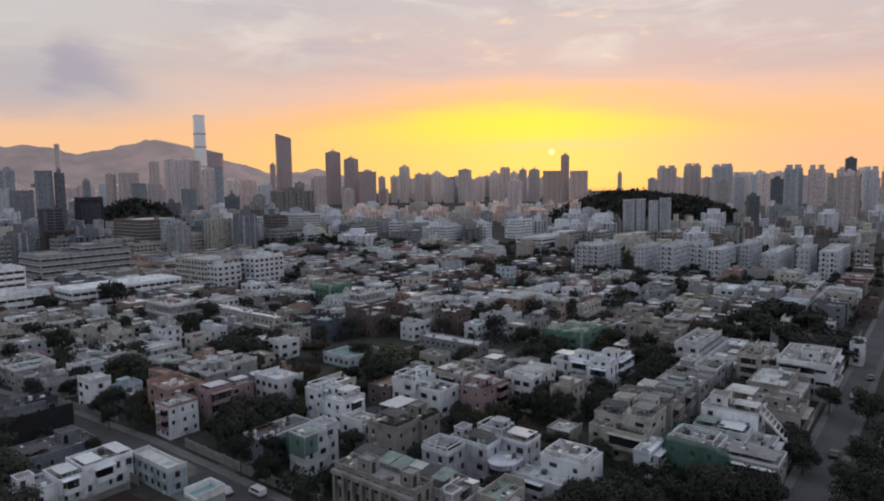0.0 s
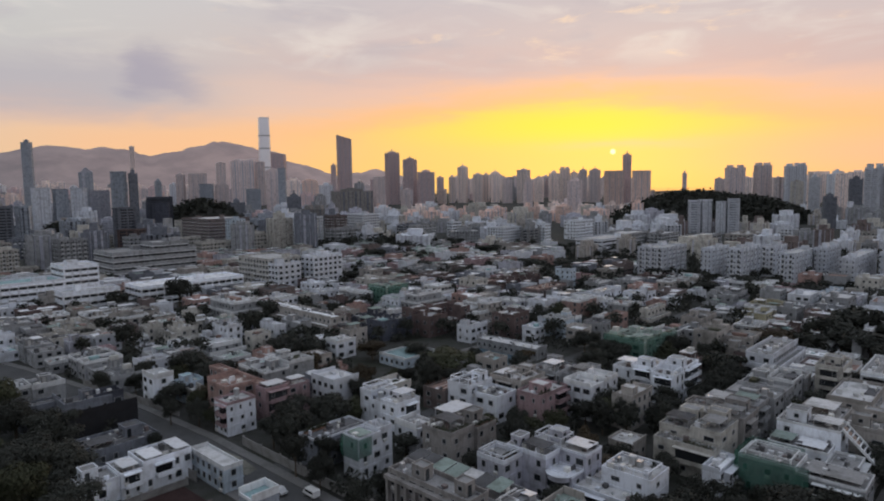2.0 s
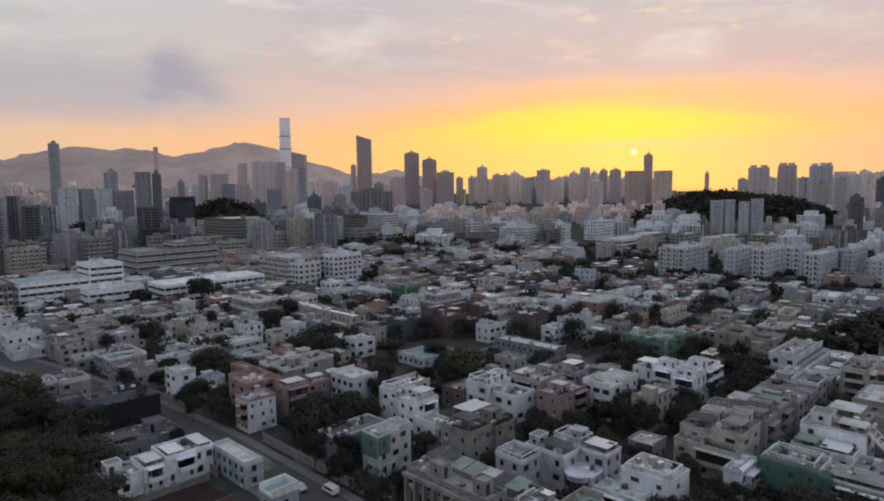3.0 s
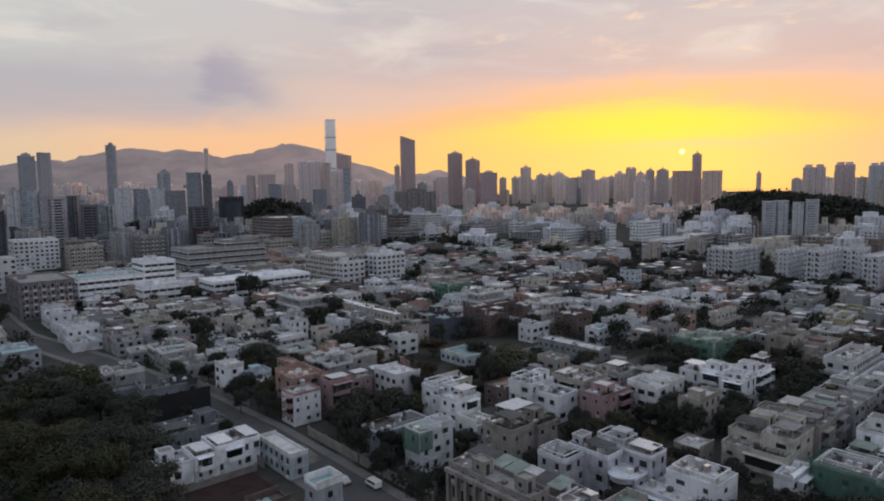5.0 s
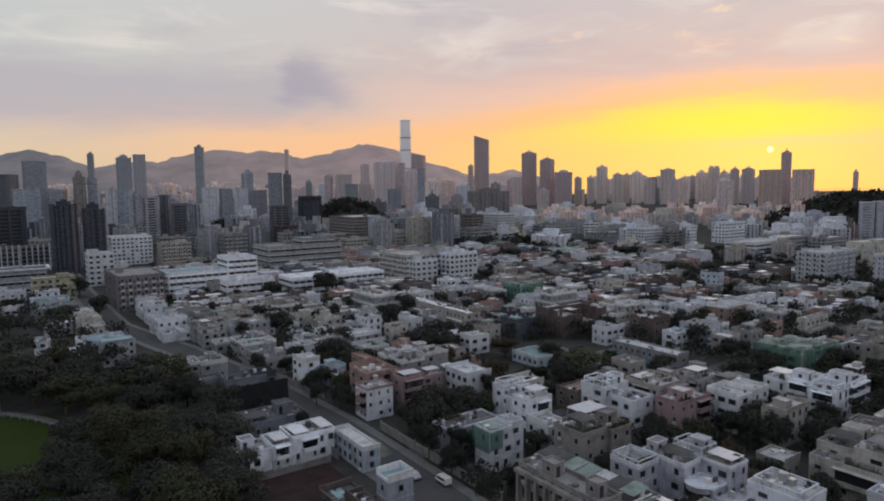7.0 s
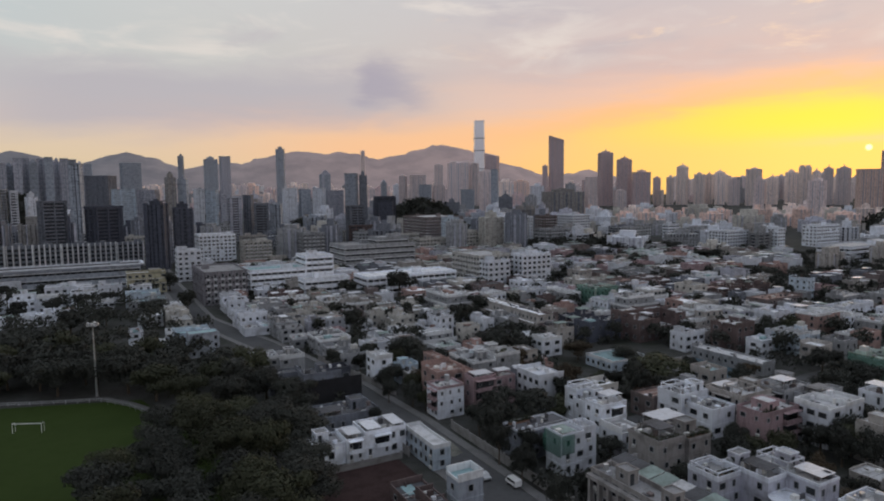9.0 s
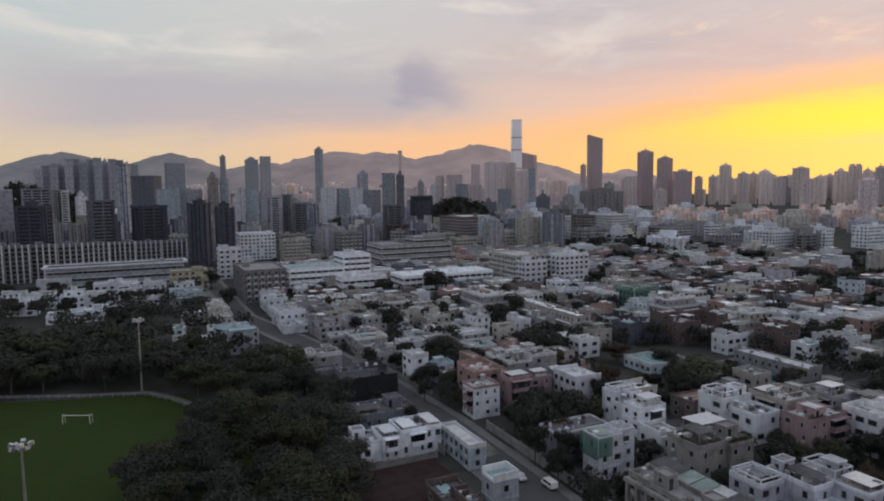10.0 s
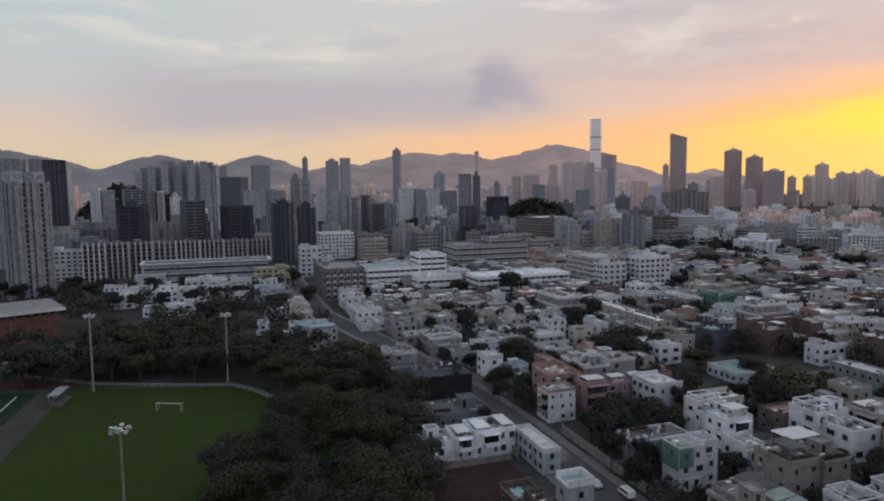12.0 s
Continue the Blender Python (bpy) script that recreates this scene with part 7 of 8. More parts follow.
tree(106.3, 464.1, 9.0, 26.4, 392, "dark", near=False)
tree(32.3, 670.0, 9.0, 31.0, 393, "dark", near=False)
tree(-32.9, 686.7, 9.0, 31.8, 394, "dark", near=False)
tree(-42.0, 564.3, 9.0, 20.9, 395, "dark", near=False)
tree(-41.9, 302.4, 9.0, 9.9, 396, "dark", near=False)
tree(-54.0, 297.4, 9.0, 16.8, 397, "dark", near=False)
tree(-45.8, 414.6, 9.0, 13.5, 398, "dark", near=False)
tree(63.9, 215.7, 10.0, 12.5, 399, "dark")
tree(59.5, 230.6, 10.0, 13.2, 400, "dark")
tree(193.6, 373.5, 8.0, 23.3, 401, "dark", near=False)
tree(210.3, 333.5, 8.0, 21.9, 402, "dark", near=False)
tree(236.7, 317.6, 8.0, 22.0, 403, "dark", near=False)
tree(156.6, 348.5, 9.0, 21.2, 404, "dark", near=False)
tree(149.7, 403.4, 9.0, 19.9, 405, "dark", near=False)
tree(-51.3, 235.0, 9.0, 15.6, 406, "dark")
tree(-71.9, 265.6, 14.0, 11.2, 407, "dark", near=False)
tree(-69.6, 289.4, 14.0, 12.0, 408, "dark", near=False)
tree(-18.5, 229.3, 8.0, 12.8, 409, "rust")
tree(-2.2, 226.5, 8.0, 12.6, 410, "dark")
tree(-71.7, 175.7, 9.0, 7.9, 411, "dark")
tree(-59.4, 166.8, 9.0, 7.4, 412, "dark")
tree(-67.3, 168.4, 8.0, 6.4, 413, "dark")
tree(-62.5, 175.7, 8.0, 6.5, 414, "olive")
tree(-158.0, 334.2, 12.0, 15.4, 415, "dark", near=False)
tree(-198.8, 372.2, 9.0, 11.7, 416, "dark", near=False)
tree(-26.2, 166.5, 9.0, 9.5, 417, "dark")
tree(-36.2, 151.1, 10.0, 9.0, 418, "dark")
tree(-187.3, 275.5, 9.0, 9.2, 419, "dark", near=False)
tree(-277.9, 330.8, 14.0, 14.0, 420, "dark", near=False)
tree(-217.0, 270.6, 14.0, 11.2, 421, "dark", near=False)
tree(-135.7, 259.3, 8.0, 10.8, 422, "dark", near=False)
tree(-228.3, 262.0, 10.0, 19.3, 423, "dark", near=False)
tree(-234.5, 235.8, 10.0, 12.0, 425, "dark", near=False)
tree(-235.8, 217.2, 12.0, 14.8, 427, "dark", near=False)
tree(-18.8, 194.9, 9.0, 10.9, 428, "rust")
tree(-21.6, 128.6, 9.0, 7.2, 429, "dark")
tree(-39.2, 228.9, 9.0, 10.7, 430, "dark")
tree(-63.1, 148.1, 7.0, 4.5, 431, "dark")
tree(-87.7, 194.0, 8.0, 6.9, 432, "dark")
tree(-97.3, 194.0, 9.0, 8.0, 433, "dark")


# ---- the tall glass tower ----
def glass_tower(x, y, high):
    """A very tall pale glass tower with cut corners, dark service bands and a flared base."""
    mat = surface("pale_curtain_wall", (0.80, 0.80, 0.84), 0.30, 0.12, 0.02, (0.85, 0.85, 0.88), metal=0.55, bump=0.0)
    band = surface("service_band", (0.35, 0.35, 0.38), 0.5, 0.1, 0.05)
    az = math.degrees(math.atan2(x, y))
    root = thing("glass_skyscraper", x, y, 0, -az + 8, "very tall pale glass skyscraper with dark service bands", "skyscraper")
    w, c = 33.0, 7.0

    def ring_at(k):
        u, q = w * k, c * k
        return [(-u + q, -u), (u - q, -u), (u, -u + q), (u, u - q), (u - q, u), (-u + q, u), (-u, u - q), (-u, -u + q)]
    cuts = [(0, 1.08), (high * 0.12, 1.0), (high * 0.5, 0.99), (high * 0.9, 0.94), (high, 0.90)]
    b = Build()
    for (z0, k0), (z1, k1) in zip(cuts, cuts[1:]):
        r0, r1 = ring_at(k0), ring_at(k1)
        for i in range(8):
            j = (i + 1) % 8
            b.quad([(*r0[i], z0), (*r0[j], z0), (*r1[j], z1), (*r1[i], z1)], mat)
    b.quad([(*p, high) for p in ring_at(0.90)], mat)
    part("curtain_wall", b.mesh("curtain_wall"), root)
    for z in (0.38, 0.62, 0.78):
        k = 1.005
        bb = Build()
        r = ring_at(k)
        for i in range(8):
            j = (i + 1) % 8
            bb.quad([(*r[i], high * z), (*r[j], high * z), (*r[j], high * z + 7), (*r[i], high * z + 7)], band)
        part("service_band", bb.mesh("service_band"), root)
    for i in range(8):
        r = ring_at(0.90)
        (ax, ay), (bx, by) = r[i], r[(i + 1) % 8]
        part("crown_screen", Build().box(min(ax, bx), min(ay, by), high + 0.01, max(ax, bx) + 0.3, max(ay, by) + 0.3, high + 9, mat).mesh("crown_screen"), root)


glass_tower(*skyscraper_place)


# ---- more houses on the plots between ----
def overlaps(p, q, a, b, gap=1.5):
    return any(p < P1 + gap and p + a > P0 - gap and q < Q1 + gap and q + b > Q0 - gap for P0, Q0, P1, Q1 in TAKEN)


def on_road(p, q, a, b):
    x, y = grid_xy(p + a / 2, q + b / 2)
    r = max(a, b) / 2
    for line, w in ((ROAD_W, 7.5), (ROAD_E, 7.0), (ROAD_X, 4.5), (ROAD_Y, 4.5)):
        for (x0, y0), (x1, y1) in zip(line, line[1:]):
            d = Vector((x1 - x0, y1 - y0))
            t = max(0.0, min(1.0, ((x - x0) * d.x + (y - y0) * d.y) / d.length_squared))
            if math.hypot(x - x0 - t * d.x, y - y0 - t * d.y) < r + w:
                return True
    return False


TAKEN += [(37, 106, 57, 122), (56, 110, 66, 130), (168, 130, 198, 160), (84, 88, 106, 101), (136, 146, 188, 182)]
COATS = ("white", "white", "cream", "grey", "grey", "slate", "beige", "beige", "lilac", "pink", "brown", "white", "brick_red", "salmon")
TOPS = ("concrete", "concrete", "pale", "pale", "pale", "bright", "dark", "bright", "green", "bright", "bright", "red", "pale")


def far_house(b, x, y, a, w, h, coat, top, rr):
    """A small distant house added to the joined mass: walls, parapet, roof hut and window strips."""
    u, v = Vector((0.70711, 0.70711)), Vector((-0.70711, 0.70711))
    n0 = len(b.v)
    b.box(0, 0, 0, a, w, h, paint(coat), roofing(top))
    b.ring(-0.05, -0.05, a + 0.05, w + 0.05, h, h + 0.8, 0.25, paint(coat))
    hx, hy = rr.uniform(0.5, a - 4), rr.uniform(0.5, w - 4)
    if rr.random() < 0.5:
        b.box(hx, hy, h, hx + 3, hy + 3, h + 2.3, paint(coat), roofing("pale"))
    if rr.random() < 0.75:
        cx, cy = rr.uniform(0.5, a * 0.4), rr.uniform(0.5, w * 0.4)
        b.box(cx, cy, h + 2.2, cx + a * 0.45, cy + w * 0.4, h + 2.35, TIN if rr.random() < 0.65 else roofing("green"))
    for s in range(int(h / 3.2)):
        for i in range(int(a / 3)):
            if rr.random() < 0.75:
                b.box(i * 3 + 0.8, -0.05, s * 3.2 + 1.0, i * 3 + 2.3, 0.02, s * 3.2 + 2.4, GLASS)
        for i in range(int(w / 3)):
            if rr.random() < 0.75:
                b.box(-0.05, i * 3 + 0.8, s * 3.2 + 1.0, 0.02, i * 3 + 2.3, s * 3.2 + 2.4, GLASS)
    for k in range(n0, len(b.v)):
        px, py, pz = b.v[k]
        b.v[k] = (x + px * u.x + py * v.x, y + px * u.y + py * v.y, pz)


def more_houses():
    rr = random.Random(77)
    q, mass, lone = -70.0, Build(), 0
    while q < 520:
        p = 60.0
        row = rr.uniform(10, 14)
        while p < 640:
            a = rr.uniform(10, 18)
            b = row * rr.uniform(0.8, 1.0)
            x, y = grid_xy(p + a / 2, q + b / 2)
            dist, az = math.hypot(x, y), math.degrees(math.atan2(x, y))
            limit = 610 if az < 12 else 470
            if 92 < dist < limit and -38 < az < 47 and not overlaps(p, q, a, b) and not on_road(p, q, a, b) and rr.random() < 0.9:
                wx, wy = grid_xy(p, q)
                h = rr.choice((5.6, 6.2, 6.6, 6.8, 8.8, 9.4)) - (1.0 if dist < 120 else 0)
                coat, top = rr.choice(COATS), rr.choice(TOPS)
                if dist < 345:
                    house(wx, wy, a, b, h, coat, top, rr.randrange(9999), near=dist < 150)
                else:
                    claim(wx, wy, a, b)
                    if dist < 420 and lone < 75:
                        lone += 1
                        root = thing("house", wx, wy, 0, 45, f"{PLAIN.get(coat, coat)} low flat-roofed house among garden trees", "house", "flat-roofed houses of the district")
                        part("wall", Build().box(0, 0, 0, a, b, h, paint(coat)).ring(-0.05, -0.05, a + 0.05, b + 0.05, h, h + 0.8, 0.25, paint(coat)).mesh("wall"), root)
                        part("roof", Build().box(0.22, 0.22, h + 0.004, a - 0.22, b - 0.22, h + 0.1, roofing(top)).mesh("roof"), root)
                        part("stair_hut", Build().box(a * 0.3, b * 0.5, h + 0.1, a * 0.3 + 3, b * 0.5 + 2.8, h + 2.4, paint(coat), roofing("pale")).mesh("stair_hut"), root)
                        face_windows(root, rr, 0, 0, a, b, 0, h, max(1, round(h / 3.2)), (0, 1), False, 0.25)
                    else:
                        far_house(mass, wx, wy, a, b, h, coat, top, rr)
            p += a + rr.uniform(1.5, 4.5)
        q += row + rr.uniform(2.5, 5.0)
    # low outbuildings and small houses in the gaps
    rr, small = random.Random(909), 0
    for _ in range(9000):
        p, q, a, b = rr.uniform(62, 420), rr.uniform(-60, 400), rr.uniform(6, 10.5), rr.uniform(5.5, 8.5)
        x, y = grid_xy(p + a / 2, q + b / 2)
        dist, az = math.hypot(x, y), math.degrees(math.atan2(x, y))
        if not (125 < dist < 400 and -36 < az < 46) or overlaps(p, q, a, b, 1.2) or on_road(p, q, a, b) or inside(p, q, [(125, 128), (200, 128), (200, 162), (125, 162)]):
            continue
        h, coat, top = rr.choice((3.4, 4.2, 5.8, 6.2)), rr.choice(COATS), rr.choice(TOPS)
        wx, wy = grid_xy(p, q)
        if dist < 300 and small < 110:
            small += 1
            house(wx, wy, a, b, h, coat, top, rr.randrange(9999), near=False, split=0)
        else:
            claim(wx, wy, a, b)
            far_house(mass, wx, wy, a, b, h, coat, top, rr)
    tagged(new("distant_houses", mass.mesh("distant_houses")), "crowded pale flat-roofed low houses in the distance", "houses", kind="stuff")


def more_trees():
    rr = random.Random(31)
    vs, fs, n, far = [], [], 0, 0
    for _ in range(30000):
        p, q = rr.uniform(60, 600) if rr.random() < 0.8 else rr.uniform(-160, 60), rr.uniform(-70, 520)
        x, y = grid_xy(p, q)
        dist, az = math.hypot(x, y), math.degrees(math.atan2(x, y))
        west = az < -36 and 240 < dist < (430 if not -55.0 < az < -47.0 or rr.random() < 0.25 else 285)
        if not (88 < dist < 640 and -38 < az < 47 and p > 60 or west) or overlaps(p - 1.0, q - 1.0, 2.0, 2.0, 0.2) or on_road(p - 1, q - 1, 2, 2):
            continue
        if any(math.hypot(x - u, y - v) < (4.4 if dist < 250 else 5.5) for u, v in GREEN):
            continue
        high, wide = rr.uniform(6, 11), rr.uniform(6, 10.5)
        if west:
            high, wide = rr.uniform(9, 13), rr.uniform(9, 13)
        if dist < 235:
            if n < 75:
                tree(x, y, high, wide, rr.randrange(9999), rr.choice(("dark", "dark", "dark", "dark", "dark", "olive", "olive", "rust")), near=dist < 200, keep=False)
                n += 1
        elif far < 900:
            far += 1
            GREEN.append((x, y))
            for _ in range(200):
                th, ph = rr.uniform(0, 6.283), math.acos(rr.uniform(-0.5, 1))
                k = rr.random() ** 0.4 * (0.8 + 0.4 * noise.noise((th * 1.3, ph * 2, far)))
                c = Vector((x + wide * 0.5 * k * math.sin(ph) * math.cos(th), y + wide * 0.5 * k * math.sin(ph) * math.sin(th), high * 0.6 + high * 0.4 * k * math.cos(ph)))
                nrm = Vector((rr.gauss(0, 1), rr.gauss(0, 1), rr.gauss(0.6, 1))).normalized()
                u = nrm.orthogonal().normalized() * rr.uniform(0.4, 0.8)
                o = nrm.cross(u) * 0.7
                m = len(vs)
                vs += [tuple(c - u), tuple(c - o), tuple(c + u), tuple(c + o)]
                fs.append((m, m + 1, m + 2, m + 3))
    me = bpy.data.meshes.new("garden_trees")
    me.from_pydata(vs, [], fs)
    me.materials.append(LEAF)
    me.update()
    tagged(new("garden_trees", me), "dark green garden trees between the distant houses", "trees", kind="stuff")


def shrubs():
    """Low shrubs and small trees that fill the gardens between the houses."""
    rr = random.Random(88)
    vs, fs, n = [], [], 0
    for _ in range(26000):
        p, q = rr.uniform(58, 430), rr.uniform(-60, 380)
        x, y = grid_xy(p, q)
        dist, az = math.hypot(x, y), math.degrees(math.atan2(x, y))
        if not (85 < dist < 420 and -40 < az < 48) or on_road(p - 0.6, q - 0.6, 1.2, 1.2) or overlaps(p, q, 0.1, 0.1, 1.0):
            continue
        n += 1
        if n > 1500:
            break
        high, wide = rr.uniform(2.2, 5.2), rr.uniform(2.2, 4.4)
        for _ in range(46):
            th, ph = rr.uniform(0, 6.283), math.acos(rr.uniform(-0.6, 1))
            k = rr.random() ** 0.4
            c = Vector((x + wide * 0.5 * k * math.sin(ph) * math.cos(th), y + wide * 0.5 * k * math.sin(ph) * math.sin(th), high * 0.5 + high * 0.5 * k * math.cos(ph)))
            nrm = Vector((rr.gauss(0, 1), rr.gauss(0, 1), rr.gauss(0.6, 1))).normalized()
            u = nrm.orthogonal().normalized() * rr.uniform(0.3, 0.6)
            o = nrm.cross(u) * 0.7
            m = len(vs)
            vs += [tuple(c - u), tuple(c - o), tuple(c + u), tuple(c + o)]
            fs.append((m, m + 1, m + 2, m + 3))
    me = bpy.data.meshes.new("shrubs")
    me.from_pydata(vs, [], fs)
    me.materials.append(LEAF)
    me.update()
    tagged(new("shrubs", me), "dark green shrubs filling the gardens between houses", "shrubs", kind="stuff")


def inside(x, y, pts):
    hit = False
    for (x0, y0), (x1, y1) in zip(pts, pts[1:] + pts[:1]):
        if (y0 > y) != (y1 > y) and x < (x1 - x0) * (y - y0) / (y1 - y0) + x0:
            hit = not hit
    return hit


def park_trees():
    """The dark belt of park trees between the pitch and the road."""
    rr = random.Random(5)
    clear = [(-202, 122), (-196, 134), (-150, 153), (-131, 150), (-113, 144), (-109, 132), (-107, 120), (-112, 110), (-104, 99), (-95, 90), (-85, 79), (-76, 66), (-55, 12), (-300, -20), (-320, 60)]
    hall_front = [(-345, 88), (-300, 200), (-262, 178), (-232, 156), (-214, 140), (-238, 122), (-262, 100)]

    def edge(y):
        """Where the belt of trees ends towards the road."""
        return -45 - max(0.0, y - 88) * 0.68
    n = 0
    for _ in range(6000):
        p, q = rr.uniform(-170, 60), rr.uniform(60, 340)
        x, y = grid_xy(p, q)
        dist, az = math.hypot(x, y), math.degrees(math.atan2(x, y))
        if not (48 < dist < 290 and -72 < az < -20) or inside(x, y, clear) or inside(x, y, hall_front) or x > edge(y) or on_road(p - 2, q - 2, 4, 4) or overlaps(p - 2, q - 2, 4, 4, 1.0):
            continue
        if any(math.hypot(x - u, y - v) < 8.6 for u, v in GREEN) or q > 232 - 1.25 * (p - 24):
            continue
        tree(x, y, rr.uniform(9.5, 14.5), rr.uniform(13, 17), rr.randrange(9999), rr.choice(("dark", "dark", "dark", "olive")), near=dist < 240, keep=False, fine=dist < 192)
        n += 1
        if n > 235:
            break


def far_tower(b, x, y, w, dp, h, coat, yaw, rr):
    """A distant high-rise added to the joined mass."""
    t = tower_mesh(w, dp, h, paint(coat), max(3, min(8, round(w / 6))), 3.0, False, min(1.6, w * 0.07), "strip")
    k = rr.uniform(0.3, 0.55)
    t.box(-w * k / 2, -dp * k / 2, h, w * k / 2, dp * k / 2, h + rr.uniform(3, 9), paint(coat))
    n, c, s = len(b.v), math.cos(radians(yaw)), math.sin(radians(yaw))
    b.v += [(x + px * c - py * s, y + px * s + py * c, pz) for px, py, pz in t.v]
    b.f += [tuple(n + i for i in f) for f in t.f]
    # lilac stands in for glass here, a core paled by painted haze
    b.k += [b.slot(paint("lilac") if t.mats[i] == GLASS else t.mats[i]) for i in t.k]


def more_city():
    """The crowded middle city: slabs and towers behind the houses."""
    rr = random.Random(404)
    mass, known = Build(), list(TALL)
    pale, plain = ("mauve", "haze", "dusk_haze", "haze", "plum", "white", "grey"), ("taupe", "grey", "grey", "slate", "white", "cream", "charcoal", "slate")
    made = 0
    for _ in range(400):
        az, dist = rr.uniform(-48, 6), rr.uniform(470, 820)
        x, y = dist * math.sin(radians(az)), dist * math.cos(radians(az))
        p, q, a, b = (x + y) * 0.70711, (y - x) * 0.70711, rr.uniform(18, 42), rr.uniform(11, 16)
        if made > 26 or overlaps(p, q, a, b, 4.0) or any(math.hypot(x + a * 0.35 - u, y + a * 0.35 - v) < r + a * 0.4 for u, v, r in HIGH):
            continue
        made += 1
        block(x, y, a, b, max(10.0, 61 - rr.uniform(64, 92) / 1134 * dist), rr.choice(("grey", "slate", "beige", "cream", "grey")), rr.choice(("band", "grid", "balcony", "balcony")), rr.randrange(999), top=rr.choice(("pale", "concrete", "dark")))
    count = 0
    for k in range(2300):
        az = rr.uniform(-66, 24)
        dist = rr.choice((rr.uniform(600, 1200), rr.uniform(1000, 1900), rr.uniform(1700, 2900)))
        x, y = dist * math.sin(radians(az)), dist * math.cos(radians(az))
        if dist > 1700:
            h = 61 + rr.uniform(-42, 15 if az > -4 else 12) / 1134 * dist
        else:
            h = 61 - (rr.choice((rr.uniform(6, 30), rr.uniform(30, 60), rr.uniform(30, 60))) if dist > 1000 else rr.uniform(42, 70)) / 1134 * dist
        if h < 9 or (dist < 900 and az > -8):
            h = rr.uniform(9, 17)
        if dist > 1500 and (h < 25 or 3.0 < az < 4.6) or dist > 1200 and 19.6 < az < 24 and h > 30:
            continue
        w = rr.uniform(15, 28) if h > 25 else rr.uniform(18, 36)
        if dist > 1700:
            w *= 1.3
        if any(math.hypot(x - u, y - v) < r + w * 0.55 for u, v, r in HIGH):
            continue
        if any(abs(az - ta) < tw + 0.4 and dist < td for ta, td, tw in known) and h > 61 - 30 / 1134 * dist:
            continue
        # coats grow paler with distance and warmer below the sunset, as painted haze
        coat, yaw = rr.choice(pale if dist > 1700 else (("haze", "dusk_haze", "white", "mauve", "dusk_haze", "cream") if az > -4 else ("grey", "lilac", "taupe", "plum", "grey", "white")) if dist > 1000 else ("grey", "white", "cream", "grey", "white", "beige") if az > -5 else plain), rr.choice((45, 20, -15, 5))
        if dist < 1400 and count < 120:
            count += 1
            tower(x, y, w, w * rr.uniform(0.5, 0.9), h, coat, yaw, rr.randrange(9999), detail=dist < 1100, crown=rr.choice(("box", "box", "twin", "steps" if h > 40 else "box")))
        else:
            HIGH.append((x, y, 0.6 * w))
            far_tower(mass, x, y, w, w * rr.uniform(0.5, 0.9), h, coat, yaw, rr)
    # the unbroken far skyline
    for lo, hi, up0, up1, step in ((2.8, 19.6, 6, 17, 0.55), (-30.0, 1.4, -6, 12, 0.7), (-62.0, -30.0, -14, 4, 0.8), (25.5, 44.0, 2, 16, 0.9)):
        az = lo
        while az < hi:
            dist = rr.uniform(2500, 3300) if az < 23 else rr.uniform(1900, 2300)
            w = rr.uniform(0.7, 1.5) * radians(step) * dist
            x, y = dist * math.sin(radians(az)), dist * math.cos(radians(az))
            # haze is in the coat colour of this farthest row
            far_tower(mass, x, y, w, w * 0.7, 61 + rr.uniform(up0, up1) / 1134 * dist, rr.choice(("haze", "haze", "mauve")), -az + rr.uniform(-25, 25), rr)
            az += step * rr.uniform(0.6, 1.3)
    for _ in range(110):
        az, dist = rr.uniform(6, 46), rr.uniform(520, 960)
        x, y = dist * math.sin(radians(az)), dist * math.cos(radians(az))
        w = rr.uniform(14, 30)
        if any(math.hypot(x - u, y - v) < r + w * 0.5 for u, v, r in HIGH) or math.hypot((x - 440) / 175, (y - 985) / 105) < 1:
            continue
        HIGH.append((x, y, 0.6 * w))
        far_tower(mass, x, y, w, w * rr.uniform(0.4, 0.7), rr.uniform(8, 17), rr.choice(("beige", "grey", "white", "cream", "brown")), rr.choice((45, 135, 30)), rr)
    for _ in range(120):
        az, dist = rr.uniform(24, 46), rr.uniform(880, 1300)
        x, y = dist * math.sin(radians(az)), dist * math.cos(radians(az))
        w = rr.uniform(16, 34)
        if any(math.hypot(x - u, y - v) < r + w * 0.4 for u, v, r in HIGH) or math.hypot((x - 440) / 175, (y - 985) / 105) < 1:
            continue
        HIGH.append((x, y, 0.6 * w))
        far_tower(mass, x, y, w, w * rr.uniform(0.5, 0.8), rr.uniform(9, 24), rr.choice(("white", "cream", "grey", "grey", "beige")), rr.choice((45, 135, 30)), rr)
    tagged(new("distant_towers", mass.mesh("distant_towers")), "crowded pale hazy tower blocks in the distance", "towers", kind="stuff")


# a planted garden before the corner house stays free of buildings
TAKEN.append((79.0, 128.0, 101.0, 146.5))
tree(-33.5, 158.0, 9.0, 9.0, 434, "dark")
more_houses()
park_trees()
more_trees()
shrubs()
more_city()


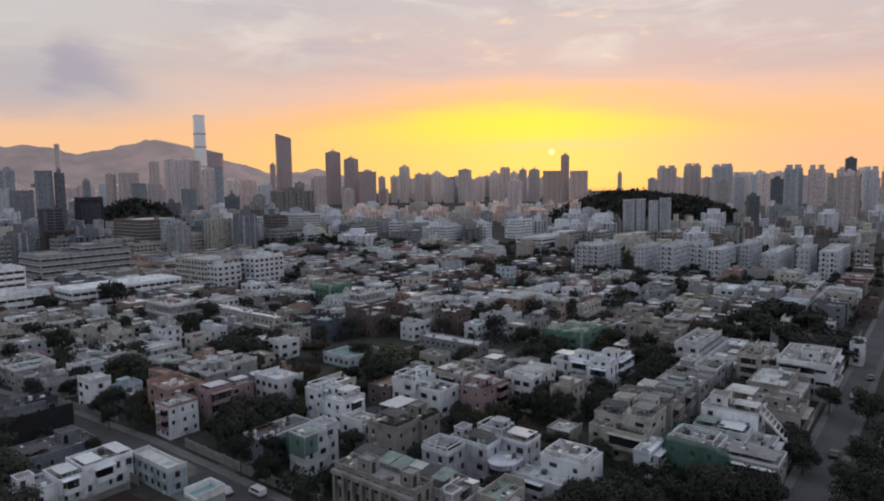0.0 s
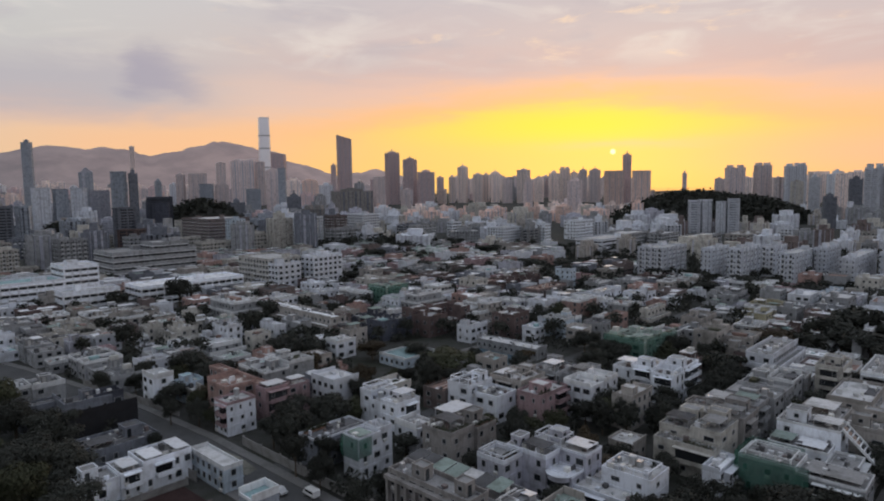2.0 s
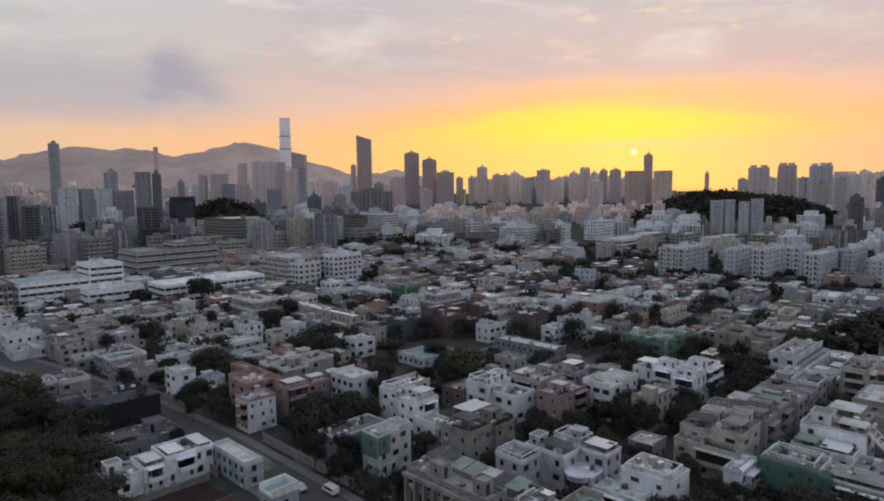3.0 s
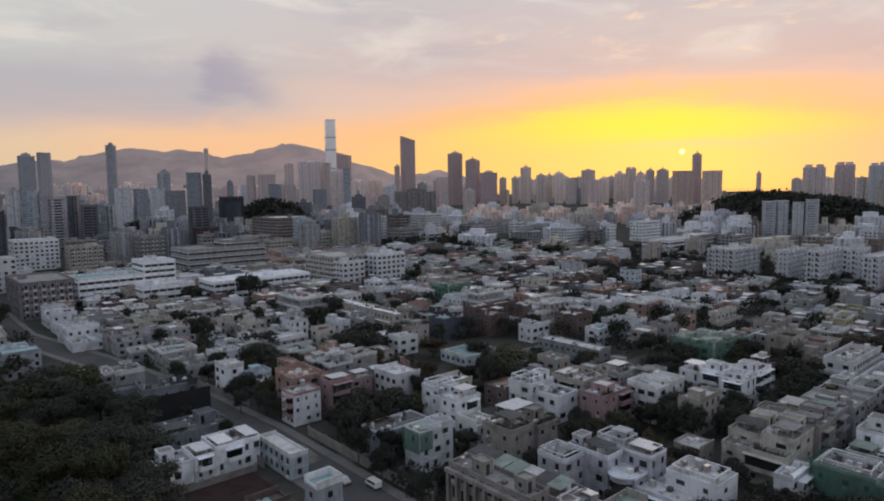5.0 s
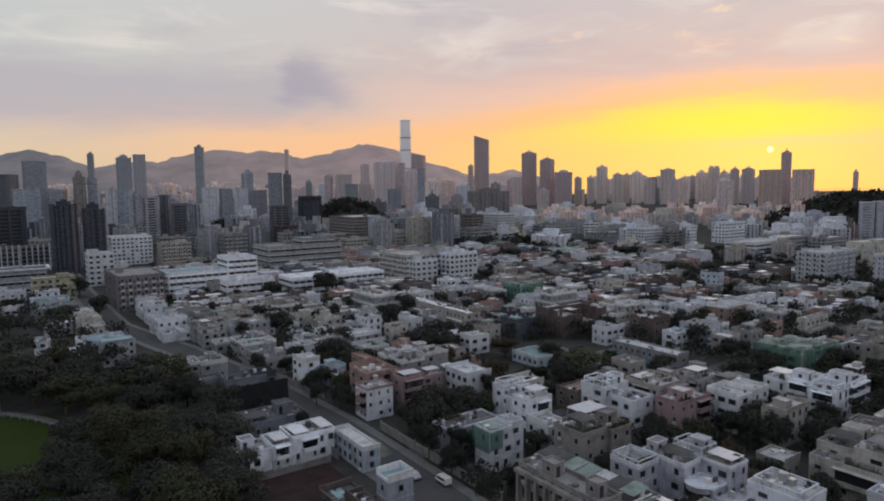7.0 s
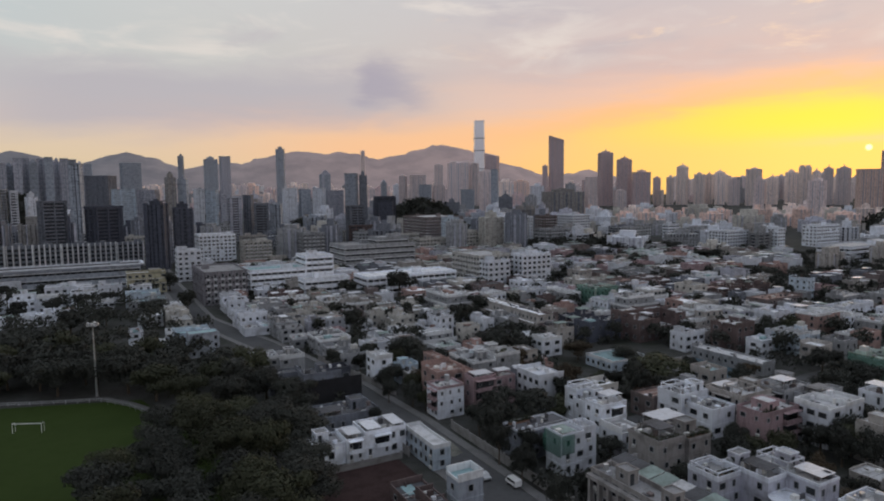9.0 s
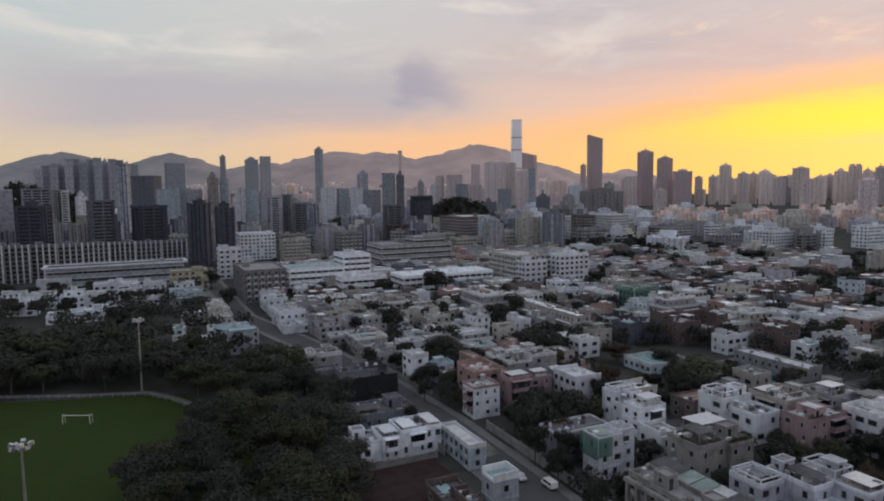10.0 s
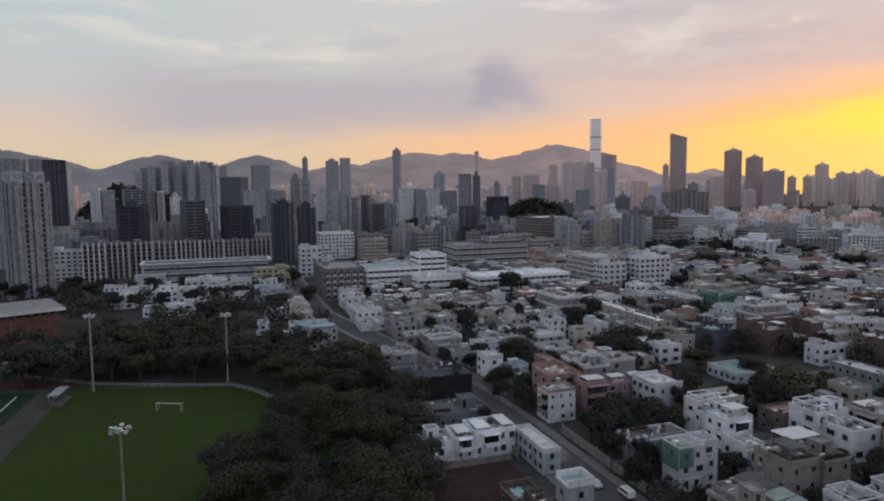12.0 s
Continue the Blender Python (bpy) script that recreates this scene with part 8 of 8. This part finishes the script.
# ---- park furniture ----
def floodlight_mast(x, y, high, yaw):
    root = thing("floodlight_mast", x, y, 0.0, yaw, "tall grey steel floodlight mast with a bank of lamps", "floodlight", "floodlights round the pitch")
    part("mast", Build().tube(0, 0, 0, high, 0.34, 0.18, STEEL, 10).mesh("mast"), root)
    part("base_plate", Build().box(-0.6, -0.6, 0.05, 0.6, 0.6, 0.3, PAVING).mesh("base_plate"), root)
    part("crossarm", Build().box(-1.3, -0.1, high - 0.1, 1.3, 0.1, high + 0.12, STEEL).box(-0.1, -1.3, high - 0.09, 0.1, 1.3, high + 0.11, STEEL).tube(0, 0, high + 0.12, high + 0.7, 0.5, 0.35, STEEL, 10).mesh("crossarm"), root)
    lamp = Build().box(-0.33, -0.5, -0.3, 0.33, 0.12, 0.3, STEEL)
    lamp.quad([(-0.28, -0.505, -0.25), (0.28, -0.505, -0.25), (0.28, -0.505, 0.25), (-0.28, -0.505, 0.25)], surface("lamp_glass", (0.30, 0.31, 0.32), 0.3, 0.1, 2.0))
    me = lamp.mesh("lamp_head")
    for i in range(8):
        an = i * math.pi / 4
        ob = part("lamp_head", me, root, (1.25 * math.cos(an), 1.25 * math.sin(an), high + (0.15 if i % 2 else 0.55)), an + math.pi / 2)
        ob.rotation_euler = (radians(-25), 0, an + math.pi / 2)


floodlight_mast(-96.0, 68.6, 21.8, 40)
floodlight_mast(-155.3, 150.8, 22.0, 200)
floodlight_mast(-186.7, 125.4, 23.8, 140)


def goal(x, y, yaw):
    root = thing("football_goal", x, y, 0.08, yaw, "white tubular football goal on the grass", "goal")
    bar = surface("white_goal_paint", (0.78, 0.78, 0.76), 0.5, 0.1, 2.0)
    part("post", Build().tube(0, 0, 0, 2.44, 0.07, 0.07, bar, 8).mesh("post"), root)
    part("post", Build().tube(7.32, 0, 0, 2.44, 0.07, 0.07, bar, 8).mesh("post"), root)
    part("crossbar", Build().box(-0.07, -0.07, 2.40, 7.39, 0.07, 2.54, bar).mesh("crossbar"), root)
    for px in (0, 7.32):
        part("stay", Build().box(px - 0.03, 0.07, 2.40, px + 0.03, 1.2, 2.46, bar).box(px - 0.03, 1.2, 0, px + 0.03, 1.26, 2.46, bar).mesh("stay"), root)


goal(-153.0, 121.2, 20)


def bench_stand(x, y, yaw):
    root = thing("spectator_stand", x, y, 0.08, yaw, "small stepped grey spectator stand beside the pitch", "stand")
    for i in range(4):
        part("step", Build().box(0, i * 0.8, 0, 9, i * 0.8 + 0.8, 0.4 + i * 0.4, PAVING).mesh("step"), root)
    part("canopy", Build().box(-0.3, 0.4, 3.4, 9.3, 3.6, 3.55, surface("pale_canopy", (0.24, 0.25, 0.26), 0.6, 0.2, 0.6)).mesh("canopy"), root)
    for px in (0.1, 4.4, 8.7):
        part("post", Build().box(px, 3.2, 1.6, px + 0.15, 3.35, 3.4, STEEL).mesh("post"), root)


bench_stand(-182, 112, 130)


def pavilion(x, y, a, b, h):
    root = thing("sports_hall", x, y, 0, 68, "sports hall with red-brown walls and a broad grey roof", "hall")
    part("wall", Build().box(0, 0, 0, a, b, h - 2.2, paint("terracotta_wall")).box(0.3, 0.3, h - 2.2, a - 0.3, b - 0.3, h, paint("slate")).mesh("wall"), root)
    part("roof", Build().box(-2, -2.5, h + 0.004, a + 2, b + 2, h + 0.9, roofing("concrete")).box(-2.2, -2.7, h - 0.4, a + 2.2, -2.504, h + 1.0, paint("trim")).mesh("roof"), root)
    for i in range(int(a / 6)):
        part("pilaster", Build().box(6 * i + 1.0, -0.5, 0, 6 * i + 1.7, -0.004, h - 2.2, paint("brown")).mesh("pilaster"), root)
    for i in range(int(a / 3)):
        part("clerestory", Build().box(3 * i + 0.6, 0.2, h - 1.9, 3 * i + 2.6, 0.296, h - 0.5, GLASS).mesh("clerestory"), root)


pavilion(-300, 95, 79, 28, 13.0)


def railing(line, high, label):
    root = thing("railing", 0, 0, 0.1, 0, label, "railing")
    for (x0, y0), (x1, y1) in zip(line, line[1:]):
        d = Vector((x1 - x0, y1 - y0))
        n = max(1, int(d.length / 3))
        ang = math.atan2(d.y, d.x)
        me = Build().box(0, -0.03, high - 0.06, d.length, 0.03, high, STEEL).box(0, -0.03, high * 0.5, d.length, 0.03, high * 0.5 + 0.05, STEEL).mesh("rail")
        part("rail", me, root, (x0, y0, 0), ang)
        post = shared(("post", high), lambda: Build().box(-0.04, -0.04, 0, 0.04, 0.04, high + 0.05, STEEL).mesh("post"))
        for i in range(n):
            part("post", post, root, (x0 + d.x * i / n, y0 + d.y * i / n, 0), ang)


railing([(-222, 125), (-196, 128), (-168, 139), (-150, 147), (-138, 145), (-126, 141), (-115, 136)], 1.2, "grey steel railing along the pitch")


# ---- vehicles ----
def vehicle(x, y, z, yaw, long, wide, high, coat, van, label):
    """A parked or waiting vehicle: a shaped body, glazed cabin and four wheels."""
    root = thing("van" if van else "car", x, y, z, yaw, label, "van" if van else "car")
    body = surface(coat + "_car_paint", {"white": (0.75, 0.75, 0.75), "dark": (0.05, 0.05, 0.055), "silver": (0.45, 0.46, 0.47)}[coat], 0.3, 0.05, 1.0)
    rub = surface("tyre_rubber", (0.03, 0.03, 0.03), 0.9, 0.1, 3.0)
    prof = [(-0.5, 0.3), (-0.5, 0.95), (-0.48, 1.0), (0.30, 1.0), (0.44, 0.55), (0.5, 0.5), (0.5, 0.3)] if van else [(-0.5, 0.35), (-0.5, 0.62), (-0.34, 0.66), (-0.22, 1.0), (0.12, 1.0), (0.28, 0.66), (0.47, 0.58), (0.5, 0.35)]
    b = Build()
    left = [(px * long, -wide / 2, pz * high) for px, pz in prof]
    right = [(px * long, wide / 2, pz * high) for px, pz in prof]
    b.quad(left[::-1], body)
    b.quad(right, body)
    for i in range(len(prof)):
        j = (i + 1) % len(prof)
        b.quad([left[i], left[j], right[j], right[i]], body)
    part("body", b.mesh("body"), root)
    for s in (-1, 1):
        part("side_window", Build().box(-0.4 * long if van else -0.24 * long, s * (wide / 2 + 0.01) - 0.008, high * 0.62 if van else high * 0.7, 0.3 * long if van else 0.16 * long, s * (wide / 2 + 0.01) + 0.008, high * 0.88, GLASS).mesh("side_window"), root)
    wx0, wz0, wx1, wz1 = (0.31 * long, 0.96 * high, 0.43 * long, 0.58 * high) if van else (0.13 * long, 0.97 * high, 0.27 * long, 0.69 * high)
    screen = Build().quad([(wx0 + 0.03, -wide * 0.42, wz0 + 0.02), (wx0 + 0.03, wide * 0.42, wz0 + 0.02), (wx1 + 0.03, wide * 0.45, wz1 + 0.02), (wx1 + 0.03, -wide * 0.45, wz1 + 0.02)], GLASS)
    part("windscreen", screen.mesh("windscreen"), root)
    wheel = shared("wheel", lambda: wheel_mesh(rub))
    for px in (-0.32, 0.32):
        for s in (-1, 1):
            part("wheel", wheel, root, (px * long, s * (wide / 2 - 0.08), 0.33), 0 if s < 0 else math.pi)
    for s in (-1, 1):
        part("headlight", Build().box(0.5 * long - 0.02, s * wide * 0.36 - 0.15, high * 0.4, 0.5 * long + 0.02, s * wide * 0.36 + 0.15, high * 0.48, ACWHITE).mesh("headlight"), root)


def wheel_mesh(rub):
    b = Build()
    n = 14
    ring0 = [(0.33 * math.cos(6.2832 * i / n), -0.1, 0.33 * math.sin(6.2832 * i / n)) for i in range(n)]
    ring1 = [(p[0], 0.1, p[2]) for p in ring0]
    for i in range(n):
        b.quad([ring0[i], ring0[(i + 1) % n], ring1[(i + 1) % n], ring1[i]], rub)
    b.quad(ring0[::-1], rub)
    b.quad(ring1, rub)
    b.quad([(0.2 * math.cos(6.2832 * i / n), -0.105, 0.2 * math.sin(6.2832 * i / n)) for i in range(n)][::-1], STEEL)
    return b.mesh("wheel")


vehicle(-23.1, 126.4, 0.07, 135, 3.9, 1.6, 1.85, "white", True, "white van standing on the asphalt road")
vehicle(-29.9, 128.1, 0.07, 135, 3.9, 1.6, 1.4, "silver", False, "silver car standing beside a white van")
vehicle(105.0, 126.0, 0.07, 45, 4.5, 1.8, 1.45, "dark", False, "dark car standing on the road")
vehicle(139.0, 161.0, 0.07, 45, 4.5, 1.8, 1.45, "silver", False, "silver car parked along the road")
vehicle(157.0, 176.0, 0.07, 225, 4.5, 1.8, 1.45, "dark", False, "dark car parked along the road")


# ---- boundary walls along the roads ----
def boundary_wall(x0, y0, x1, y1, high, label):
    d = Vector((x1 - x0, y1 - y0))
    root = thing("boundary_wall", x0, y0, 0.0, math.degrees(math.atan2(d.y, d.x)), label, "wall")
    n = max(1, int(d.length / 7.0))
    s = d.length / n
    panel = Build().box(0.2, -0.1, 0, s - 0.2, 0.1, high, BOUNDARY).mesh("wall_panel")
    pier = Build().box(-0.2, -0.2, 0, 0.2, 0.2, high + 0.15, BOUNDARY).box(-0.26, -0.26, high + 0.15, 0.26, 0.26, high + 0.27, BOUNDARY).mesh("pier")
    for i in range(n):
        part("wall_panel", panel, root, (i * s, 0, 0))
        part("pier", pier, root, (i * s, 0, 0))
    part("pier", pier, root, (d.length, 0, 0))


boundary_wall(*grid_xy(77.5, 92), *grid_xy(77.5, 140), 2.2, "grey plastered boundary wall with piers along the road")
boundary_wall(*grid_xy(60.5, 130), *grid_xy(59.0, 168), 2.2, "grey plastered boundary wall with piers along the road")
boundary_wall(*grid_xy(58.5, 176), *grid_xy(52.0, 228), 2.4, "pale plastered boundary wall along the road")
boundary_wall(*grid_xy(76.0, 172), *grid_xy(68.0, 222), 2.2, "pale plastered boundary wall along the road")
boundary_wall(*grid_xy(100, 22.5), *grid_xy(300, 21.5), 2.2, "pale plastered boundary wall with piers along the road")
boundary_wall(*grid_xy(110, 7.0), *grid_xy(300, 6.5), 2.0, "grey plastered boundary wall with piers along the road")
boundary_wall(-64.0, 119.8, -50.5, 133.3, 1.5, "low grey garden wall in front of the white row")
